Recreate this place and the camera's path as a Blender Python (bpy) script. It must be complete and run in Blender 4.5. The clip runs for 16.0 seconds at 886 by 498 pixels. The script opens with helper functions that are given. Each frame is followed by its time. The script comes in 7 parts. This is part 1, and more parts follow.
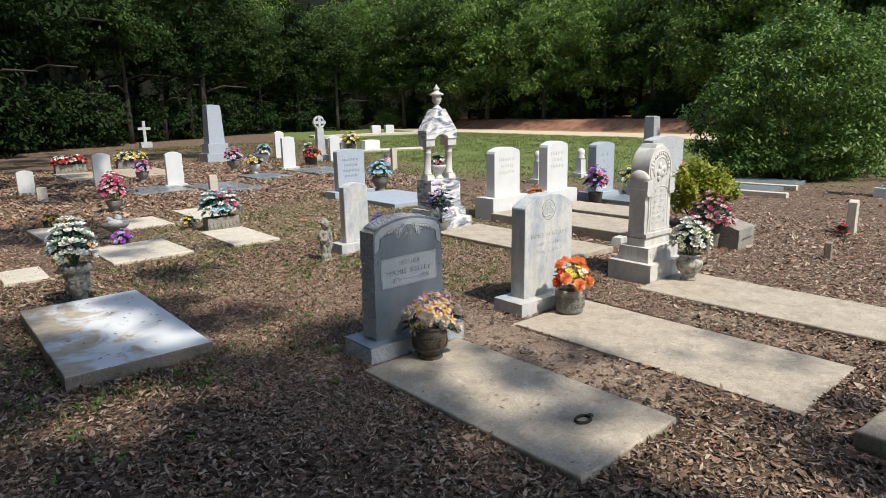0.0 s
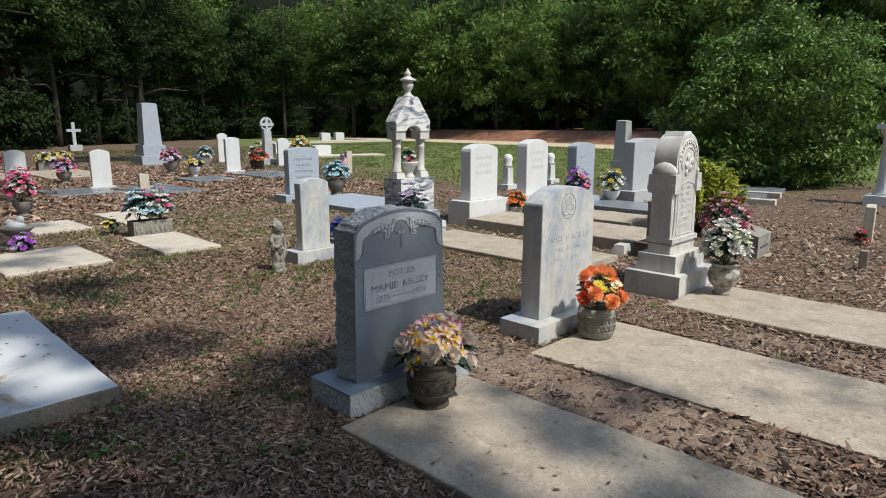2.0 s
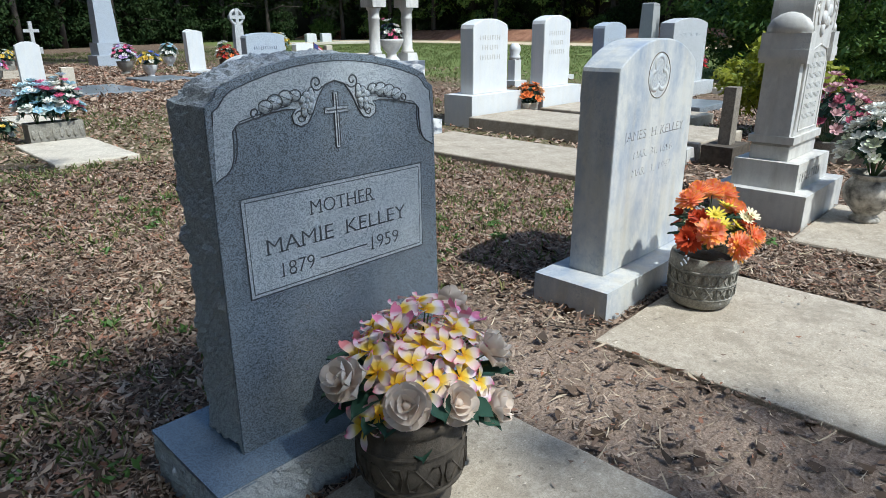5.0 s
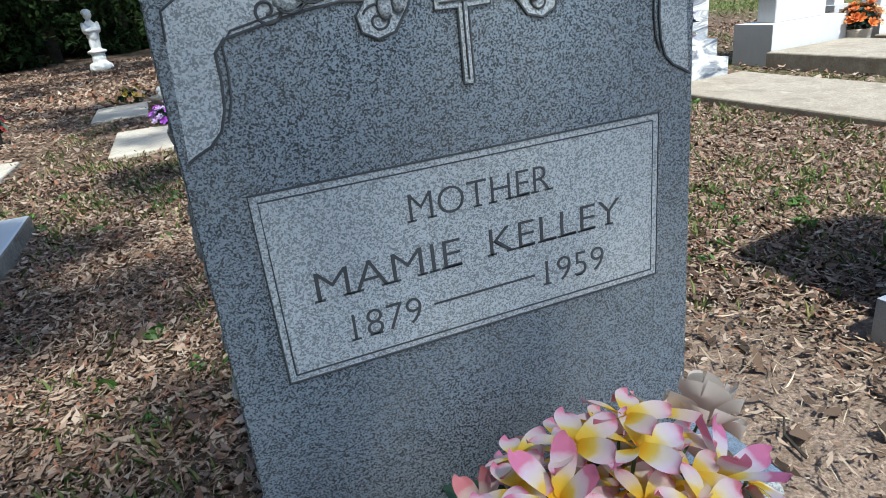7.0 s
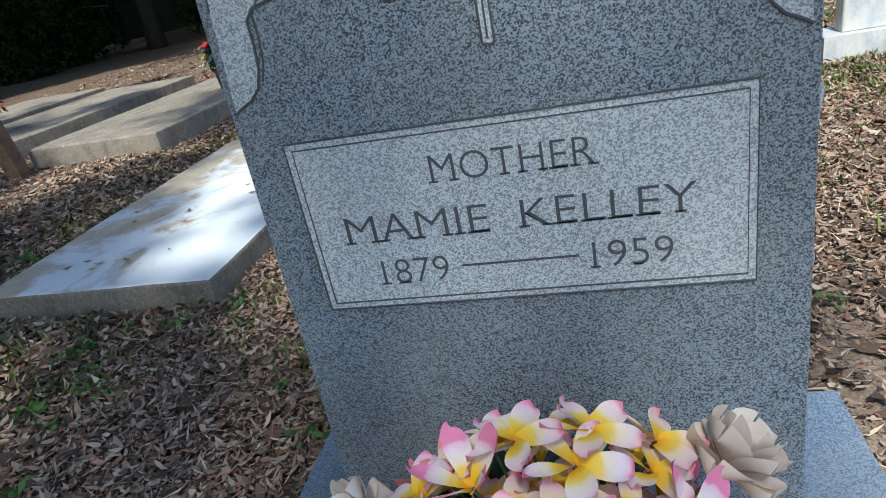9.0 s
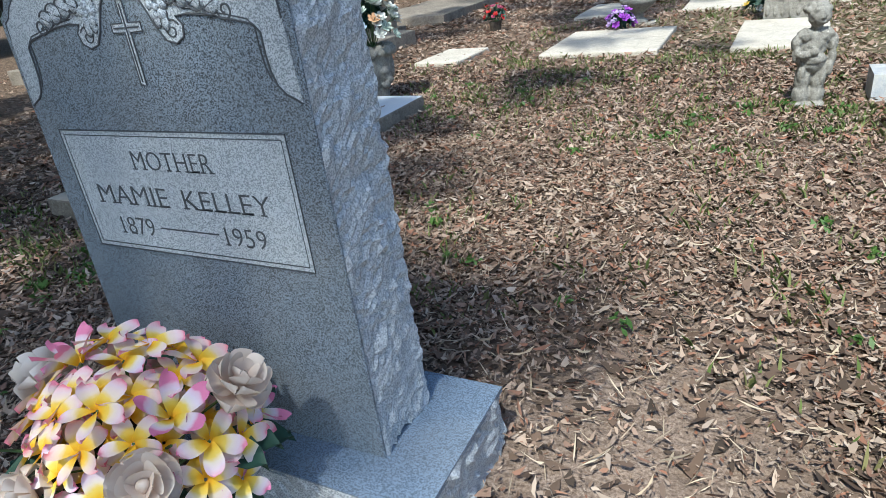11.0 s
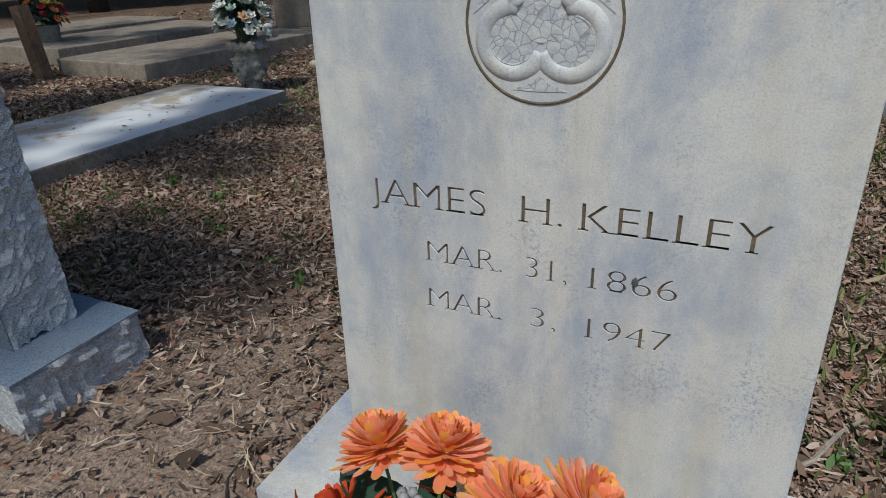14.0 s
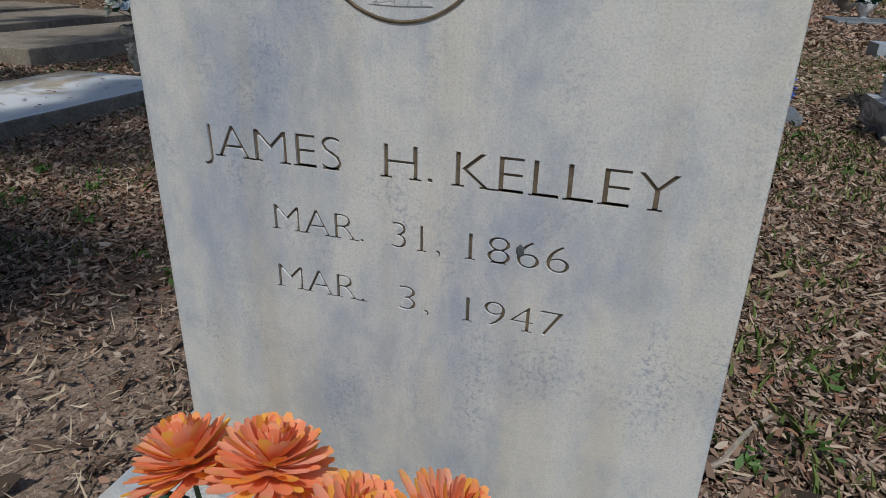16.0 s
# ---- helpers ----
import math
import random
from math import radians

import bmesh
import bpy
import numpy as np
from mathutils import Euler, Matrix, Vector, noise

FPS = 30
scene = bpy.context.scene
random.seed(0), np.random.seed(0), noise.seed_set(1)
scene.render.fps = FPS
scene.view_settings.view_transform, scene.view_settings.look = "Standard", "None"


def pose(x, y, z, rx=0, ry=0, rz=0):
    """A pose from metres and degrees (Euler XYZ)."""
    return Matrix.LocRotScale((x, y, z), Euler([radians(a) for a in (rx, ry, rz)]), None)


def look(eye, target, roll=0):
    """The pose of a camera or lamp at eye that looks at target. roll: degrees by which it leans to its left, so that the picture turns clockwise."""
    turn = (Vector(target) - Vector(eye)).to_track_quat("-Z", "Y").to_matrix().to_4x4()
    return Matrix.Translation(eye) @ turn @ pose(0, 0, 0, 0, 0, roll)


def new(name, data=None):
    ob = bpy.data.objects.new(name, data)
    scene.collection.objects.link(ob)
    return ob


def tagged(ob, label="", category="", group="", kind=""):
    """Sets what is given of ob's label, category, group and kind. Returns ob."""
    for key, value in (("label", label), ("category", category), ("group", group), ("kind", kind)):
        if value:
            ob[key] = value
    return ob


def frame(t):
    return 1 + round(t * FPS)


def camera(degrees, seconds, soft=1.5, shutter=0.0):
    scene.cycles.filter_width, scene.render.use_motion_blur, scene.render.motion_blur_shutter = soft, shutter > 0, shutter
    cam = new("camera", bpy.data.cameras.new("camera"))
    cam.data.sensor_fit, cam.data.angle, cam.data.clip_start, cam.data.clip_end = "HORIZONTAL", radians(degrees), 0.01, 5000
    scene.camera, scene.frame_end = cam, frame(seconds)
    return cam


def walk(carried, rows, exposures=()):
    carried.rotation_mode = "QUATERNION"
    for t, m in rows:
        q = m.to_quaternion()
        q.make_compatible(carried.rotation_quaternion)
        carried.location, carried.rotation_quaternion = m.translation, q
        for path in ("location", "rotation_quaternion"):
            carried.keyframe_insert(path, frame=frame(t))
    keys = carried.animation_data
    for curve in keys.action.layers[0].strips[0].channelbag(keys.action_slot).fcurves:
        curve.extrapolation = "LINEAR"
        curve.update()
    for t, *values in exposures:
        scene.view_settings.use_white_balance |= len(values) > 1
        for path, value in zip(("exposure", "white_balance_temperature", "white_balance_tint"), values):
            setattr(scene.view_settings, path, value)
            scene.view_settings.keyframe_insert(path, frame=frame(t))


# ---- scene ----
cam = camera(69.9, 16.0, soft=0.8)
PATH = [
    (0, (-2.633, -3.482, 1.692), (-1.371, -1.991, 1.266), -1.3),
    (0.5, (-2.518, -3.234, 1.66), (-1.254, -1.735, 1.265), -1.0),
    (1, (-2.435, -2.916, 1.538), (-1.154, -1.427, 1.161), -0.6),
    (1.5, (-2.334, -2.634, 1.485), (-0.995, -1.196, 1.109), -0.3),
    (2, (-2.091, -2.385, 1.405), (-0.702, -1.0, 1.014), -0.2),
    (2.5, (-1.866, -2.172, 1.326), (-0.452, -0.82, 0.91), -0.1),
    (3, (-1.65, -1.935, 1.243), (-0.237, -0.602, 0.769), -0.3),
    (3.2, (-1.569, -1.848, 1.217), (-0.156, -0.525, 0.712), -0.4),
    (5.3, (-0.728, -1.049, 1.008), (0.596, 0.289, 0.332), -1.1),
    (5.5, (-0.662, -0.986, 0.993), (0.637, 0.376, 0.318), -1.3),
    (6, (-0.491, -0.803, 0.94), (0.65, 0.692, 0.259), -3.1),
    (6.5, (-0.35, -0.676, 0.899), (0.514, 0.982, 0.188), -5.3),
    (7, (-0.278, -0.63, 0.874), (0.351, 1.115, 0.127), -6.7),
    (7.5, (-0.204, -0.643, 0.871), (0.168, 1.163, 0.095), -8.2),
    (8, (-0.122, -0.624, 0.875), (0.013, 1.203, 0.073), -9.2),
    (8.2, (-0.083, -0.612, 0.866), (-0.084, 1.215, 0.052), -10.0),
    (10.3, (0.535, -0.722, 0.885), (-0.338, 0.865, 0.037), -10.0),
    (10.5, (0.63, -0.701, 0.9), (-0.246, 0.882, 0.047), -9.1),
    (11, (0.841, -0.664, 0.916), (-0.038, 0.917, 0.063), -7.2),
    (11.5, (1.017, -0.66, 0.902), (0.141, 0.923, 0.051), -5.6),
    (12, (1.181, -0.66, 0.918), (0.318, 0.933, 0.072), -4.3),
    (12.5, (1.335, -0.693, 0.945), (0.494, 0.914, 0.103), -3.3),
    (13, (1.458, -0.687, 0.947), (0.642, 0.935, 0.107), -2.7),
    (13.5, (1.59, -0.673, 0.938), (0.788, 0.953, 0.092), -2.6),
    (14, (1.707, -0.668, 0.921), (0.927, 0.966, 0.07), -2.1),
    (14.5, (1.737, -0.639, 0.876), (1.001, 1.015, 0.027), -1.3),
    (15, (1.724, -0.589, 0.841), (1.053, 1.096, -0.002), -0.3),
    (15.5, (1.719, -0.551, 0.826), (1.111, 1.164, -0.006), 0.6),
    (16, (1.728, -0.536, 0.814), (1.166, 1.198, -0.009), 1.4),
]
EXPOSURES = [(0, 0.62, 6550, 6), (3, 0.25, 6250, 4), (5.3, 0.66, 5750, 1), (8, 0.88, 5950, 1), (11.5, 0.92, 5750, 1), (12.5, 0.6, 5800, 3), (13.2, 0.18, 5900, 4), (14, -0.2, 6050, 5), (16, -0.36, 6050, 6)]
walk(cam, [(t, look(eye, target, roll)) for t, eye, target, roll in PATH], EXPOSURES)

# ---- world, sun and exposure ----
SUN_TO = Vector((0.05, -0.56, 0.83)).normalized()
world = bpy.data.worlds.new("sky")
scene.world = world
world.use_nodes = True
wn = world.node_tree.nodes
sky = wn.new("ShaderNodeTexSky")
sky.sky_type = "NISHITA"
sky.sun_disc = False
sky.sun_elevation = math.asin(SUN_TO.z)
sky.sun_rotation = math.atan2(SUN_TO.x, SUN_TO.y)
sky.air_density, sky.dust_density, sky.ozone_density = 1.0, 1.2, 1.5
wn["Background"].inputs["Strength"].default_value = 0.15
world.node_tree.links.new(sky.outputs["Color"], wn["Background"].inputs["Color"])
sun = new("sun", bpy.data.lights.new("sun", "SUN"))
sun.data.energy, sun.data.angle, sun.data.color = 3.5, radians(1.5), (1.0, 0.93, 0.84)
sun.matrix_world = look(SUN_TO * 60, (0, 0, 0))

# ---- materials ----


class Nodes:
    """A short hand for node materials."""

    def __init__(self, name, rough=0.8, metal=0.0, spec=0.4):
        self.mat = bpy.data.materials.new(name)
        self.mat.use_nodes = True
        self.tree = self.mat.node_tree
        self.bsdf = self.tree.nodes["Principled BSDF"]
        self.bsdf.inputs["Roughness"].default_value = rough
        self.bsdf.inputs["Metallic"].default_value = metal
        self.bsdf.inputs["Specular IOR Level"].default_value = spec
        self.co = self.tree.nodes.new("ShaderNodeTexCoord").outputs["Object"]

    def node(self, kind, **values):
        n = self.tree.nodes.new(kind)
        for key, value in values.items():
            n.inputs[key].default_value = value
        return n

    def link(self, a, b):
        self.tree.links.new(a, b)

    def noise(self, scale, detail=4, rough=0.6, co=None, stretch=None, distort=0.0):
        n = self.node("ShaderNodeTexNoise", Scale=scale, Detail=detail, Roughness=rough, Distortion=distort)
        co = co or self.co
        if stretch:
            m = self.node("ShaderNodeMapping")
            m.inputs["Scale"].default_value = stretch
            self.link(co, m.inputs["Vector"])
            co = m.outputs["Vector"]
        self.link(co, n.inputs["Vector"])
        return n.outputs["Fac"]

    def ramp(self, fac, *stops):
        n = self.node("ShaderNodeValToRGB")
        e = n.color_ramp.elements
        while len(e) < len(stops):
            e.new(0.5)
        for el, (p, c) in zip(e, stops):
            el.position = p
            el.color = (*c, 1) if len(c) == 3 else c
        self.link(fac, n.inputs["Fac"])
        return n.outputs["Color"]

    def mix(self, fac, a, b, how="MIX"):
        n = self.tree.nodes.new("ShaderNodeMix")
        n.data_type, n.blend_type = "RGBA", how
        for socket, value in ((n.inputs[0], fac), (n.inputs[6], a), (n.inputs[7], b)):
            if isinstance(value, (int, float)):
                socket.default_value = value
            elif isinstance(value, tuple):
                socket.default_value = (*value, 1)
            else:
                self.link(value, socket)
        return n.outputs[2]

    def math(self, how, a, b):
        n = self.tree.nodes.new("ShaderNodeMath")
        n.operation = how
        for socket, value in zip(n.inputs, (a, b)):
            if isinstance(value, (int, float)):
                socket.default_value = value
            else:
                self.link(value, socket)
        return n.outputs[0]

    def attr(self, name):
        n = self.tree.nodes.new("ShaderNodeAttribute")
        n.attribute_name = name
        return n.outputs["Fac"]

    def island(self):
        return self.tree.nodes.new("ShaderNodeNewGeometry").outputs["Random Per Island"]

    def random(self):
        return self.tree.nodes.new("ShaderNodeObjectInfo").outputs["Random"]

    def bump(self, height, strength=0.3, distance=0.01):
        n = self.node("ShaderNodeBump", Strength=strength, Distance=distance)
        self.link(height, n.inputs["Height"])
        self.link(n.outputs["Normal"], self.bsdf.inputs["Normal"])

    def done(self, colour):
        if isinstance(colour, tuple):
            self.bsdf.inputs["Base Color"].default_value = (*colour, 1)
        else:
            self.link(colour, self.bsdf.inputs["Base Color"])
        return self.mat


def granite(name, dark, light, rough, scale=260.0, bump=0.15):
    """Speckled granite: two sizes of grain and a slow drift of tone."""
    n = Nodes(name, rough, spec=0.45)
    cell = n.node("ShaderNodeTexVoronoi", Scale=scale * 1.15, Randomness=1.0)
    n.link(n.co, cell.inputs["Vector"])
    split = n.tree.nodes.new("ShaderNodeSeparateColor")
    n.link(cell.outputs["Color"], split.inputs["Color"])
    grain = n.math("ADD", n.math("MULTIPLY", split.outputs["Red"], 0.45), n.math("MULTIPLY", n.noise(scale * 1.1, 3, 0.8), 0.55))
    mid = tuple((a + b) / 2 for a, b in zip(dark, light))
    c = n.ramp(grain, (0.36, dark), (0.47, mid), (0.59, light))
    c = n.mix(n.ramp(n.noise(5.0, 5), (0.35, (0, 0, 0)), (0.75, (1, 1, 1))), c, n.mix(0.25, c, (0.32, 0.31, 0.28)))
    n.bump(grain, bump, 0.002)
    return n.done(c)


def marble(name, base, vein, dirt, amount=0.5, scale=1.0, rough=0.45):
    """Weathered marble with soft cloudy veins, streaks and lichen."""
    n = Nodes(name, rough, spec=0.4)
    clouds = n.noise(4.6 * scale, 7, 0.72, distort=0.2, stretch=(1.0, 1.0, 0.5))
    c = n.mix(n.ramp(clouds, (0.45, (0, 0, 0)), (0.66, (amount,) * 3)), base, vein)
    patch = n.ramp(n.noise(8.5 * scale, 4, 0.6, stretch=(1.0, 1.0, 0.7)), (0.5, (0, 0, 0)), (0.66, (1, 1, 1)))
    specks = n.ramp(n.noise(170, 3, 0.75), (0.5, (0, 0, 0)), (0.6, (0.8 * amount,) * 3))
    c = n.mix(n.math("MULTIPLY", patch, specks), c, tuple(0.8 * v for v in vein))
    fine = n.noise(13 * scale, 5, 0.7, distort=0.7)
    c = n.mix(n.ramp(fine, (0.5, (0, 0, 0)), (0.75, (0.4 * amount,) * 3)), c, vein)
    streak = n.noise(7.0, 4, 0.6, stretch=(2.2, 2.2, 0.25))
    c = n.mix(n.ramp(streak, (0.48, (0, 0, 0)), (0.8, (0.55,) * 3)), c, dirt)
    grit = n.noise(420, 3, 0.8)
    c = n.mix(n.ramp(grit, (0.48, (0, 0, 0)), (0.66, (0.4,) * 3)), c, tuple(0.72 * v for v in vein))
    mottle = n.ramp(n.noise(26, 5, 0.75), (0.5, (0, 0, 0)), (0.72, (0.35 * amount,) * 3))
    c = n.mix(mottle, c, vein)
    n.bump(n.math("ADD", n.noise(180, 3), n.noise(40, 4)), 0.14, 0.002)
    return n.done(c)


def streaked_marble():
    """White marble crossed by slanting blue-black veins."""
    n = Nodes("strongly_veined_marble", 0.45, spec=0.4)
    m = n.node("ShaderNodeMapping")
    m.inputs["Rotation"].default_value = (0.3, radians(35), 0.4)
    m.inputs["Scale"].default_value = (3.0, 3.0, 9.0)
    n.link(n.co, m.inputs["Vector"])
    v = n.noise(1.0, 7, 0.62, co=m.outputs["Vector"], distort=1.6)
    c = n.ramp(v, (0.38, (0.10, 0.115, 0.15)), (0.47, (0.34, 0.36, 0.40)), (0.53, (0.66, 0.65, 0.64)), (0.75, (0.72, 0.71, 0.69)))
    c = n.mix(n.ramp(n.noise(6.0, 4, 0.6, stretch=(2, 2, 0.3)), (0.5, (0, 0, 0)), (0.8, (0.5,) * 3)), c, (0.36, 0.32, 0.26))
    n.bump(n.noise(120, 3), 0.1, 0.002)
    return n.done(c)


def concrete(name, base, dark, light, scale=1.0):
    n = Nodes(name, 0.9, spec=0.25)
    sandy = n.noise(190 * scale, 4, 0.85)
    c = n.ramp(n.noise(2.3, 6, 0.62), (0.3, dark), (0.5, base), (0.72, light))
    c = n.mix(0.6, c, n.ramp(sandy, (0.38, tuple(0.7 * v for v in dark)), (0.5, base), (0.62, tuple(1.2 * v for v in light))), "MIX")
    blotch = n.noise(52, 5, 0.8)
    c = n.mix(0.25, c, n.ramp(blotch, (0.4, tuple(0.72 * v for v in dark)), (0.5, base), (0.62, tuple(1.15 * v for v in light))))
    stain = n.ramp(n.noise(5.5, 6, 0.72, distort=0.8), (0.47, (0, 0, 0)), (0.68, (0.6,) * 3))
    c = n.mix(stain, c, tuple(0.72 * v for v in dark))
    worn = n.ramp(n.noise(9.0, 5, 0.75), (0.56, (0, 0, 0)), (0.7, (0.5,) * 3))
    c = n.mix(worn, c, tuple(min(1, 1.2 * v) for v in light))
    spots = n.noise(34, 2, 0.5)
    c = n.mix(n.ramp(spots, (0.68, (0, 0, 0)), (0.73, (0.5,) * 3)), c, tuple(0.35 * v for v in dark))
    pale = n.noise(55, 2, 0.5)
    c = n.mix(n.ramp(pale, (0.69, (0, 0, 0)), (0.72, (0.55,) * 3)), c, tuple(min(1, 1.5 * v) for v in light))
    n.bump(n.math("ADD", sandy, n.noise(30, 4)), 0.35, 0.003)
    return n.done(c)


def limewash():
    """Worn white paint over concrete, with rusty-brown patches where it has gone."""
    n = Nodes("worn_limewash", 0.6, spec=0.3)
    c = n.mix(0.35, (0.62, 0.64, 0.66), n.ramp(n.noise(3.0, 5), (0.35, (0.5, 0.52, 0.55)), (0.7, (0.7, 0.7, 0.69))))
    place = n.tree.nodes.new("ShaderNodeSeparateXYZ")
    n.link(n.co, place.inputs["Vector"])
    drift = n.math("ADD", n.noise(2.6, 7, 0.66, distort=0.7), n.math("MULTIPLY", place.outputs["X"], -0.34))
    gone = n.ramp(drift, (0.5, (0, 0, 0)), (0.6, (1, 1, 1)))
    c = n.mix(n.math("MULTIPLY", gone, 0.85), c, n.ramp(n.noise(11, 5), (0.3, (0.27, 0.205, 0.13)), (0.7, (0.46, 0.38, 0.27))))
    n.bump(n.noise(60, 5), 0.25, 0.004)
    return n.done(c)


def leafy(name, *colours, rough=0.55, glow=0.35, spec=0.35):
    """Leaves and petals: a colour per leaf, and light that comes through."""
    n = Nodes(name, rough, spec=spec)
    stops = [(i / max(1, len(colours) - 1), c) for i, c in enumerate(colours)]
    c = n.ramp(n.island(), *stops)
    c = n.mix(0.35, c, n.mix(n.noise(9, 3), c, tuple(0.6 * v for v in colours[0])))
    if glow:
        t = n.tree.nodes.new("ShaderNodeBsdfTranslucent")
        m = n.tree.nodes.new("ShaderNodeMixShader")
        m.inputs["Fac"].default_value = glow
        n.link(c, t.inputs["Color"])
        n.link(n.bsdf.outputs["BSDF"], m.inputs[1])
        n.link(t.outputs["BSDF"], m.inputs[2])
        n.link(m.outputs["Shader"], n.tree.nodes["Material Output"].inputs["Surface"])
    return n.done(c)


def plain(name, colour, rough=0.7, drift=0.25, scale=14.0, bump=0.15):
    n = Nodes(name, rough)
    f = n.noise(scale, 5)
    n.bump(n.noise(scale * 6, 4), bump, 0.004)
    return n.done(n.mix(n.ramp(f, (0.35, (0, 0, 0)), (0.7, (1, 1, 1))), colour, tuple(v * (1 - drift) for v in colour)))


def ground_material():
    """Leaf mould and sandy soil, worn grass, a sand track and a red clay bank, laid out by the mesh's own masks."""
    n = Nodes("leaf_mould", 0.95, spec=0.15)
    chips = n.node("ShaderNodeTexVoronoi", Scale=26.0, Randomness=1.0)
    m = n.node("ShaderNodeMapping")
    m.inputs["Scale"].default_value = (1.0, 1.9, 1.0)
    n.link(n.co, m.inputs["Vector"])
    n.link(m.outputs["Vector"], chips.inputs["Vector"])
    soil = n.ramp(n.noise(38, 6, 0.75), (0.3, (0.03, 0.021, 0.015)), (0.5, (0.085, 0.06, 0.042)), (0.72, (0.20, 0.145, 0.105)))
    litter = n.mix(0.55, soil, n.mix(1.0, n.ramp(chips.outputs["Color"], (0.1, (0.04, 0.027, 0.018)), (0.5, (0.15, 0.10, 0.068)), (0.95, (0.38, 0.285, 0.21))), (1, 1, 1), "MULTIPLY"))
    sandy = n.ramp(n.noise(130, 5, 0.8), (0.34, (0.095, 0.066, 0.05)), (0.52, (0.29, 0.215, 0.165)), (0.7, (0.48, 0.385, 0.31)))
    c = n.mix(n.math("MULTIPLY", n.attr("bare"), n.ramp(n.noise(5, 5), (0.3, (0.45,) * 3), (0.6, (1,) * 3))), litter, sandy)
    lawn = n.ramp(n.noise(16, 7, 0.8), (0.3, (0.055, 0.075, 0.022)), (0.52, (0.13, 0.165, 0.05)), (0.75, (0.24, 0.23, 0.1)))
    patch = n.ramp(n.noise(1.1, 6, 0.7), (0.38, (0,) * 3), (0.6, (1,) * 3))
    green = n.math("MULTIPLY", n.attr("grass"), n.mix(n.attr("grass"), patch, (1, 1, 1)))
    c = n.mix(green, c, lawn)
    c = n.mix(n.attr("sand"), c, n.ramp(n.noise(3, 6), (0.3, (0.42, 0.33, 0.22)), (0.7, (0.62, 0.52, 0.38))))
    c = n.mix(n.attr("clay"), c, n.ramp(n.noise(1.6, 7, 0.7), (0.3, (0.14, 0.06, 0.035)), (0.7, (0.36, 0.19, 0.12))))
    n.bump(n.math("ADD", n.noise(45, 6, 0.8), chips.outputs["Distance"]), 0.7, 0.012)
    return n.done(c)


def crackle():
    """The rough sunk field of a carving: pale marble with wandering grey cracks."""
    n = Nodes("rough_sunk_marble", 0.7, spec=0.3)
    cell = n.node("ShaderNodeTexVoronoi", Scale=95.0, Randomness=1.0)
    cell.feature = "DISTANCE_TO_EDGE"
    n.link(n.co, cell.inputs["Vector"])
    c = n.ramp(n.noise(60, 4, 0.7), (0.3, (0.36, 0.39, 0.43)), (0.7, (0.52, 0.52, 0.50)))
    c = n.mix(n.ramp(cell.outputs["Distance"], (0.0, (0.75,) * 3), (0.07, (0, 0, 0))), c, (0.17, 0.17, 0.19))
    n.bump(n.math("ADD", n.noise(220, 3), cell.outputs["Distance"]), 0.5, 0.002)
    return n.done(c)


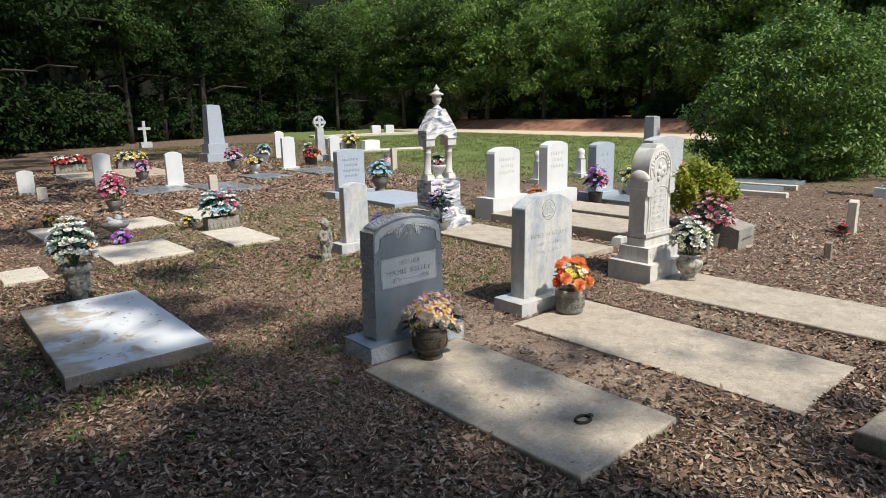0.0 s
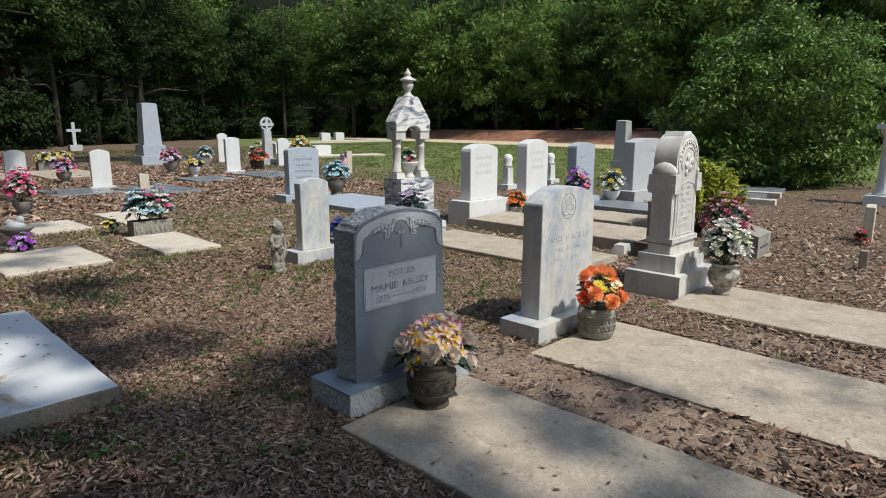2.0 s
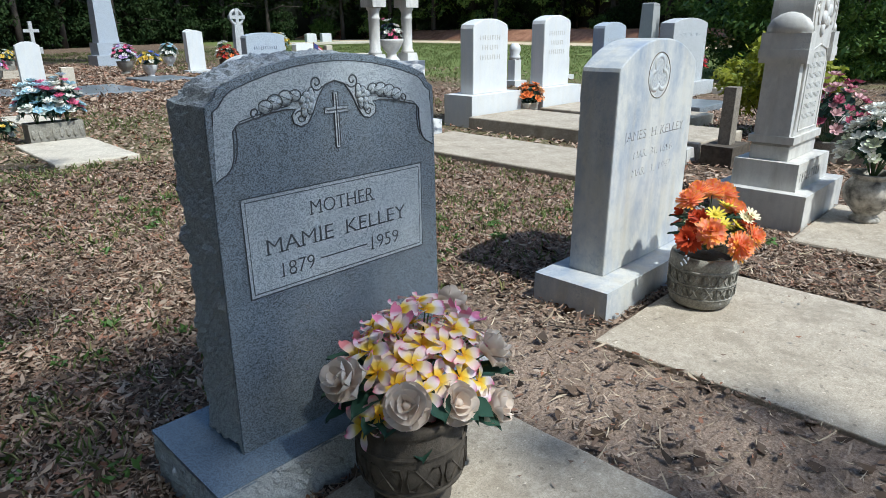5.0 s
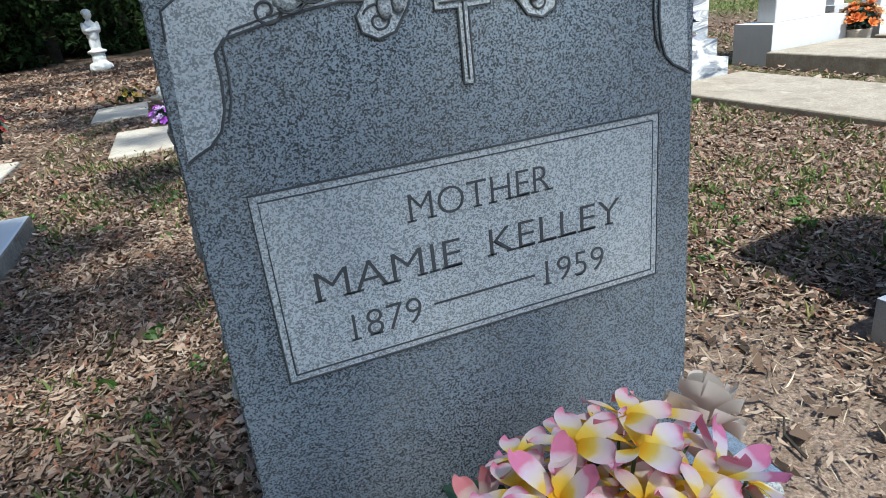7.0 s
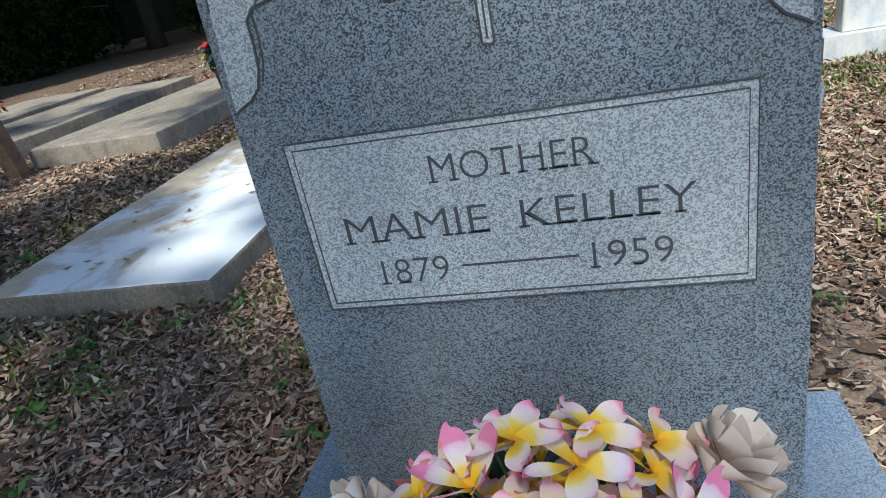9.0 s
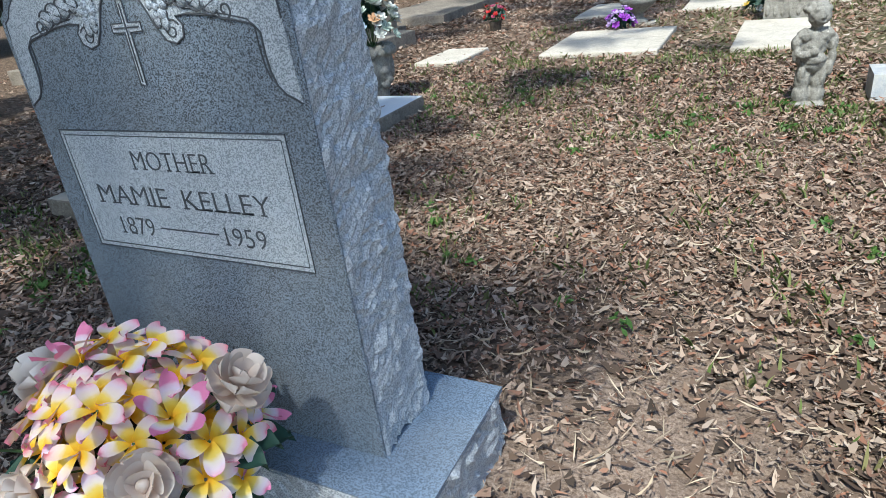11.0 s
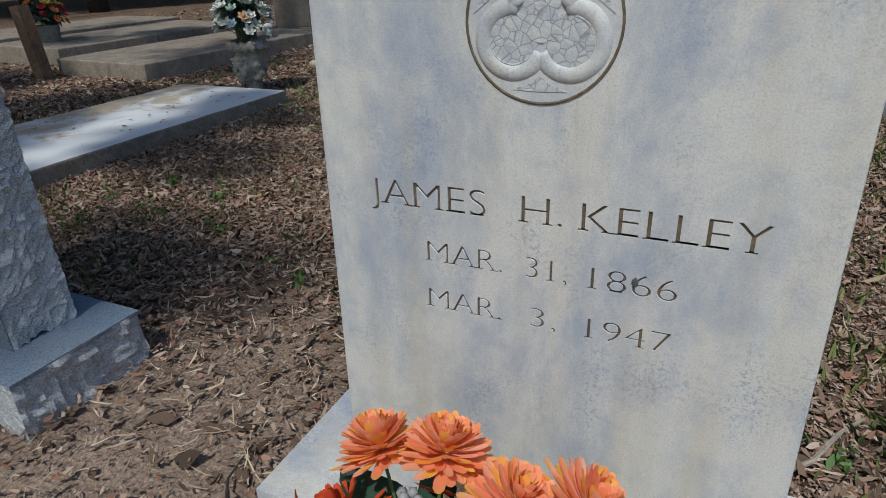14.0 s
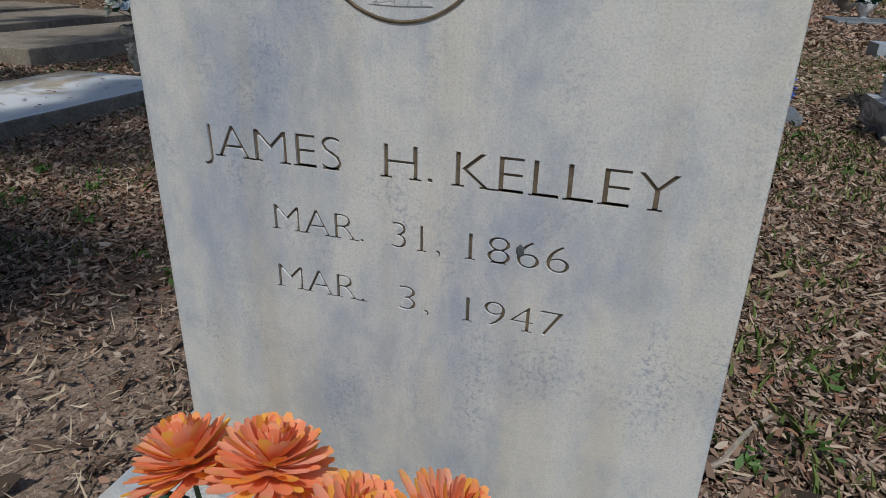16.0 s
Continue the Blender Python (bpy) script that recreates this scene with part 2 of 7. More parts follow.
M = {
    "ground": ground_material(),
    "granite": granite("grey_granite_steeled", (0.012, 0.019, 0.027), (0.255, 0.305, 0.365), 0.42, 560),
    "granite_light": granite("grey_granite_frosted", (0.20, 0.225, 0.25), (0.56, 0.60, 0.635), 0.7, 520),
    "granite_rock": granite("grey_granite_rock_pitched", (0.22, 0.235, 0.25), (0.50, 0.52, 0.54), 0.85, 420, 0.4),
    "granite_blue": granite("blue_grey_granite", (0.24, 0.275, 0.325), (0.42, 0.465, 0.53), 0.5, 220),
    "granite_pale": granite("pale_grey_granite", (0.26, 0.27, 0.28), (0.52, 0.53, 0.54), 0.6, 130),
    "granite_base": granite("blue_grey_granite_base", (0.06, 0.085, 0.12), (0.20, 0.265, 0.355), 0.5, 480),
    # dark tone that paints the shade inside cuts; also colours a chip
    "cut": plain("cut_shade_and_chip_dark", (0.085, 0.09, 0.098), 0.9),
    "marble": marble("white_marble", (0.58, 0.57, 0.535), (0.27, 0.315, 0.40), (0.44, 0.38, 0.26), 0.95),
    "marble_old": marble("weathered_marble", (0.64, 0.62, 0.58), (0.33, 0.33, 0.34), (0.30, 0.26, 0.21), 0.6),
    "marble_veined": streaked_marble(),
    "marble_white": marble("clean_white_marble", (0.64, 0.64, 0.63), (0.50, 0.52, 0.56), (0.58, 0.54, 0.46), 0.45),
    "marble_cut": plain("engraved_cut_in_marble", (0.15, 0.115, 0.075), 0.9, 0.5, 90),
    "concrete": concrete("sandy_concrete", (0.385, 0.33, 0.26), (0.27, 0.225, 0.17), (0.49, 0.43, 0.35)),
    "concrete_pale": concrete("pale_concrete", (0.52, 0.47, 0.39), (0.43, 0.375, 0.30), (0.6, 0.55, 0.47)),
    "concrete_grey": concrete("old_grey_concrete", (0.24, 0.205, 0.165), (0.12, 0.10, 0.08), (0.33, 0.29, 0.24)),
    "limewash": limewash(),
    "slab_dark": granite("dark_blue_grey_ledger", (0.09, 0.11, 0.13), (0.22, 0.25, 0.28), 0.3, 120),
    "cast": concrete("cast_stone", (0.26, 0.245, 0.21), (0.13, 0.12, 0.10), (0.36, 0.34, 0.30), 0.8),
    "cast_mottled": plain("mottled_glazed_pot", (0.50, 0.46, 0.40), 0.4, 0.85, 22),
    "cast_white": plain("white_cast_stone", (0.72, 0.72, 0.70), 0.7),
    "cast_brown": plain("brown_cast_stone", (0.105, 0.085, 0.065), 0.9, 0.6, 26, 0.6),
    "wood": plain("weathered_wood", (0.16, 0.10, 0.065), 0.9, 0.5, 20, 0.4),
    "bark": plain("tree_bark", (0.055, 0.045, 0.036), 0.95, 0.5, 18, 0.7),
    "stem": plain("flower_stem", (0.06, 0.11, 0.035), 0.6),
    "leaf_cloth": leafy("cloth_leaf", (0.018, 0.05, 0.03), (0.035, 0.09, 0.06), (0.025, 0.065, 0.06), rough=0.6, glow=0.1),
    "litter": leafy("dry_leaf", (0.08, 0.052, 0.036), (0.22, 0.145, 0.10), (0.30, 0.205, 0.145), (0.38, 0.275, 0.20), (0.47, 0.365, 0.275), (0.29, 0.125, 0.07), (0.16, 0.105, 0.074), (0.54, 0.44, 0.35), rough=0.7, glow=0.0),
    "straw": leafy("dry_straw", (0.42, 0.33, 0.22), (0.55, 0.46, 0.34), (0.30, 0.22, 0.15), rough=0.7, glow=0.0),
    # darker leaves for the layer under the pale ones
    "litter_low": leafy("dark_lower_leaf", (0.035, 0.025, 0.018), (0.10, 0.068, 0.047), (0.16, 0.105, 0.072), (0.06, 0.04, 0.028), rough=0.9, glow=0.0),
    "grass": leafy("grass_blade", (0.12, 0.18, 0.045), (0.2, 0.26, 0.08), (0.34, 0.31, 0.14), rough=0.6, glow=0.3),
    "weed": leafy("weed_leaf", (0.06, 0.13, 0.025), (0.12, 0.22, 0.05), rough=0.5, glow=0.3),
    # copies of one tree leaf, with the wood's sun and shade put into colour
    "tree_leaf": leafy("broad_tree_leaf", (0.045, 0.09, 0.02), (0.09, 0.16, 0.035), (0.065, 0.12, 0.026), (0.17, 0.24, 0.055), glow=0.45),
    "tree_mid": leafy("half_shade_toned_leaf", (0.025, 0.052, 0.014), (0.06, 0.105, 0.026), (0.04, 0.075, 0.02), (0.10, 0.15, 0.035), rough=0.7, glow=0.4, spec=0.2),
    "tree_bright": leafy("sun_toned_leaf", (0.07, 0.14, 0.03), (0.17, 0.28, 0.06), (0.11, 0.19, 0.04), (0.30, 0.38, 0.09), glow=0.5),
    "tree_dark": leafy("shade_toned_leaf", (0.012, 0.026, 0.009), (0.028, 0.052, 0.016), (0.035, 0.052, 0.018), rough=0.85, glow=0.2, spec=0.1),
    "bush_leaf": leafy("glossy_bush_leaf", (0.035, 0.08, 0.015), (0.08, 0.165, 0.03), (0.15, 0.25, 0.045), (0.24, 0.34, 0.07), rough=0.48, glow=0.3),
    "shrub_leaf": leafy("golden_shrub_leaf", (0.24, 0.28, 0.03), (0.44, 0.44, 0.05), (0.17, 0.23, 0.03), glow=0.45),
    "marble_crackle": crackle(),
    "woods": plain("wood_shade_sheet", (0.012, 0.017, 0.008), 1.0, 0.6, 0.5),
}

# ---- building blocks ----


def mesh_of(name, bm, *mats, smooth=False):
    me = bpy.data.meshes.new(name)
    bmesh.ops.recalc_face_normals(bm, faces=bm.faces)
    bm.to_mesh(me)
    bm.free()
    for m in mats:
        me.materials.append(m)
    if smooth:
        me.polygons.foreach_set("use_smooth", [True] * len(me.polygons))
    return me


def raw_mesh(name, verts, faces, *mats, smooth=False):
    me = bpy.data.meshes.new(name)
    me.from_pydata([tuple(v) for v in verts], [], faces)
    for m in mats:
        me.materials.append(m)
    if smooth:
        me.polygons.foreach_set("use_smooth", [True] * len(me.polygons))
    me.update()
    return me


def quads_mesh(name, verts, mat, n=4):
    """Many separate n-sided faces from an array of shape (count * n, 3)."""
    me = bpy.data.meshes.new(name)
    count = len(verts) // n
    me.vertices.add(len(verts))
    me.vertices.foreach_set("co", np.asarray(verts, np.float32).ravel())
    me.loops.add(len(verts))
    me.loops.foreach_set("vertex_index", np.arange(len(verts), dtype=np.int32))
    me.polygons.add(count)
    me.polygons.foreach_set("loop_start", np.arange(0, len(verts), n, dtype=np.int32))
    me.polygons.foreach_set("loop_total", np.full(count, n, np.int32))
    me.materials.append(mat)
    me.update(calc_edges=True)
    return me


def thing(name, label, category, at=(0, 0, 0), turn=0.0, group="", kind=""):
    ob = new(name)
    ob.empty_display_size = 0.1
    ob.matrix_world = pose(*at, 0, 0, turn)
    return tagged(ob, label, category, group, kind)


def part(name, bm, mat, parent, label="", smooth=False, mats=()):
    me = bm if isinstance(bm, bpy.types.Mesh) else mesh_of(name, bm, mat, *mats, smooth=smooth)
    ob = new(name, me)
    ob.parent = parent
    if label:
        ob["label"] = label
    return ob


def bevelled(bm, width, segments=1, angle=0.6):
    edges = [e for e in bm.edges if len(e.link_faces) == 2 and e.calc_face_angle(0) > angle]
    bmesh.ops.bevel(bm, geom=edges, offset=width, segments=segments, affect="EDGES", profile=0.6)
    return bm


def box(x0, x1, y0, y1, z0, z1, bevel=0.006, taper=1.0, bm=None, segments=1):
    """A block; taper shrinks its top."""
    own = bmesh.new()
    cx, cy = (x0 + x1) / 2, (y0 + y1) / 2
    vs = [own.verts.new((cx + (x - cx) * k, cy + (y - cy) * k, z)) for z, k in ((z0, 1), (z1, taper)) for x, y in ((x0, y0), (x1, y0), (x1, y1), (x0, y1))]
    for f in ((0, 3, 2, 1), (4, 5, 6, 7), (0, 1, 5, 4), (1, 2, 6, 5), (2, 3, 7, 6), (3, 0, 4, 7)):
        own.faces.new([vs[i] for i in f])
    if bevel:
        bevelled(own, bevel, segments)
    return own if bm is None else merged(bm, own)


def merged(bm, other):
    me = bpy.data.meshes.new("tmp")
    other.to_mesh(me)
    other.free()
    bm.from_mesh(me)
    bpy.data.meshes.remove(me)
    return bm


def plate(outline, y0, y1, bevel=0.0, segments=1):
    """An upright slab: an outline in x and z, from y0 (front) to y1 (back)."""
    bm = bmesh.new()
    front = [bm.verts.new((x, y0, z)) for x, z in outline]
    back = [bm.verts.new((x, y1, z)) for x, z in outline]
    bm.faces.new(front)
    bm.faces.new(back[::-1])
    n = len(outline)
    for i in range(n):
        bm.faces.new((front[i], back[i], back[(i + 1) % n], front[(i + 1) % n]))
    bmesh.ops.recalc_face_normals(bm, faces=bm.faces)
    if bevel:
        edges = [e for e in bm.edges if len({round(v.co.y, 5) for v in e.verts}) == 1]
        bmesh.ops.bevel(bm, geom=edges, offset=bevel, segments=segments, affect="EDGES", profile=0.6)
    return bm


def lathe(profile, sides=24, bm=None, at=(0, 0), wobble=0.0):
    """A turned shape from rows of radius and height."""
    bm = bm or bmesh.new()
    rings = []
    for r, z in profile:
        rings.append([bm.verts.new((at[0] + (r + wobble * noise.noise((i * 0.9, z * 9, r))) * math.cos(2 * math.pi * i / sides), at[1] + r * math.sin(2 * math.pi * i / sides), z)) for i in range(sides)])
    for a, b in zip(rings, rings[1:]):
        for i in range(sides):
            bm.faces.new((a[i], a[(i + 1) % sides], b[(i + 1) % sides], b[i]))
    bm.faces.new(rings[0][::-1])
    bm.faces.new(rings[-1])
    return bm


def tube(points, radius, sides=6, bm=None, taper=1.0):
    """A round rod along points."""
    bm = bm or bmesh.new()
    pts = [Vector(p) for p in points]
    rings = []
    for i, p in enumerate(pts):
        way = (pts[min(i + 1, len(pts) - 1)] - pts[max(i - 1, 0)]).normalized()
        side = way.cross(Vector((0.31, 0.95, 0.11))).normalized()
        up = way.cross(side)
        r = radius * (1 + (taper - 1) * i / max(1, len(pts) - 1))
        rings.append([bm.verts.new(p + r * (math.cos(a) * side + math.sin(a) * up)) for a in (2 * math.pi * k / sides for k in range(sides))])
    for a, b in zip(rings, rings[1:]):
        for k in range(sides):
            bm.faces.new((a[k], a[(k + 1) % sides], b[(k + 1) % sides], b[k]))
    bm.faces.new(rings[0][::-1])
    bm.faces.new(rings[-1])
    return bm


def blob(bm, centre, radii, seed=0.0, rough=0.12, detail=2):
    """A lumpy rounded mass, joined into bm."""
    made = bmesh.ops.create_icosphere(bm, subdivisions=detail, radius=1.0)
    for v in made["verts"]:
        d = v.co.normalized()
        k = 1 + rough * noise.noise(d * 2.3 + Vector((seed, seed * 1.7, 0)))
        v.co = Vector(centre) + Vector((d.x * radii[0], d.y * radii[1], d.z * radii[2])) * k
    return bm


def add_serifs(me, foot, cap):
    """Small feet at the straight ends of the letters' strokes."""
    bm = bmesh.new()
    bm.from_mesh(me)
    y0, y1 = min(v.co.y for v in bm.verts), max(v.co.y for v in bm.verts)
    ends = set()
    for e in bm.edges:
        a, b = (v.co for v in e.verts)
        if abs(a.y - y0) > 1e-5 or abs(b.y - y0) > 1e-5 or abs(a.z - b.z) > 0.004 * cap:
            continue
        for level, way in ((foot, 1), (foot + cap, -1)):
            if abs(a.z - level) < 0.03 * cap:
                ends.add((round(min(a.x, b.x), 5), round(max(a.x, b.x), 5), level, way))
    stops = {round(min(a.co.x, b.co.x), 4) for a, b in (e.verts for e in bm.edges) if abs(a.co.z - b.co.z) < 1e-5 and 0.06 * cap < a.co.z - foot < 0.25 * cap and abs(a.co.x - b.co.x) < 0.3 * cap}
    for x0, x1, level, way in sorted(ends):
        wide = x1 - x0
        if wide < 0.05 * cap or (way == 1 and wide < 0.3 * cap and round(x0, 4) in stops):
            continue
        left, right = (x0 - 0.11 * cap, x1 + 0.11 * cap) if wide < 0.3 * cap else (x0 - 0.1 * cap, x1)
        lo, hi = sorted((level, level + way * 0.065 * cap))
        box(left, right, y0, y1, lo, hi, 0, bm=bm)
    bm.to_mesh(me)
    bm.free()


def lettering(text, size, at, parent, mat, width=None, thin=0.0, depth=0.0012, name="lettering", label="", y=0.0, serif=False):
    """Thin plates for cut letters on an upright face: centred at x, base line at z."""
    cu = bpy.data.curves.new("letters", "FONT")
    cu.body, cu.size, cu.align_x, cu.extrude, cu.offset, cu.resolution_u = text, size, "CENTER", depth, thin, 4
    tmp = new("letters", cu)
    me = bpy.data.meshes.new_from_object(tmp)
    bpy.data.objects.remove(tmp)
    bpy.data.curves.remove(cu)
    co = np.empty(len(me.vertices) * 3)
    me.vertices.foreach_get("co", co)
    co = co.reshape(-1, 3)
    co[:, 0] -= (co[:, 0].max() + co[:, 0].min()) / 2
    if width:
        co[:, 0] *= width / (co[:, 0].max() - co[:, 0].min())
    co = np.stack([co[:, 0] + at[0], y - co[:, 2], co[:, 1] + at[1]], 1)
    me.vertices.foreach_set("co", co.ravel())
    me.update()
    if serif:
        add_serifs(me, at[1], size * 0.729)
    me.materials.clear()
    me.materials.append(mat)
    me.update()
    return part(name, me, mat, parent, label)


def cut_into(target, letters, deep):
    """Sinks the letters' shapes into the face of target; each letter mesh then lies on the floor of its cut."""
    cutter = bmesh.new()
    for ob in letters:
        own = bmesh.new()
        own.from_mesh(ob.data)
        mid = sum(v.co.y for v in own.verts) / len(own.verts)
        for v in own.verts:
            v.co.y = -0.01 if v.co.y < mid else deep
        bmesh.ops.remove_doubles(own, verts=own.verts, dist=1e-5)
        bmesh.ops.recalc_face_normals(own, faces=own.faces)
        merged(cutter, own)
    tool = new("cutter", mesh_of("cutter", cutter, target.data.materials[0]))
    body = new("blank", target.data)
    mod = body.modifiers.new("cut", "BOOLEAN")
    mod.operation, mod.object, mod.solver = "DIFFERENCE", tool, "EXACT"
    mod.use_self = True
    bpy.context.view_layer.update()
    graph = bpy.context.evaluated_depsgraph_get()
    target.data = bpy.data.meshes.new_from_object(body.evaluated_get(graph))
    target.data.materials.clear()
    target.data.materials.append(body.data.materials[0])
    bpy.data.objects.remove(body)
    bpy.data.objects.remove(tool)
    for ob in letters:
        co = np.empty(len(ob.data.vertices) * 3)
        ob.data.vertices.foreach_get("co", co)
        co[1::3] += deep - co[1::3].min() - 0.0007
        ob.data.vertices.foreach_set("co", co)
        ob.data.update()


def bars(rows, parent, mat, y, name="inscription_line", depth=0.0015):
    """Worn writing: rows of (x, z, width, height), each broken into short strokes."""
    for x, z, w, h in rows:
        bm = bmesh.new()
        k = max(2, round(w / (h * 0.8)))
        for i in range(k):
            a = x - w / 2 + w * i / k
            box(a, a + w / k * 0.3, y - depth, y + 0.001, z, z + h, 0, bm=bm)
            if i % 2:
                box(a, a + w / k * 0.7, y - depth, y + 0.001, z + h * (i % 3) * 0.4, z + h * ((i % 3) * 0.4 + 0.16), 0, bm=bm)
        tagged(part(name, bm, mat, parent), kind="stuff")


def resampled(outline, step):
    """The closed outline with points no further apart than step."""
    out = []
    for (ax, az), (bx, bz) in zip(outline, outline[1:] + outline[:1]):
        n = max(1, math.ceil(math.hypot(bx - ax, bz - az) / step))
        out += [(ax + (bx - ax) * i / n, az + (bz - az) * i / n) for i in range(n)]
    return out


def rock_side(outline, lo, hi, amount, upright=False, step=0.012):
    """The rough, rock-pitched rim of a stone: an outline swept from lo to hi, chipped between, closed at the far end."""
    pts = resampled(outline, step)
    cx, cz = sum(p[0] for p in pts) / len(pts), sum(p[1] for p in pts) / len(pts)
    n = max(3, round(abs(hi - lo) / step))
    bm = bmesh.new()
    rings = []
    for j in range(n + 1):
        d = lo + (hi - lo) * j / n
        ring = []
        for x, z in pts:
            p = Vector((x * 17, d * 17, z * 17))
            chip = 0.5 * noise.noise(p) + 0.35 * noise.noise(p * 2.7) + 0.3 * noise.noise(p * 6) + 0.12 * noise.noise(p * 13)
            k = 0.0 if j == 0 else amount * (chip - 0.12)
            way = Vector((x - cx, z - cz)).normalized()
            u, v = x + way.x * k, z + way.y * k
            ring.append(bm.verts.new((u, v, d) if upright else (u, d, v)))
        rings.append(ring)
    m = len(pts)
    for a, b in zip(rings, rings[1:]):
        for i in range(m):
            bm.faces.new((a[i], a[(i + 1) % m], b[(i + 1) % m], b[i]))
    bm.faces.new(rings[-1])
    return bm


def arch(w, z0, z1, rise, shoulder=0.0, steps=14, top_w=None):
    """A tablet's outline: half width w, shoulders at z1, a curved top that rises; shoulder: a stepped notch."""
    tw = top_w or w
    out = [(-w, z0), (w, z0)]
    if shoulder:
        out += [(tw, z1 - shoulder), (tw - shoulder * 0.4, z1)]
    inner = tw - shoulder * 0.4 if shoulder else tw
    for i in range(steps + 1):
        a = 1 - 2 * i / steps
        out.append((inner * a, z1 + rise * math.sqrt(max(0, 1 - a * a * 0.98)) - rise * math.sqrt(0.02) if rise > w * 0.6 else z1 + rise * (1 - a * a)))
    if shoulder:
        out += [(-tw + shoulder * 0.4, z1), (-tw, z1 - shoulder)]
    clean = []
    for p in out:
        if not clean or (abs(p[0] - clean[-1][0]) + abs(p[1] - clean[-1][1])) > 1e-4:
            clean.append(p)
    return clean

# ---- ground ----


def smooth(a, b, v):
    t = np.clip((v - a) / (b - a), 0, 1)
    return t * t * (3 - 2 * t)


def bank_line(y):
    """Where the clay bank behind the sand track starts, for a given y."""
    return 33.5 + 0.16 * (y - 15)


def build_ground():
    near = np.arange(-9, 14.01, 0.16)
    xs = np.concatenate([[-400, -200, -100, -60, -40, -30, -22, -16, -12], near, np.arange(14.5, 48, 0.7), [52, 60, 75, 100, 200, 400]])
    ys = np.concatenate([[-400, -200, -100, -60, -40, -30, -22, -16, -12, -9], np.arange(-7, 14.01, 0.16), np.arange(14.6, 60, 0.7), [65, 75, 100, 200, 400]])
    gx, gy = np.meshgrid(xs, ys)
    x, y = gx.ravel(), gy.ravel()
    wave = np.array([noise.noise((a * 1.3, b * 1.3, 0.5)) for a, b in zip(x, y)])
    bx = bank_line(y)
    z = -0.004 + 0.008 * wave + 0.8 * smooth(0.2, 2.6, x - bx) * smooth(6, 10, y)
    me = bpy.data.meshes.new("ground")
    nx, ny = len(xs), len(ys)
    i, j = np.meshgrid(np.arange(nx - 1), np.arange(ny - 1))
    a = (j * nx + i).ravel()
    me.from_pydata(np.stack([x, y, z], 1).tolist(), [], np.stack([a, a + 1, a + nx + 1, a + nx], 1).tolist())
    me.polygons.foreach_set("use_smooth", [True] * len(me.polygons))
    soft = 1.2 * wave
    grass = smooth(-1.5, 3.5, x + 0.45 * y - 11.0 + soft) * smooth(1.5, 4.5, y + 0.25 * (x - 8) + soft) * smooth(-1.5, 2.0, x - 4.6 - 0.36 * y + soft)
    grass = np.maximum(grass, 0.42 * smooth(1.2, 2.2, y) * smooth(9.5, 6.5, y) * smooth(-0.8, 0.6, x) * smooth(6, 4, x))
    sand = smooth(0.0, 0.8, x - bx + 5.2 + 0.4 * wave) * smooth(0.5, -0.3, x - bx) * smooth(7, 9, y)
    clay = smooth(-0.2, 0.6, x - bx) * smooth(5, 9, y)
    bare = np.exp(-(((x - 0.68) / 0.55) ** 2 + ((y + 0.45) / 1.45) ** 2) ** 2)
    bare = np.maximum(bare, np.exp(-(((x - 2.15) / 0.3) ** 2 + ((y + 1.4) / 1.2) ** 2) ** 2) * 0.8)
    bare = np.maximum(bare, 0.5 * np.exp(-(((x + 0.2) / 1.2) ** 2 + ((y - 7.0) / 2.0) ** 2)))
    for name, values in (("grass", grass), ("sand", sand), ("clay", clay), ("bare", bare)):
        at = me.attributes.new(name, "FLOAT", "POINT")
        at.data.foreach_set("value", np.asarray(values, np.float32))
    me.materials.append(M["ground"])
    ob = new("ground", me)
    return tagged(ob, "leaf-strewn sandy ground with worn grass and a sand track", "ground", kind="structure")


build_ground()


def slab(x0, x1, y0, y1, h, mat, label, turn=0.0, name="grave_slab", bevel=0.012, group="grave slabs", side=None):
    """A flat grave slab with worn, slightly uneven edges, sunk a little in the soil."""
    w, d = (x1 - x0) / 2, (y1 - y0) / 2
    bm = bmesh.new()
    nx, ny = max(2, round(w * 2 / 0.12)), max(2, round(d * 2 / 0.12))
    grid = {}
    for i in range(nx + 1):
        for j in range(ny + 1):
            px, py = -w + 2 * w * i / nx, -d + 2 * d * j / ny
            edge = i in (0, nx) or j in (0, ny)
            k = 0.007 * noise.noise((px * 7 + x0, py * 7 + y0, 1.0)) if edge else 0
            grid[i, j] = bm.verts.new((px + k, py - k, h + 0.003 * noise.noise((px * 2, py * 2, x0))))
    for i in range(nx):
        for j in range(ny):
            bm.faces.new((grid[i, j], grid[i + 1, j], grid[i + 1, j + 1], grid[i, j + 1]))
    rim = [e for e in bm.edges if len(e.link_faces) == 1]
    out = bmesh.ops.extrude_edge_only(bm, edges=rim)
    for v in out["geom"]:
        if isinstance(v, bmesh.types.BMVert):
            v.co.z = -0.06
    bmesh.ops.recalc_face_normals(bm, faces=bm.faces)
    top = [e for e in bm.edges if len(e.link_faces) == 2 and e.calc_face_angle(0) > 0.9 and min(v.co.z for v in e.verts) > 0.01]
    bmesh.ops.bevel(bm, geom=top, offset=min(bevel, h * 0.4), segments=2, affect="EDGES", profile=0.5)
    me = mesh_of(name, bm, mat)
    if side:
        me.materials.append(side)
        for f in me.polygons:
            f.material_index = int(f.normal.z < 0.5)
    ob = new(name, me)
    ob.matrix_world = pose((x0 + x1) / 2, (y0 + y1) / 2, 0, 0, 0, turn)
    return tagged(ob, label, "grave slab", group)


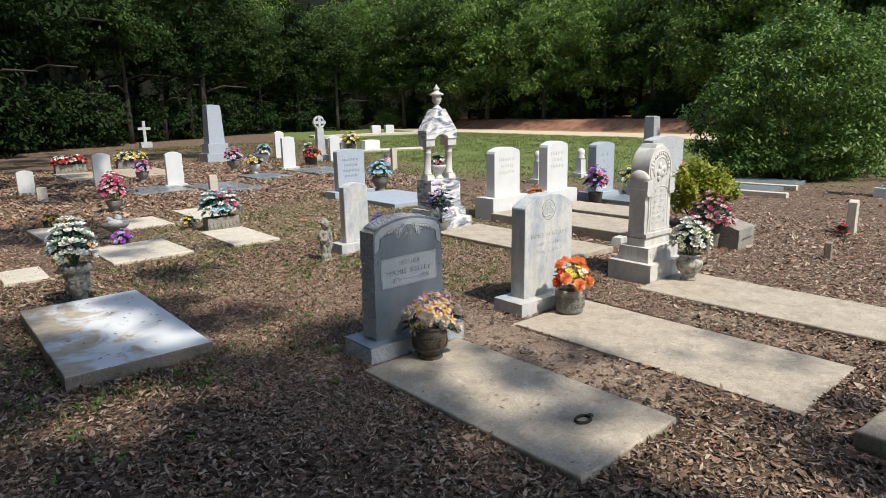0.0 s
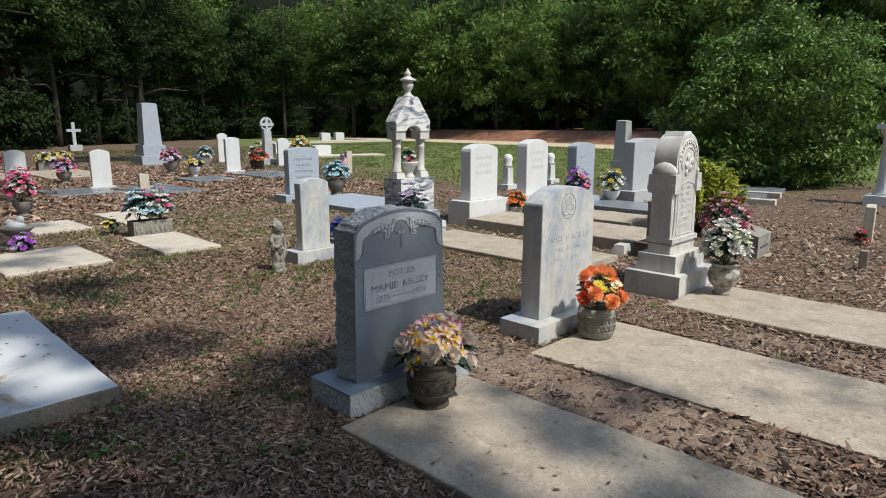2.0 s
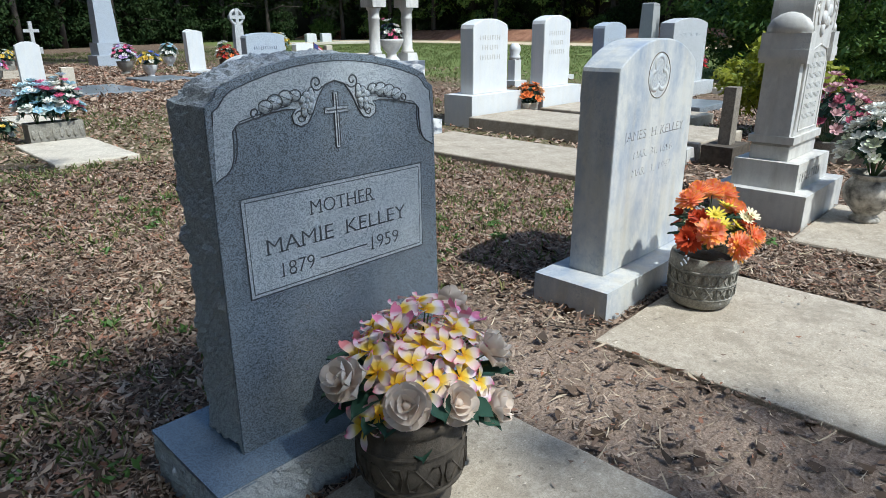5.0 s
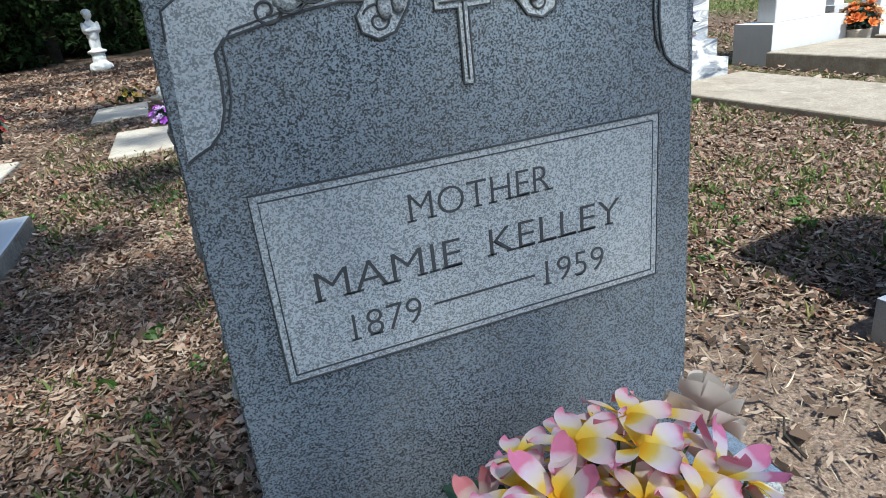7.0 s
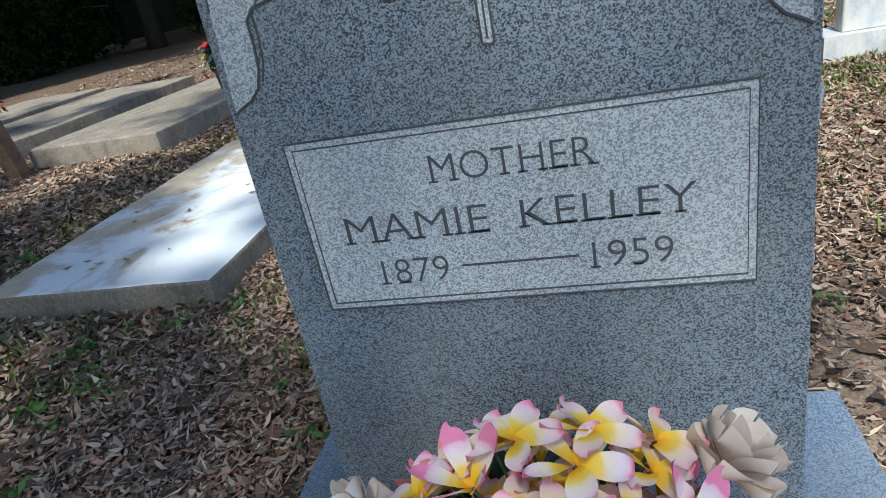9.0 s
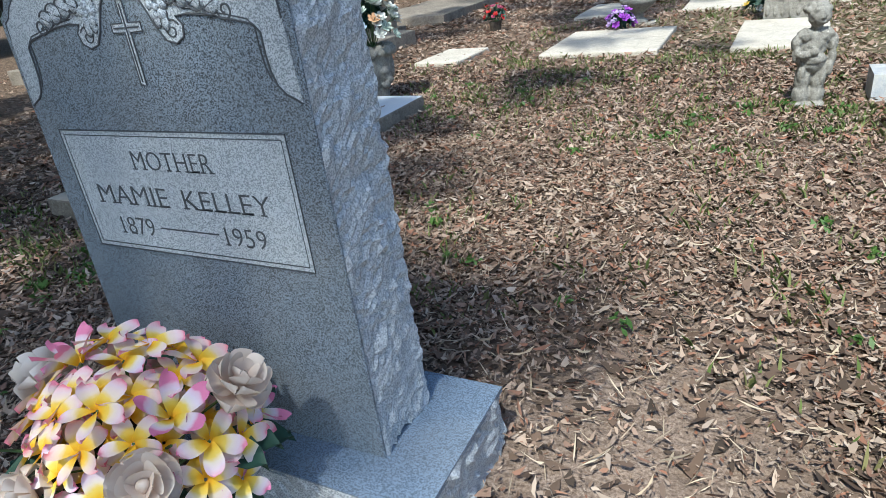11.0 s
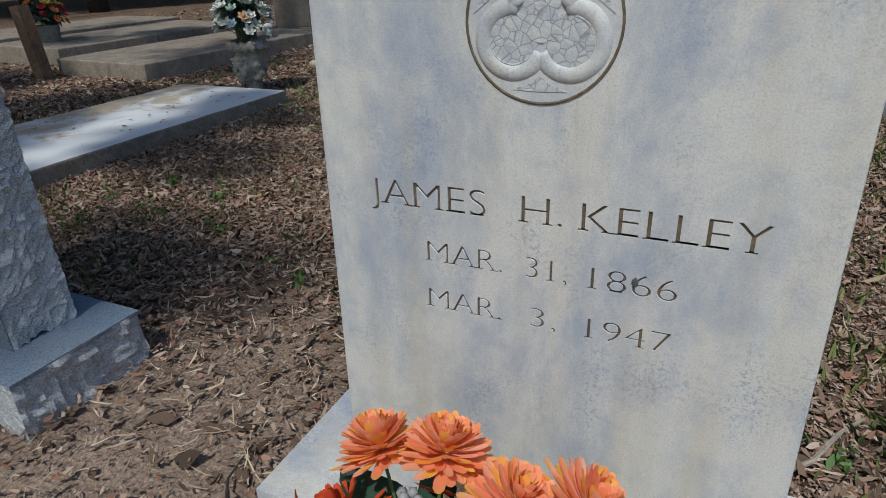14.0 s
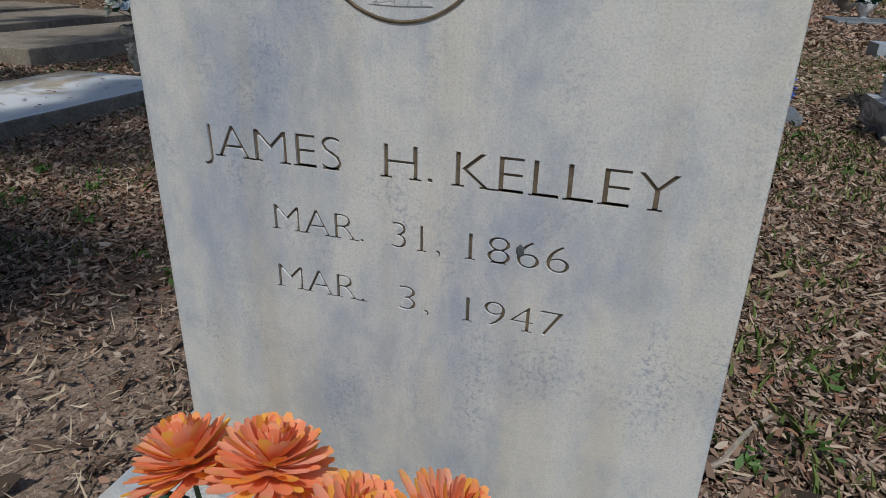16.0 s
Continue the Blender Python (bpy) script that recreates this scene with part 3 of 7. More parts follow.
SANDY = "sandy concrete grave slab flush with the soil"
PALE = "pale concrete grave slab among fallen leaves"
slab(-0.50, 0.36, -1.88, -0.13, 0.035, M["concrete"], "sandy concrete slab with a dark metal ring before the grey granite headstone", 1.0)
slab(0.93, 1.86, -2.28, -0.14, 0.012, M["concrete"], "sandy concrete slab with pale specks before the white marble headstone", 0.6)
slab(2.46, 3.34, -3.2, -0.28, 0.035, M["concrete"], "long sandy concrete slab before the tall marble monument", 0.8)
slab(0.72, 1.62, -4.5, -2.62, 0.09, M["concrete_grey"], "raised old grey concrete slab with rough edges", -4)
slab(-2.05, -1.11, 0.92, 2.84, 0.10, M["limewash"], "raised whitewashed slab with leaves and yellow-brown stains", side=M["concrete_grey"])
slab(-0.92, 0.02, 4.52, 5.72, 0.035, M["concrete_pale"], PALE, 1)
slab(0.55, 1.2, 4.5, 5.8, 0.035, M["concrete_pale"], PALE, -1)
slab(-0.12, 0.56, 6.95, 8.0, 0.03, M["concrete_pale"], PALE, 1.5)
slab(1.0, 1.47, 7.0, 8.4, 0.03, M["concrete_pale"], PALE)
slab(-1.28, -0.72, 6.84, 8.1, 0.03, M["concrete_pale"], PALE, 2)
slab(-2.0, -1.58, 4.35, 5.05, 0.03, M["concrete_pale"], PALE)
slab(2.85, 3.72, 0.86, 3.2, 0.06, M["concrete"], SANDY)
slab(4.2, 5.12, 0.95, 3.42, 0.13, M["concrete"], "raised sandy concrete slab before a marble headstone")
slab(5.4, 6.2, 1.65, 3.38, 0.12, M["concrete"], "raised sandy concrete slab before a marble headstone")
slab(6.9, 7.8, 2.1, 3.4, 0.08, M["slab_dark"], "polished dark granite ledger before the grey headstone")
slab(9.5, 10.6, 1.65, 3.0, 0.07, M["slab_dark"], "dark blue-grey granite ledger near the bush", 4)
slab(10.85, 12.0, 1.75, 3.05, 0.07, M["slab_dark"], "dark blue-grey granite ledger near the bush", 4)
slab(9.45, 9.6, 1.2, 3.0, 0.09, M["concrete_pale"], "pale concrete kerb strip beside a dark ledger", 4, name="kerb_strip")
slab(10.68, 10.83, 1.5, 3.05, 0.09, M["concrete_pale"], "pale concrete kerb strip beside a dark ledger", 4, name="kerb_strip")
slab(3.95, 5.25, 5.6, 7.42, 0.09, M["granite_blue"], "polished blue-grey granite ledger before the blue headstone")
slab(2.62, 3.75, 10.5, 12.4, 0.05, M["slab_dark"], "dark granite ledger before a small marble headstone")
slab(1.3, 2.5, 11.5, 13.0, 0.04, M["slab_dark"], "dark granite ledger set flush in the ground")
slab(0.9, 2.05, 16.3, 19.1, 0.05, M["concrete"], SANDY)
slab(2.3, 3.85, 16.2, 19.4, 0.05, M["concrete"], SANDY)
slab(4.5, 5.5, 12.5, 13.8, 0.06, M["slab_dark"], "dark granite ledger set flush in the ground")
slab(6.3, 7.7, 12.4, 14.4, 0.05, M["slab_dark"], "dark granite ledger before a white tablet")
slab(-3.95, -2.78, 3.25, 5.75, 0.15, M["concrete_grey"], "raised brownish concrete slab in the shade", -3)
slab(-4.6, -3.25, 7.3, 11.0, 0.12, M["concrete_grey"], "raised brownish concrete slab in the shade", 3)
slab(-5.7, -4.45, 3.7, 6.3, 0.17, M["concrete_grey"], "raised brownish concrete slab in the shade", -3)
slab(-7.4, -6.1, 4.0, 6.8, 0.17, M["concrete_grey"], "raised brownish concrete slab in the shade", -3)
slab(12.0, 16.0, 19.5, 20.6, 0.08, M["concrete_pale"], "pale concrete coping round a far grave plot", name="grave_coping", turn=-20)
slab(20.0, 31.0, 36.0, 37.2, 0.15, M["concrete_pale"], "pale concrete coping along far grave plots", name="grave_coping", turn=-12)

# ---- gravestones ----


def curl(cx, cz, r, turns, start, flip=1, steps=22):
    return [(cx + flip * r * (1 - 0.8 * i / steps) * math.cos(start + turns * 2 * math.pi * i / steps), cz + r * (1 - 0.8 * i / steps) * math.sin(start + turns * 2 * math.pi * i / steps)) for i in range(steps + 1)]


def line_on(face_y, pts, r, bm):
    return tube([(x, face_y, z) for x, z in pts], r, 5, bm)


def grey_granite_headstone():
    s = thing("headstone", "grey granite headstone with a carved vine, cross and pale name panel", "headstone")
    part("base", rock_side([(-0.415, -0.088), (0.428, -0.088), (0.428, 0.245), (-0.415, 0.245)], 0.135, -0.03, 0.02, True), M["granite_rock"], s, "grey granite base with rock-pitched sides")
    top = box(-0.4145, 0.4275, -0.0875, 0.2445, 0.128, 0.138, 0.002)
    part("base_top", top, M["granite_base"], s, "smooth blue-grey top of the base")
    outline = [(-0.309, 0.138), (0.309, 0.138), (0.298, 0.865), (0.296, 0.895), (0.278, 0.907), (0.268, 0.926)]
    outline += [(0.262 * a, 0.930 + 0.052 * (1 - a * a)) for a in (0.95, 0.8, 0.6, 0.4, 0.2, 0, -0.2, -0.4, -0.6, -0.8, -0.95)]
    outline += [(-0.268, 0.926), (-0.278, 0.907), (-0.296, 0.895), (-0.298, 0.865)]
    die = rock_side(outline, 0.004, 0.165, 0.022, step=0.009)
    part("tablet", die, M["granite_rock"], s, "grey granite tablet with rough broken sides and top")
    part("face", plate([(x * 0.998, z - 0.0005) for x, z in outline], 0.0, 0.006, 0.0015), M["granite"], s, "dark speckled granite face")
    # pale carved head panel with scalloped ends and scrolls beside the cross
    half = [(0.291, 0.752), (0.283, 0.757), (0.268, 0.764), (0.256, 0.776), (0.249, 0.795), (0.246, 0.82), (0.246, 0.845), (0.236, 0.856), (0.20, 0.864), (0.16, 0.872), (0.125, 0.876), (0.102, 0.874), (0.112, 0.862), (0.108, 0.846), (0.092, 0.838), (0.074, 0.843), (0.06, 0.862), (0.045, 0.893), (0.026, 0.918), (0.0, 0.926)]
    upper = [(0.262 * a * 0.97, 0.916 + 0.050 * (1 - a * a)) for a in (0, 0.2, 0.4, 0.6, 0.8, 0.95)]
    rim = upper + [(0.257, 0.909), (0.268, 0.894), (0.282, 0.885), (0.284, 0.86)]
    ring = rim + half[:-1] + [(0.0, 0.926)]
    for side in (1, -1):
        pts = [(side * x, z) for x, z in ring]
        part("head_panel", plate(pts, -0.0012, 0.001), M["granite_light"], s, "pale frosted granite head panel")
    # dark tubes paint the shade of the carved grooves
    grooves = bmesh.new()
    light = bmesh.new()
    for side in (1, -1):
        line_on(-0.0012, [(side * x, z) for x, z in half], 0.0016, grooves)
        line_on(-0.0012, [(side * (x * 0.985 - 0.004), z + 0.0065) for x, z in half[3:11]], 0.0012, grooves)
        line_on(-0.0012, [(side * x, z) for x, z in rim], 0.0012, grooves)
        line_on(-0.0014, [(side * x, z) for x, z in curl(0.194, 0.876, 0.014, 1.3, 3.0)], 0.0017, grooves)
        line_on(-0.0014, [(side * x, z) for x, z in curl(0.047, 0.924, 0.017, 1.4, 3.6)], 0.0017, grooves)
        line_on(-0.0014, [(side * x, z) for x, z in curl(0.09, 0.856, 0.016, 1.2, 0.4)], 0.0013, grooves)
        stem = [(side * x, z) for x, z in ((0.185, 0.882), (0.16, 0.888), (0.135, 0.892), (0.105, 0.893), (0.08, 0.897), (0.06, 0.905))]
        line_on(-0.0014, stem, 0.0014, grooves)
        for k, (x, z, r) in enumerate(((0.172, 0.885, 0.015), (0.15, 0.893, 0.0165), (0.125, 0.899, 0.0165), (0.102, 0.902, 0.013))):
            blob(light, (side * x, -0.001, z), (r, 0.005, r * 0.85), k + side, 0.25)
            line_on(-0.0042, [(side * (x + r * 1.06 * math.cos(a)), z + r * 0.92 * math.sin(a)) for a in np.linspace(0.4, 5.6, 12)], 0.0013, grooves)
            line_on(-0.0052, [(side * (x - r * 0.6), z - r * 0.3), (side * x, z), (side * (x + r * 0.6), z + r * 0.25)], 0.0009, grooves)
        for k in range(5):
            a = k * 2 * math.pi / 5 + 0.3
            x, z = side * (0.074 + 0.012 * math.cos(a)), 0.888 + 0.012 * math.sin(a)
            blob(light, (x, -0.002, z), (0.0085, 0.006, 0.0085), k, 0.1)
            line_on(-0.0022, [(x + 0.009 * math.cos(b), z + 0.009 * math.sin(b)) for b in np.linspace(a - 1.3, a + 1.3, 7)], 0.0012, grooves)
        blob(light, (side * 0.074, -0.004, 0.888), (0.005, 0.006, 0.005), 1, 0)
        for x, z, rx, rz in ((0.082, 0.868, 0.008, 0.013), (0.062, 0.903, 0.008, 0.013), (0.068, 0.871, 0.007, 0.011)):
            blob(light, (side * x, -0.001, z), (rx, 0.005, rz), x * 9, 0.2)
            line_on(-0.003, [(side * x + rx * math.cos(b), z + rz * math.sin(b)) for b in np.linspace(0, 5.5, 12)], 0.0011, grooves)
    part("carved_vine", light, M["granite_light"], s, "carved vine leaves and blossoms in relief", smooth=True)
    part("carved_outline", grooves, M["cut"], s, "dark raised lines painted as shaded carving")
    cross = [(-0.006, 0.782), (0.006, 0.782), (0.006, 0.858), (0.031, 0.858), (0.031, 0.871), (0.006, 0.871), (0.006, 0.902), (-0.006, 0.902), (-0.006, 0.871), (-0.031, 0.871), (-0.031, 0.858), (-0.006, 0.858)]
    part("cross", plate(cross, -0.002, 0.001), M["granite_light"], s, "pale carved latin cross")
    lines = bmesh.new()
    line_on(-0.002, cross + cross[:1], 0.0013, lines)
    line_on(-0.003, [(0, 0.787), (0, 0.897)], 0.0011, lines)
    line_on(-0.003, [(-0.026, 0.8645), (0.026, 0.8645)], 0.0011, lines)
    part("cross_outline", lines, M["cut"], s)
    panel = [(-0.2475, 0.493), (0.2475, 0.493), (0.2475, 0.710), (-0.2475, 0.710)]
    part("name_panel", plate(panel, -0.0014, 0.001), M["granite_light"], s, "pale frosted granite name panel")
    frame_lines = bmesh.new()
    for k in (0.0, 0.0085):
        c = [(-0.2475 + k, 0.493 + k), (0.2475 - k, 0.493 + k), (0.2475 - k, 0.710 - k), (-0.2475 + k, 0.710 - k)]
        line_on(-0.0014, c + c[:1], 0.0014 if k == 0 else 0.0011, frame_lines)
    part("panel_border", frame_lines, M["cut"], s, "double raised border line painted as shaded groove")
    # dark plates stand proud of the face; their colour paints the cuts' shade
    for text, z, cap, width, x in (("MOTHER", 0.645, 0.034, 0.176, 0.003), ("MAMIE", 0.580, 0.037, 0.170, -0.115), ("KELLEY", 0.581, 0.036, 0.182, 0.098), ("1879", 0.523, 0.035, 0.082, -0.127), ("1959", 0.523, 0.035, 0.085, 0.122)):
        lettering(text, cap / 0.729, (x, z), s, M["cut"], width, -0.0007, 0.0006, y=-0.0016, label="dark raised lettering painted as shaded engraving", serif=True)
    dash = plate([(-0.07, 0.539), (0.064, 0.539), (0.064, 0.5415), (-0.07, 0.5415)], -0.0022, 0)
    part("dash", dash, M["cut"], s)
    return s


grey_granite_headstone()


def white_marble_headstone():
    s = thing("headstone", "white marble headstone with a trefoil medallion and engraved dates", "headstone", (1.515, 0.007, 0))
    part("base", box(-0.445, 0.392, -0.10, 0.222, -0.03, 0.118, 0.006, segments=2), M["marble"], s, "grey-veined marble base")
    out = [(-0.31, 0.118), (0.319, 0.118), (0.31, 0.875)]
    out += [(0.0055 + 0.3045 * a, 0.885 + 0.098 * (1 - abs(a) ** 2.3)) for a in (0.985, 0.95, 0.88, 0.78, 0.66, 0.52, 0.36, 0.18, 0, -0.18, -0.36, -0.52, -0.66, -0.78, -0.88, -0.95, -0.985)] + [(-0.299, 0.875)]
    tablet = part("tablet", plate(out, 0.0, 0.155, 0.006, 2), M["marble"], s, "white marble tablet with blue-grey clouds and tan stains")
    cz, cx, r = 0.85, -0.007, 0.084
    ring = bmesh.new()
    line_on(-0.0003, [(cx + r * math.cos(a), cz + r * math.sin(a)) for a in np.linspace(0, 2 * math.pi, 49)], 0.0017, ring)
    part("medallion_ring", ring, M["marble_cut"], s)
    cuts = bmesh.new()
    for k, a0 in enumerate((90, 210, 330)):
        ox, oz = cx + 0.036 * math.cos(radians(a0)), cz + 0.036 * math.sin(radians(a0))
        moulding = tube([(ox + 0.034 * math.cos(a), 0.0095, oz + 0.034 * math.sin(a)) for a in np.linspace(radians(a0 - 128), radians(a0 + 128), 28)], 0.0135, 12)
        part("trefoil_lobe", moulding, M["marble"], s, "rounded moulding of a carved trefoil", smooth=True)
        field = plate([(ox + 0.028 * math.cos(a), oz + 0.028 * math.sin(a)) for a in np.linspace(0, 2 * math.pi, 24, endpoint=False)], -0.0006 - 0.0002 * k, 0.001)
        part("sunk_field", field, M["marble_crackle"], s, "rough cracked field inside the trefoil")
        line_on(-0.0008, [(ox + 0.0255 * math.cos(a), oz + 0.0255 * math.sin(a)) for a in np.linspace(radians(a0 - 20), radians(a0 + 110), 16)], 0.0011, cuts)
        # greyer triangle plates paint the shade of recesses between the lobes
        b = radians(a0 + 180)
        tx, tz = cx + 0.067 * math.cos(b), cz + 0.067 * math.sin(b)
        side = (-math.sin(b), math.cos(b))
        tri = [(tx - 0.03 * side[0] + 0.003 * math.cos(b), tz - 0.03 * side[1] + 0.003 * math.sin(b)), (tx + 0.004 * math.cos(b), tz + 0.004 * math.sin(b)), (tx + 0.03 * side[0] + 0.003 * math.cos(b), tz + 0.03 * side[1] + 0.003 * math.sin(b)), (tx + 0.008 * side[0] - 0.006 * math.cos(b), tz + 0.008 * side[1] - 0.006 * math.sin(b)), (tx - 0.013 * math.cos(b), tz - 0.013 * math.sin(b)), (tx - 0.008 * side[0] - 0.006 * math.cos(b), tz - 0.008 * side[1] - 0.006 * math.sin(b))]
        merged(cuts, plate(tri, -0.0008, 0.002))
    part("sunk_field", plate([(cx + 0.02 * math.cos(a), cz + 0.02 * math.sin(a)) for a in np.linspace(0, 2 * math.pi, 20, endpoint=False)], -0.0013, 0.001), M["marble_crackle"], s)
    tagged(part("trefoil_outline", cuts, M["marble_crackle"], s), kind="stuff")
    letters = []
    for text, z, cap, width, x in (("JAMES", 0.6225, 0.037, 0.163, -0.152), ("H.", 0.6225, 0.037, 0.050, 0.0), ("KELLEY", 0.6225, 0.037, 0.197, 0.146), ("MAR.", 0.549, 0.031, 0.104, -0.101), ("31,", 0.549, 0.031, 0.052, 0.008), ("1866", 0.549, 0.031, 0.098, 0.112), ("MAR.", 0.479, 0.031, 0.104, -0.102), ("3,", 0.479, 0.031, 0.034, 0.006), ("1947", 0.479, 0.031, 0.098, 0.112)):
        letters.append(lettering(text, cap / 0.729, (x, z), s, M["marble_cut"], width, -0.0007, 0.0006, y=0.0002, label="letters cut in marble", serif=True))
    chip = blob(bmesh.new(), (0.114, 0.0, 0.567), (0.0045, 0.0015, 0.006), 3, 0.4, 1)
    part("chip", chip, M["cut"], s, "dark chip in a digit")
    cut_into(tablet, letters, 0.0032)
    return s


white_marble_headstone()


def tall_marble_monument():
    s = thing("monument", "tall weathered marble monument with a rounded carved head", "monument", (3.04, -0.02, 0))
    part("lower_base", box(-0.345, 0.345, -0.245, 0.235, -0.03, 0.19, 0.008), M["marble_old"], s)
    part("upper_base", box(-0.275, 0.275, -0.17, 0.165, 0.19, 0.335, 0.02, 0.98), M["marble_old"], s, "base with worn carved letters")
    bars([(-0.05, 0.235, 0.36, 0.05)], s, M["marble_old"], -0.17)
    right = [(0.225, 0.335), (0.225, 0.41), (0.205, 0.425), (0.205, 0.46), (0.19, 0.50), (0.178, 0.62), (0.178, 0.80), (0.186, 0.86), (0.203, 0.885), (0.203, 1.07)]
    head = [(0.203 * math.cos(a), 1.08 + 0.235 * math.sin(a)) for a in np.linspace(0.0, math.pi, 49)]
    out = right + head + [(-x, z) for x, z in right[::-1]]
    part("tablet", plate(out, -0.095, 0.105, 0.006, 2), M["marble_old"], s, "marble tablet with a horseshoe head")
    part("plinth_moulding", box(-0.236, 0.236, -0.112, 0.118, 0.425, 0.465, 0.012), M["marble_old"], s)
    for side in (-1, 1):
        part("pilaster", box(side * 0.2 - 0.03, side * 0.2 + 0.03, -0.085, 0.095, 0.465, 0.84, 0.012, 0.96), M["marble_old"], s)
        for z0, z1, w in ((0.835, 0.86, 0.04), (0.86, 0.905, 0.05), (0.905, 0.985, 0.042)):
            part("side_cap", box(side * 0.2 - w, side * 0.2 + w, -0.1 - w * 0.3, 0.11 + w * 0.3, z0, z1, 0.01), M["marble_old"], s)
        part("side_dome", lathe([(0.1, 0), (0.098, 0.03), (0.08, 0.065), (0.045, 0.09), (0.01, 0.1)], 20, at=(0, 0)), M["marble_old"], s, smooth=True).matrix_basis = pose(side * 0.2, 0.005, 0.985) @ Matrix.Diagonal((0.5, 1.12, 1, 1))
    ridge = bmesh.new()
    for r in (0.182, 0.122):
        line_on(-0.096, [(r * math.cos(a), 1.08 + r * math.sin(a)) for a in np.linspace(-0.5, math.pi + 0.5, 30)], 0.006, ridge)
    for k in range(13):
        a = math.pi * (k + 0.5) / 13
        blob(ridge, (0.152 * math.cos(a), -0.096, 1.08 + 0.162 * math.sin(a)), (0.016, 0.008, 0.02), k, 0.3, 1)
    for k in range(9):
        blob(ridge, (0.07 * math.cos(k * 2.4) * (k / 9), -0.097, 1.06 + 0.09 * math.sin(k * 2.4) * (k / 9)), (0.035, 0.012, 0.04), k, 0.3, 1)
    part("carved_head", ridge, M["marble_old"], s, "carved wreath and emblem in relief", smooth=True)
    bars([(0, 0.86 - k * 0.052, 0.24 + 0.03 * math.sin(k * 2.1), 0.028) for k in range(7)], s, M["marble_white"], -0.095, depth=0.002)
    frame_bm = bmesh.new()
    line_on(-0.096, [(-0.15, 0.49), (-0.15, 0.84), (-0.12, 0.90), (0, 0.925), (0.12, 0.90), (0.15, 0.84), (0.15, 0.49), (-0.15, 0.49)], 0.005, frame_bm)
    part("carved_border", frame_bm, M["marble_old"], s)
    part("crest", plate([(-0.085, 1.295), (0.085, 1.295), (0.06, 1.328), (-0.06, 1.332)], -0.08, 0.09, 0.004), M["marble_old"], s)
    return s


tall_marble_monument()


def canopy_monument():
    s = thing("monument", "veined marble canopy monument with columns, gable and urn finial", "monument", (3.29, 3.58, 0))
    mv = M["marble_veined"]
    part("lower_base", box(-0.39, 0.39, -0.27, 0.27, -0.03, 0.17, 0.01), mv, s)
    part("middle_base", box(-0.33, 0.33, -0.21, 0.21, 0.17, 0.31, 0.012), mv, s)
    part("pedestal", box(-0.275, 0.275, -0.16, 0.16, 0.31, 0.73, 0.008), mv, s, "pedestal block with dark diagonal veins")
    for side in (-1, 1):
        x = side * 0.2
        part("column_base", box(x - 0.07, x + 0.07, -0.08, 0.08, 0.73, 0.80, 0.02, 0.85), M["marble_old"], s)
        part("column", lathe([(0.062, 0.80), (0.064, 0.82), (0.05, 0.835), (0.05, 1.10), (0.058, 1.11), (0.05, 1.12), (0.052, 1.17), (0.066, 1.19), (0.066, 1.205)], 20, at=(x, 0)), M["marble_old"], s, smooth=True)
        part("capital", box(x - 0.078, x + 0.078, -0.085, 0.085, 1.205, 1.30, 0.012), M["marble_old"], s)
    gable = [(0.28, 1.30), (0.285, 1.42), (0.27, 1.45), (0.075, 1.72), (-0.075, 1.72), (-0.27, 1.45), (-0.285, 1.42), (-0.28, 1.30), (-0.12, 1.30)]
    gable += [(0.12 * math.cos(a), 1.29 + 0.075 * math.sin(a)) for a in np.linspace(math.pi - 0.3, 0.3, 9)] + [(0.12, 1.30)]
    part("gable", plate(gable, -0.10, 0.10, 0.006), mv, s, "steep gable with an arched opening")
    urn = [(0.075, 1.72), (0.06, 1.735), (0.035, 1.76), (0.03, 1.78), (0.06, 1.82), (0.072, 1.86), (0.06, 1.89), (0.075, 1.905), (0.10, 1.91), (0.10, 1.925), (0.05, 1.95), (0.03, 1.97), (0.045, 1.99), (0.045, 2.0), (0.015, 2.03), (0.012, 2.045), (0.003, 2.06)]
    part("finial", lathe(urn, 20), M["marble_old"], s, "turned urn finial", smooth=True)
    cup = [(0.075, 0.73), (0.075, 0.745), (0.05, 0.77), (0.045, 0.80), (0.07, 0.83), (0.10, 0.88), (0.115, 0.91), (0.115, 0.93), (0.095, 0.93), (0.085, 0.9)]
    part("urn", lathe(cup, 20), M["marble_old"], s, "small marble urn between the columns", smooth=True)
    return s


canopy_monument()


def tablet(name, label, at, w, h, d, mat, rise=0.05, base=None, shoulder=0.0, turn=0.0, base_mat=None, category="headstone", group="headstones", words=(), worn=0, mark=None, z0=0.0):
    """An upright headstone; base: (half width, depth front, depth back, height)."""
    s = thing(name, label, category, (*at, 0), turn, group)
    b = base[3] if base else 0.0
    if base:
        part("base", box(-base[0], base[0], -base[1], base[2], -0.03, b, 0.01), base_mat or mat, s)
    part("tablet", plate(arch(w, b if base else -0.03, h - rise, rise, shoulder), 0, d, 0.006), mat, s)
    mark = mark or M["marble_cut"]
    for text, z, cap, width in words:
        lettering(text, cap / 0.729, (0, z), s, mat if mark is None else mark, width, 0, 0.0015, y=0.0)
    if worn:
        bars([(0, b + (h - b) * (0.72 - 0.13 * k), w * (1.25 - 0.25 * (k % 2)), h * 0.045) for k in range(worn)], s, mark, 0.0)
    return s


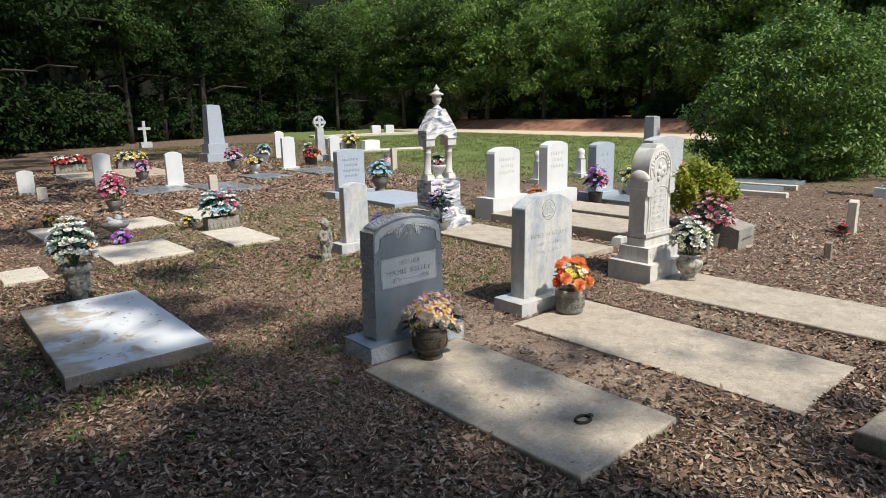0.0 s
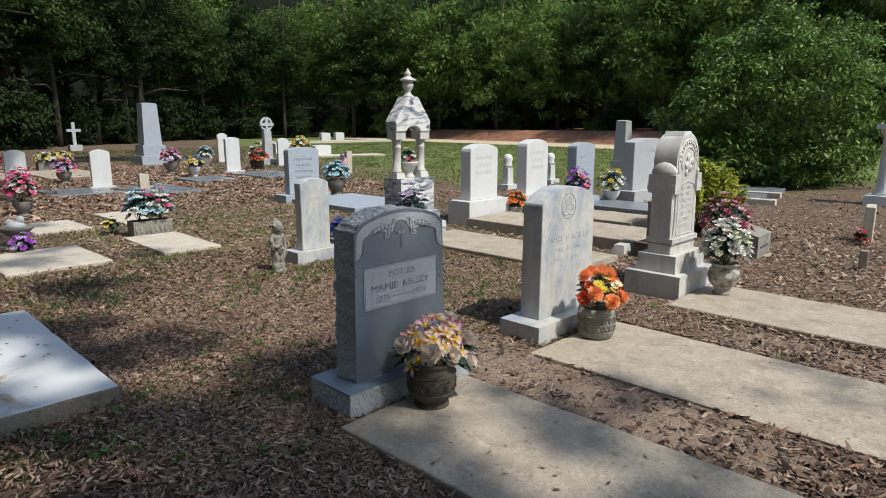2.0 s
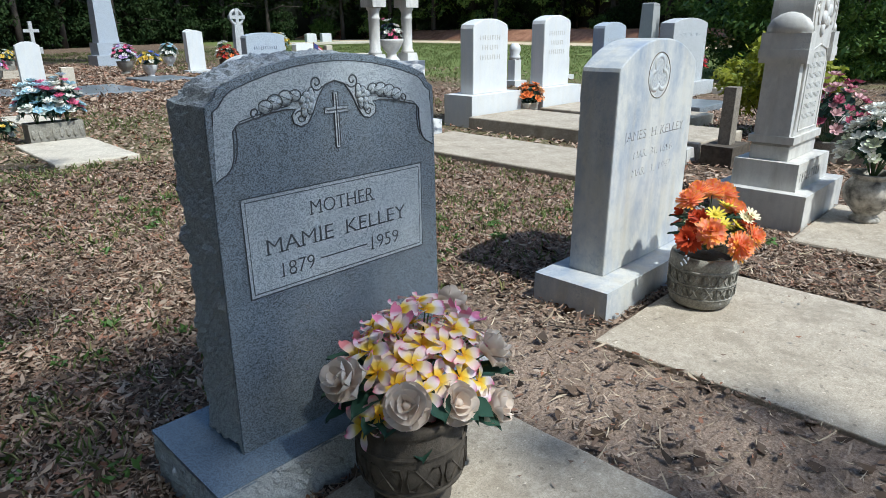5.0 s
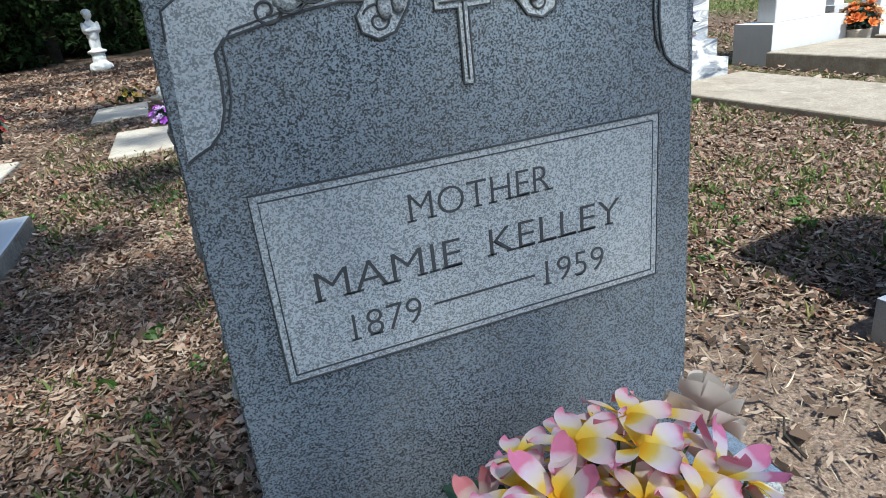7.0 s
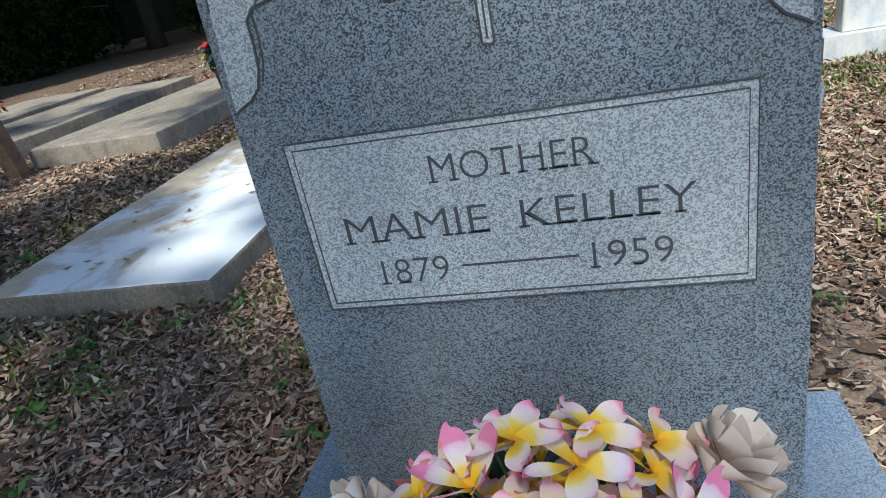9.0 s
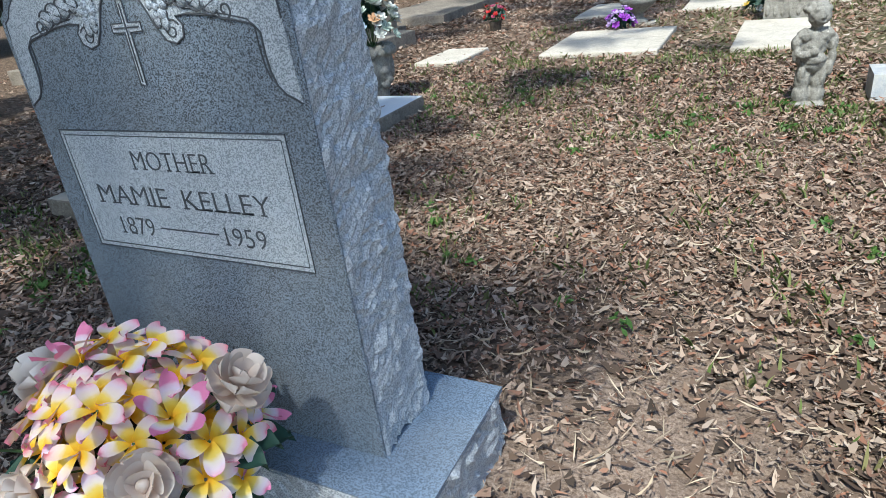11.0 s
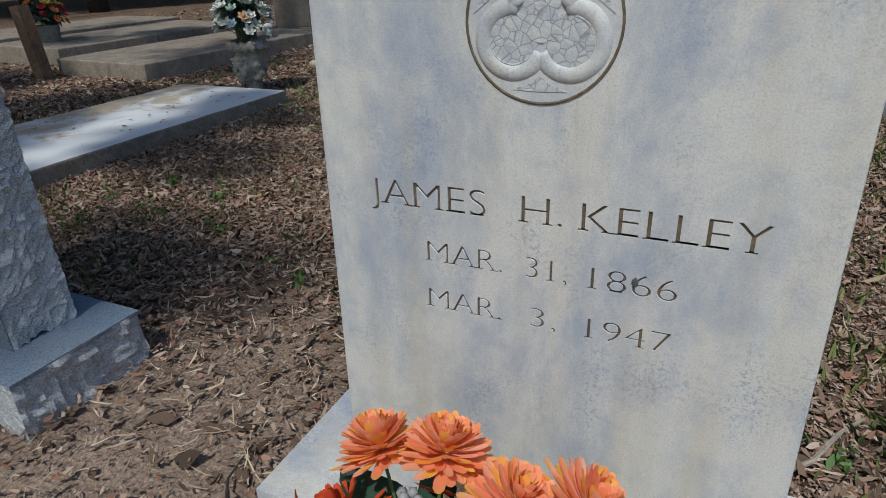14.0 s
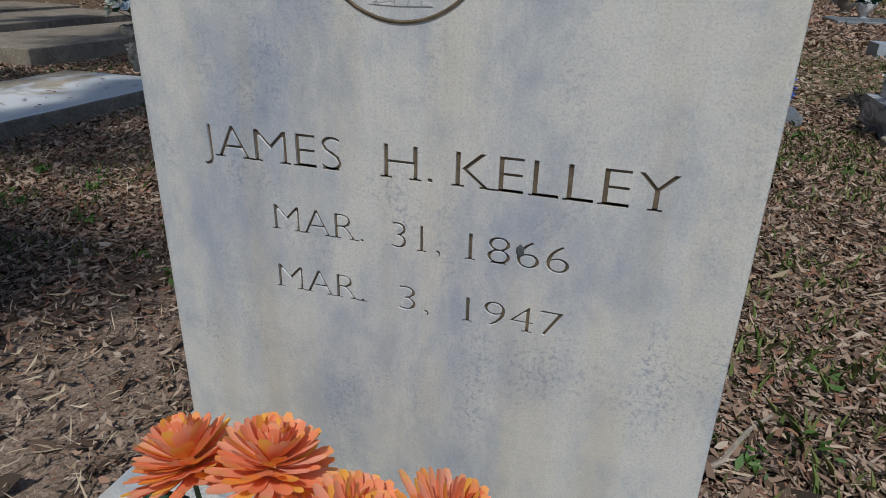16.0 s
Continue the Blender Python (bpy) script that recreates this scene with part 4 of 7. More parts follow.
dim = plain("worn_letters_in_marble", (0.55, 0.53, 0.50), 0.9, 0.3, 60)
dim_grey = plain("worn_letters_in_granite", (0.13, 0.15, 0.18), 0.9, 0.3, 60)
tablet("headstone", "slim white marble headstone with raised worn letters on a marble block", (1.545, 3.08), 0.17, 0.86, 0.11, M["marble"], 0.05, (0.27, 0.06, 0.2, 0.13), words=(("LESTER", 0.70, 0.042, 0.23), ("ODOM", 0.63, 0.042, 0.19)), worn=0, mark=dim)
tablet("headstone", "white marble headstone with a serpentine top on a wide base", (4.72, 3.57), 0.29, 1.11, 0.19, M["marble_white"], 0.06, (0.43, 0.11, 0.3, 0.33), 0.04, worn=3, mark=dim)
tablet("headstone", "white marble headstone with a serpentine top on a wide base", (5.9, 3.52), 0.27, 1.15, 0.19, M["marble_white"], 0.06, (0.4, 0.11, 0.3, 0.33), 0.04, worn=3, mark=dim)
tablet("headstone", "blue-grey granite headstone with carved border on a low base", (7.3, 3.55), 0.28, 1.07, 0.18, M["granite_blue"], 0.05, (0.4, 0.12, 0.3, 0.16), 0.03, worn=3, mark=M["granite_pale"])
tablet("headstone", "large grey granite family headstone on a wide base", (8.87, 3.2), 0.56, 1.12, 0.22, M["granite_pale"], 0.07, (0.72, 0.13, 0.36, 0.2), 0.0, worn=1, mark=M["granite_light"])
tablet("headstone", "blue-grey granite headstone with a carved ornament and dark writing", (4.35, 7.6), 0.32, 0.98, 0.16, M["granite_blue"], 0.04, (0.48, 0.12, 0.28, 0.14), 0.03, worn=4, mark=dim_grey)
tablet("headstone", "small white marble headstone with a rounded top", (2.5, 12.72), 0.2, 0.86, 0.1, M["marble_white"], 0.07, (0.26, 0.06, 0.15, 0.06))
tablet("headstone", "small white marble headstone with a rounded top", (1.26, 14.4), 0.21, 0.84, 0.1, M["marble_white"], 0.07)
tablet("headstone", "small pale headstone with a rounded top", (-0.48, 13.9), 0.17, 0.56, 0.1, M["marble_white"], 0.05)
tablet("footstone", "low pale marble footstone", (-0.42, 12.3), 0.1, 0.29, 0.1, M["concrete_pale"], 0.01, group="footstones", category="footstone")
tablet("headstone", "white marble tablet with a rounded top", (8.97, 20.1), 0.19, 1.05, 0.1, M["marble_white"], 0.08)
tablet("headstone", "white marble tablet on a low base", (6.6, 14.7), 0.21, 1.02, 0.12, M["marble_white"], 0.05, (0.3, 0.08, 0.2, 0.08))
tablet("headstone", "white marble tablet with a rounded top", (9.5, 16.8), 0.2, 0.92, 0.1, M["marble_white"], 0.09)
tablet("headstone", "grey weathered headstone with a rounded top by a concrete slab", (-3.55, 6.2), 0.27, 0.84, 0.12, M["concrete_grey"], 0.09, (0.34, 0.08, 0.2, 0.12), worn=4, mark=dim_grey)
tablet("footstone", "square white marble post marking a grave", (8.52, 11.8), 0.085, 0.65, 0.13, M["concrete_pale"], 0.004, group="footstones", category="footstone")
tablet("footstone", "small grey stone marker in the leaves", (4.97, -1.08), 0.055, 0.2, 0.07, M["concrete_grey"], 0.01, group="footstones", category="footstone", turn=12)
tablet("footstone", "small pale marker stone with a rounded top", (6.7, -0.78), 0.09, 0.45, 0.1, M["concrete_pale"], 0.03, group="footstones", category="footstone", turn=8)
tablet("footstone", "weathered square marker post beside a flower basket", (2.02, 8.95), 0.08, 0.56, 0.1, M["concrete_pale"], 0.005, group="footstones", category="footstone")
for x, y, h in ((14.2, 24.6, 0.5), (26.0, 38.0, 0.7), (27.5, 38.3, 0.7), (12.6, 20.8, 0.45), (13.6, 20.4, 0.5)):
    tablet("headstone", "low pale headstone far off at the wood's edge", (x, y), 0.4, h, 0.3, M["marble_white"], 0.04)


def round_headed_post(at, h):
    s = thing("grave_post", "small white marble post with a rounded head on a square foot", "grave marker", (*at, 0), 0, "small marble posts")
    part("foot", box(-0.17, 0.17, -0.15, 0.15, -0.02, 0.1, 0.008), M["marble_white"], s)
    part("shaft", box(-0.095, 0.095, -0.08, 0.08, 0.1, h * 0.62, 0.01, 0.95), M["marble_white"], s)
    part("head", lathe([(0.085, h * 0.62), (0.10, h * 0.66), (0.10, h * 0.7), (0.08, h * 0.74), (0.105, h * 0.84), (0.095, h * 0.93), (0.05, h)], 16), M["marble_white"], s, smooth=True)


round_headed_post((8.6, 6.3), 0.74)
round_headed_post((10.3, 6.4), 0.7)


def obelisk(at, h, w, mat, label):
    s = thing("monument", label, "monument", (*at, 0), 0)
    part("lower_base", box(-w * 0.56, w * 0.56, -w * 0.5, w * 0.5, -0.03, h * 0.16, 0.015), mat, s)
    part("upper_base", box(-w * 0.45, w * 0.45, -w * 0.42, w * 0.42, h * 0.16, h * 0.33, 0.02), mat, s)
    part("shaft", box(-w * 0.36, w * 0.36, -w * 0.33, w * 0.33, h * 0.33, h * 0.96, 0.012, 0.84), mat, s)
    tw, td = w * 0.36 * 0.84, w * 0.33 * 0.84
    part("cap", plate([(-tw, h * 0.96), (tw, h * 0.96), (tw * 0.9, h * 0.985), (-tw * 0.35, h), (-tw, h * 0.99)], -td, td, 0.004), mat, s)


obelisk((6.4, 20.2), 2.1, 0.82, M["granite_blue"], "tall blue-grey granite pillar on a stepped base")
obelisk((12.0, 5.5), 1.45, 0.46, M["granite_pale"], "pale granite pillar with a slanted top behind the family stone")


def celtic_cross(at, h):
    s = thing("cross_monument", "pale stone celtic cross on a tapered shaft", "cross", (*at, 0))
    mat = M["granite_pale"]
    part("foot", box(-0.28, 0.28, -0.2, 0.2, -0.03, 0.2, 0.015), mat, s)
    part("shaft", box(-0.16, 0.16, -0.1, 0.1, 0.2, h - 0.46, 0.01, 0.82), mat, s)
    ring = tube([(0.2 * math.cos(a), 0, h - 0.25 + 0.2 * math.sin(a)) for a in np.linspace(0, 2 * math.pi, 33)], 0.045, 8)
    part("ring", ring, mat, s)
    arms = box(-0.05, 0.05, -0.06, 0.06, h - 0.5, h, 0.01)
    part("upright", arms, mat, s)
    for x0 in (-0.25, 0.05):
        part("arm", box(x0, x0 + 0.2, -0.06, 0.06, h - 0.3, h - 0.2, 0.01), mat, s)


celtic_cross((9.3, 17.5), 1.62)


def plain_cross(at, h):
    s = thing("cross_monument", "small grey stone cross at the dark edge of the wood", "cross", (*at, 0))
    part("foot", box(-0.3, 0.3, -0.25, 0.25, -0.03, 0.3, 0.02), M["granite_pale"], s)
    part("upright", box(-0.08, 0.08, -0.07, 0.07, 0.3, h, 0.01), M["granite_pale"], s)
    for x0 in (-0.34, 0.08):
        part("arm", box(x0, x0 + 0.26, -0.07, 0.07, h * 0.66, h * 0.76, 0.01), M["granite_pale"], s)


plain_cross((8.4, 36.0), 1.5)



def wheel_cross(at, h, turn):
    s = thing("cross_monument", "small pale stone wheel cross standing on a slab's end", "cross", at, turn)
    mat = M["granite_pale"]
    part("foot", box(-0.17, 0.17, -0.12, 0.12, -0.02, 0.07, 0.012), mat, s)
    part("shaft", box(-0.1, 0.1, -0.05, 0.05, 0.07, h - 0.3, 0.008, 0.72), mat, s)
    rim = [((0.17 + 0.022 * math.cos(4 * a)) * math.cos(a), h - 0.17 + (0.17 + 0.022 * math.cos(4 * a)) * math.sin(a)) for a in np.linspace(0, 2 * math.pi, 40, endpoint=False)]
    part("head", plate(rim, -0.045, 0.045, 0.008), mat, s, "lobed round head of the cross")
    for x, z, w, d in ((0, 0, 0.03, 0.14), (0, 0, 0.14, 0.03)):
        part("raised_arm", box(x - w, x + w, -0.055 - 0.003 * (w > d), -0.044, h - 0.17 + z - d, h - 0.17 + z + d, 0.004), mat, s)


wheel_cross((-3.72, 10.5, 0.12), 0.78, 12)
tablet("headstone", "dark weathered round-topped headstone behind a raised slab", (-5.45, 11.6), 0.3, 0.95, 0.14, M["concrete_grey"], 0.2)
# two rounded lumps for a small white ornament
s = thing("ornament", "small white cast ornament on a raised slab", "ornament", (-3.5, 5.66, 0.15), 30)
bm = blob(bmesh.new(), (0, 0, 0.035), (0.06, 0.035, 0.035), 2)
blob(bm, (0.05, 0, 0.08), (0.022, 0.022, 0.03), 3)
part("body", bm, M["cast_white"], s, smooth=True)

# a broken slant stone, a leaning wooden marker and a small column
s = thing("slant_marker", "dark weathered slant-top marker stone", "grave marker", (5.0, 0.06, 0), 4)
bm = bmesh.new()
vs = [bm.verts.new(p) for p in ((-0.24, -0.19, -0.03), (0.24, -0.19, -0.03), (0.24, 0.19, -0.03), (-0.24, 0.19, -0.03), (-0.24, -0.19, 0.23), (0.24, -0.19, 0.23), (0.24, 0.19, 0.34), (-0.24, 0.19, 0.34))]
for f in ((0, 3, 2, 1), (4, 5, 6, 7), (0, 1, 5, 4), (1, 2, 6, 5), (2, 3, 7, 6), (3, 0, 4, 7)):
    bm.faces.new([vs[i] for i in f])
part("block", bevelled(bm, 0.012, 2), M["cast"], s)
part("writing", plate([(-0.15, 0.1), (0.15, 0.1), (0.15, 0.12), (-0.15, 0.12)], -0.194, -0.188), M["cut"], s)

s = thing("marble_column", "white marble column stump on a square base beside the bush", "monument", (10.92, -0.1, 0))
s.scale = (0.72, 0.72, 1.0)
part("base", box(-0.36, 0.36, -0.36, 0.36, -0.03, 0.16, 0.02), M["marble_white"], s)
part("shaft", lathe([(0.25, 0.16), (0.25, 0.2), (0.19, 0.24), (0.175, 0.7), (0.165, 1.15), (0.2, 1.18), (0.24, 1.22), (0.24, 1.28)], 20), M["marble_white"], s, smooth=True)
part("cap", box(-0.28, 0.28, -0.28, 0.28, 1.28, 1.36, 0.02), M["marble_white"], s)

s = thing("grave_post", "weathered square wooden-brown marker post on a low foot", "grave marker", (4.22, 0.74, 0))
part("foot", box(-0.17, 0.17, -0.12, 0.12, -0.02, 0.15, 0.01), M["cast_brown"], s)
part("post", box(-0.055, 0.055, -0.045, 0.045, 0.15, 0.58, 0.006), M["concrete_grey"], s)
s = thing("footstone", "small white marble block lying by a grave slab", "footstone", (4.05, 1.0, 0), 6, "footstones")
part("block", box(-0.1, 0.1, -0.07, 0.07, 0, 0.11, 0.03, 0.8), M["marble_old"], s)
s = thing("grave_post", "leaning dark wooden marker post at a slab's corner", "grave marker", (-3.98, 3.1, 0))
p = part("post", box(-0.06, 0.06, -0.05, 0.05, -0.05, 0.62, 0.006), M["wood"], s)
p.matrix_basis = pose(0, 0, 0, 0, -7, 0)

# ---- woods, bush and shrubs ----


def leaf_cloud(centres, radii, count, size, rng, droop=0.3, flat=1.0):
    """Leaf quads scattered round clump centres; returns an array of corners."""
    k = len(centres)
    which = rng.integers(0, k, count)
    d = rng.normal(size=(count, 3))
    d /= np.linalg.norm(d, axis=1)[:, None]
    r = rng.random(count) ** 0.5
    pos = centres[which] + d * (r * radii[which])[:, None] * np.array([1, 1, flat])
    nrm = d * 0.5 + rng.normal(size=(count, 3)) * 0.5 + np.array([0, 0, 0.75])
    nrm /= np.linalg.norm(nrm, axis=1)[:, None]
    along = np.cross(nrm, rng.normal(size=(count, 3)))
    along /= np.linalg.norm(along, axis=1)[:, None]
    along[:, 2] -= droop
    side = np.cross(nrm, along)
    s = size * (0.6 + 0.8 * rng.random(count))[:, None]
    quad = np.stack([pos - along * s, pos + side * s * 0.42, pos + along * s, pos - side * s * 0.42], 1)
    return quad.reshape(-1, 3)


def crown_points(n, centre, radii, rng, shell=0.35, low=-1.0):
    d = rng.normal(size=(n * 3, 3))
    d /= np.linalg.norm(d, axis=1)[:, None]
    d = d[d[:, 2] > low][:n]
    bumps = np.array([0.78 + 0.3 * noise.noise(Vector(v) * 2.1 + Vector(centre)) for v in d])
    r = (1 - shell * rng.random(len(d)) ** 1.5) * bumps
    return np.array(centre) + d * r[:, None] * np.array(radii)


def tree_meshes(seed, height, radius, low, leaves, leaf, mat, clumps=170):
    """Trunk with limbs, and a crown of clumps hung along them."""
    rng = np.random.default_rng(seed)
    trunk = bmesh.new()
    bend = rng.normal(size=2) * 0.35
    spine = [(bend[0] * (z / height) ** 2, bend[1] * (z / height) ** 2, z) for z in np.linspace(-0.2, height * 0.93, 7)]
    tube(spine, 0.03 + height * 0.014, 8, trunk, 0.25)
    for k in range(9):
        z = height * (0.2 + 0.07 * k)
        a = k * 2.4 + seed
        reach = radius * (0.9 - 0.06 * k)
        tube([(0, 0, z), (math.cos(a) * reach * 0.45, math.sin(a) * reach * 0.45, z + 0.5), (math.cos(a) * reach, math.sin(a) * reach, z + 0.4)], 0.07 + height * 0.002, 5, trunk, 0.3)
    mid = (height + low) / 2
    pts = crown_points(clumps, (0, 0, mid), (radius, radius, (height - low) / 2), rng, 0.7)
    rad = 0.45 + 0.5 * rng.random(len(pts))
    quads = leaf_cloud(pts, rad * radius / 2.8, leaves, leaf, rng, flat=0.55)
    return mesh_of("trunk", trunk, M["bark"], smooth=True), quads_mesh("crown", quads, mat)


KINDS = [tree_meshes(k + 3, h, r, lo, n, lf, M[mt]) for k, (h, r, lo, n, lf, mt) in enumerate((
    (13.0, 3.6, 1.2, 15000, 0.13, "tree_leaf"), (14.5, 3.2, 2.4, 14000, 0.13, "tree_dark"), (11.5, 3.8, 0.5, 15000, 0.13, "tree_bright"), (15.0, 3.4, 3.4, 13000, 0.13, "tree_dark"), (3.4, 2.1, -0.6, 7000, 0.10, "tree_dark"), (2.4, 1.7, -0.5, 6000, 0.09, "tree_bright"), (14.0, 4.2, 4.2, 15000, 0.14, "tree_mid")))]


def tree(kind, x, y, scale, turn, label, name="tree", category="tree", group="trees of the wood", z=0.0):
    t = thing(name, label, category, (x, y, z), turn, group)
    t.scale = (scale,) * 3
    part("trunk", KINDS[kind][0], None, t)
    part("crown", KINDS[kind][1], None, t)
    return t


def edge_of_wood(u):
    """The line along which the wood begins, from u = 0 (west) to 1 (east)."""
    pts = ((-16, 12), (-9, 23), (-2, 30), (6, 40), (15, 47), (26, 54), (37, 50), (42, 38), (41, 26), (40, 14), (37, 4), (33, -6))
    k = u * (len(pts) - 1)
    i = min(int(k), len(pts) - 2)
    f = k - i
    return (pts[i][0] * (1 - f) + pts[i + 1][0] * f, pts[i][1] * (1 - f) + pts[i + 1][1] * f)


rng = np.random.default_rng(11)
BROAD = "broad-leaved woodland tree with low hanging leafy branches"
# west trees take the darker leaf copies in place of the wood's shade
for k in range(34):
    x, y = edge_of_wood((k + 0.5 * rng.random()) / 34)
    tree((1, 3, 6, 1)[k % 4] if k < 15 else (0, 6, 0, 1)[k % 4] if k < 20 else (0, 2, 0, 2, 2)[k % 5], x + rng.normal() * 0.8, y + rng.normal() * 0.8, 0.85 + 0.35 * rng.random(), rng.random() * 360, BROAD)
for k in range(44):
    x, y = edge_of_wood((k + 0.6 * rng.random()) / 44)
    away = Vector((x - 6, y - 8)).normalized()
    out = 3.5 + 8 * rng.random()
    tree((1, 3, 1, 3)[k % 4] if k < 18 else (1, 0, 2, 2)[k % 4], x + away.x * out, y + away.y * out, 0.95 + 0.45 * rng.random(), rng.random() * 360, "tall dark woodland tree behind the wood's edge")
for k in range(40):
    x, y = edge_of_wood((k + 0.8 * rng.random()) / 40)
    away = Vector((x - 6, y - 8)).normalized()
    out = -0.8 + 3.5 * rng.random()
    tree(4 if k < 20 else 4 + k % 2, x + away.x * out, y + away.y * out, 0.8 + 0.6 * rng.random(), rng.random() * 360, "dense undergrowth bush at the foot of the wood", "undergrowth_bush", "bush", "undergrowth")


# a near-black sheet whose colour stands for shade between the trees
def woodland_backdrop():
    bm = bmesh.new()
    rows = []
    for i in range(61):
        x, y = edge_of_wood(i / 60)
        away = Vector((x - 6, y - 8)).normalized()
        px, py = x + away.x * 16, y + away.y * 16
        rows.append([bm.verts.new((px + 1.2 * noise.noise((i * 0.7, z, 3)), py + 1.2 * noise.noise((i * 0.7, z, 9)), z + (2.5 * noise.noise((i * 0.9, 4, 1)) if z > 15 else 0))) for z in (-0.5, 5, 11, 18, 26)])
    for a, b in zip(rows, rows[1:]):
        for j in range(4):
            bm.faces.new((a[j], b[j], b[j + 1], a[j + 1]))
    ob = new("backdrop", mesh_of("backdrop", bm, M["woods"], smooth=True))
    tagged(ob, "near-black sheet painted as the shade deep in the wood", "backdrop", kind="structure")


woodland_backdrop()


def over(x, y, z):
    """The place at height z that shades the ground at x, y."""
    k = z / SUN_TO.z
    return (x + SUN_TO.x * k, y + SUN_TO.y * k, z)


# the crown's boughs, by the stretch of ground that each one shades: x, x, y, y, clumps, their spread, leaves in each, leaf size
CROWN = (
    (-9.5, -2.2, -3.4, 3.0, 170, 0.7, 90, 0.13),
    (-2.8, -0.45, -3.4, 0.0, 130, 0.42, 60, 0.1),
    (-2.4, -0.5, 0.0, 1.8, 15, 0.4, 60, 0.1),
    (-0.6, 0.5, -0.1, 1.0, 85, 0.2, 14, 0.05),
    (-2.4, -0.9, 0.6, 3.0, 18, 0.35, 60, 0.1),
    (-0.5, 0.45, -1.95, -0.3, 32, 0.1, 60, 0.05),
    (0.35, 1.0, -1.1, -0.55, 8, 0.11, 40, 0.05),
    (0.3, 1.9, -3.6, -1.9, 15, 0.26, 60, 0.09),
    (1.0, 1.9, -2.0, -1.1, 6, 0.1, 34, 0.05),
    (-6.5, -0.5, 3.4, 10.0, 44, 0.5, 70, 0.12),
    (-0.5, 0.6, 3.6, 8.0, 5, 0.3, 36, 0.1),
)
# unseen boughs added to darken the ground before the wood
FAR_CROWN = ((-18.0, 1.0, 11.5, 30.0, 150, 1.0, 80, 0.2), (1.0, 9.0, 24.0, 34.0, 30, 1.0, 80, 0.2))


def shade_tree(label, foot, tips, crown, seed):
    """An unseen tree beside the path, whose boughs reach out over the ground that they shade."""
    r = np.random.default_rng(seed)
    t = thing("tree", label, "tree")
    trunk = tube([(*foot, -0.2), (foot[0] + 0.1, foot[1] + 0.1, 1.5), (foot[0] + 0.2, foot[1] + 0.5, 3.5), (foot[0] + 0.3, foot[1] + 1.2, 5.5), (foot[0], foot[1] + 1.7, 8)], 0.24, 10, None, 0.3)
    for tip in (over(x, y, 6.5) for x, y in tips):
        tube([(foot[0] + 0.25, foot[1] + 1.0, 4.6), ((foot[0] + tip[0]) / 2, (foot[1] + tip[1]) / 2 + 0.6, 5.9), tip], 0.09, 6, trunk, 0.25)
    part("trunk", trunk, M["bark"], t, smooth=True)
    leaves = []
    for x0, x1, y0, y1, clumps, spread, per_clump, size in crown:
        spots = np.c_[x0 + (x1 - x0) * r.random(clumps), y0 + (y1 - y0) * r.random(clumps)]
        pts = np.array([over(x, y, 5.8 + 1.8 * r.random()) for x, y in spots])
        leaves.append(leaf_cloud(pts, spread * (0.6 + 0.8 * r.random(clumps)), clumps * per_clump, size, r, flat=0.5))
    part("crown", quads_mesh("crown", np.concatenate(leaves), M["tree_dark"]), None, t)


shade_tree("tall broad-leaved tree that shades the near graves", (-4.0, -9.4), ((-0.2, 0.4), (-3.0, 0.2), (-6.5, -0.5), (-2.0, -2.5), (-6.0, -2.5), (0.2, -1.2), (-1.4, 1.5), (-4.6, 4.0)), CROWN, 5)
shade_tree("unseen wide tree added to shade the edge of the wood", (-15.0, 9.0), ((-14.0, 14.0), (-10.0, 18.0), (-6.0, 22.0), (-12.0, 24.0), (-3.0, 16.0)), FAR_CROWN, 6)
# oversized trees added so that crowns out of view keep sun off the wood
for k, (x, y, size) in enumerate(((-16.5, 17.0, 2.0), (-13.5, 22.5, 2.2), (-10.5, 26.5, 2.1), (-7.5, 29.5, 2.2), (-4.5, 33.0, 2.2), (-1.5, 36.5, 2.1), (1.5, 40.5, 2.2), (5.5, 43.5, 2.1))):
    tree(3, x, y, size, k * 63, "added very tall tree, its unseen dark crown shading the wood")
# unseen ring of trees added to cut sky light from west and south
for k in range(30):
    a = radians(142 + 128 * k / 29)
    far_off = 15 + 5 * ((k * 7) % 5) / 5 + (6 if k > 18 else 0)
    if -60 < math.degrees(a) - 270 < 60:
        far_off += 5
    tree((1, 3, 0, 2)[k % 4], 1 + far_off * math.cos(a), far_off * math.sin(a), 0.95 + 0.2 * ((k * 3) % 4) / 4, k * 77, "unseen woodland tree added to close the clearing and block sky")


def big_bush():
    r = np.random.default_rng(8)
    t = thing("bush", "large dense evergreen bush with glossy leaves down to the ground", "bush", (13.9, 2.7, 0))
    stems = bmesh.new()
    for k in range(9):
        a = k * 0.7
        tube([(0.2 * math.cos(a), 0.2 * math.sin(a), -0.1), (0.7 * math.cos(a), 0.7 * math.sin(a), 1.3), (1.4 * math.cos(a), 1.4 * math.sin(a), 2.6)], 0.05, 5, stems, 0.3)
    part("trunk", stems, M["bark"], t)
    pts = np.concatenate([crown_points(430, (0, 0, 1.85), (3.05, 2.75, 2.5), r, 0.4, -0.8), crown_points(170, (0, 0, 0.55), (2.9, 2.6, 0.75), r, 0.5)])
    part("crown", quads_mesh("crown", leaf_cloud(pts, 0.2 + 0.28 * r.random(len(pts)), 76000, 0.048, r, flat=0.6), M["bush_leaf"]), None, t)


big_bush()


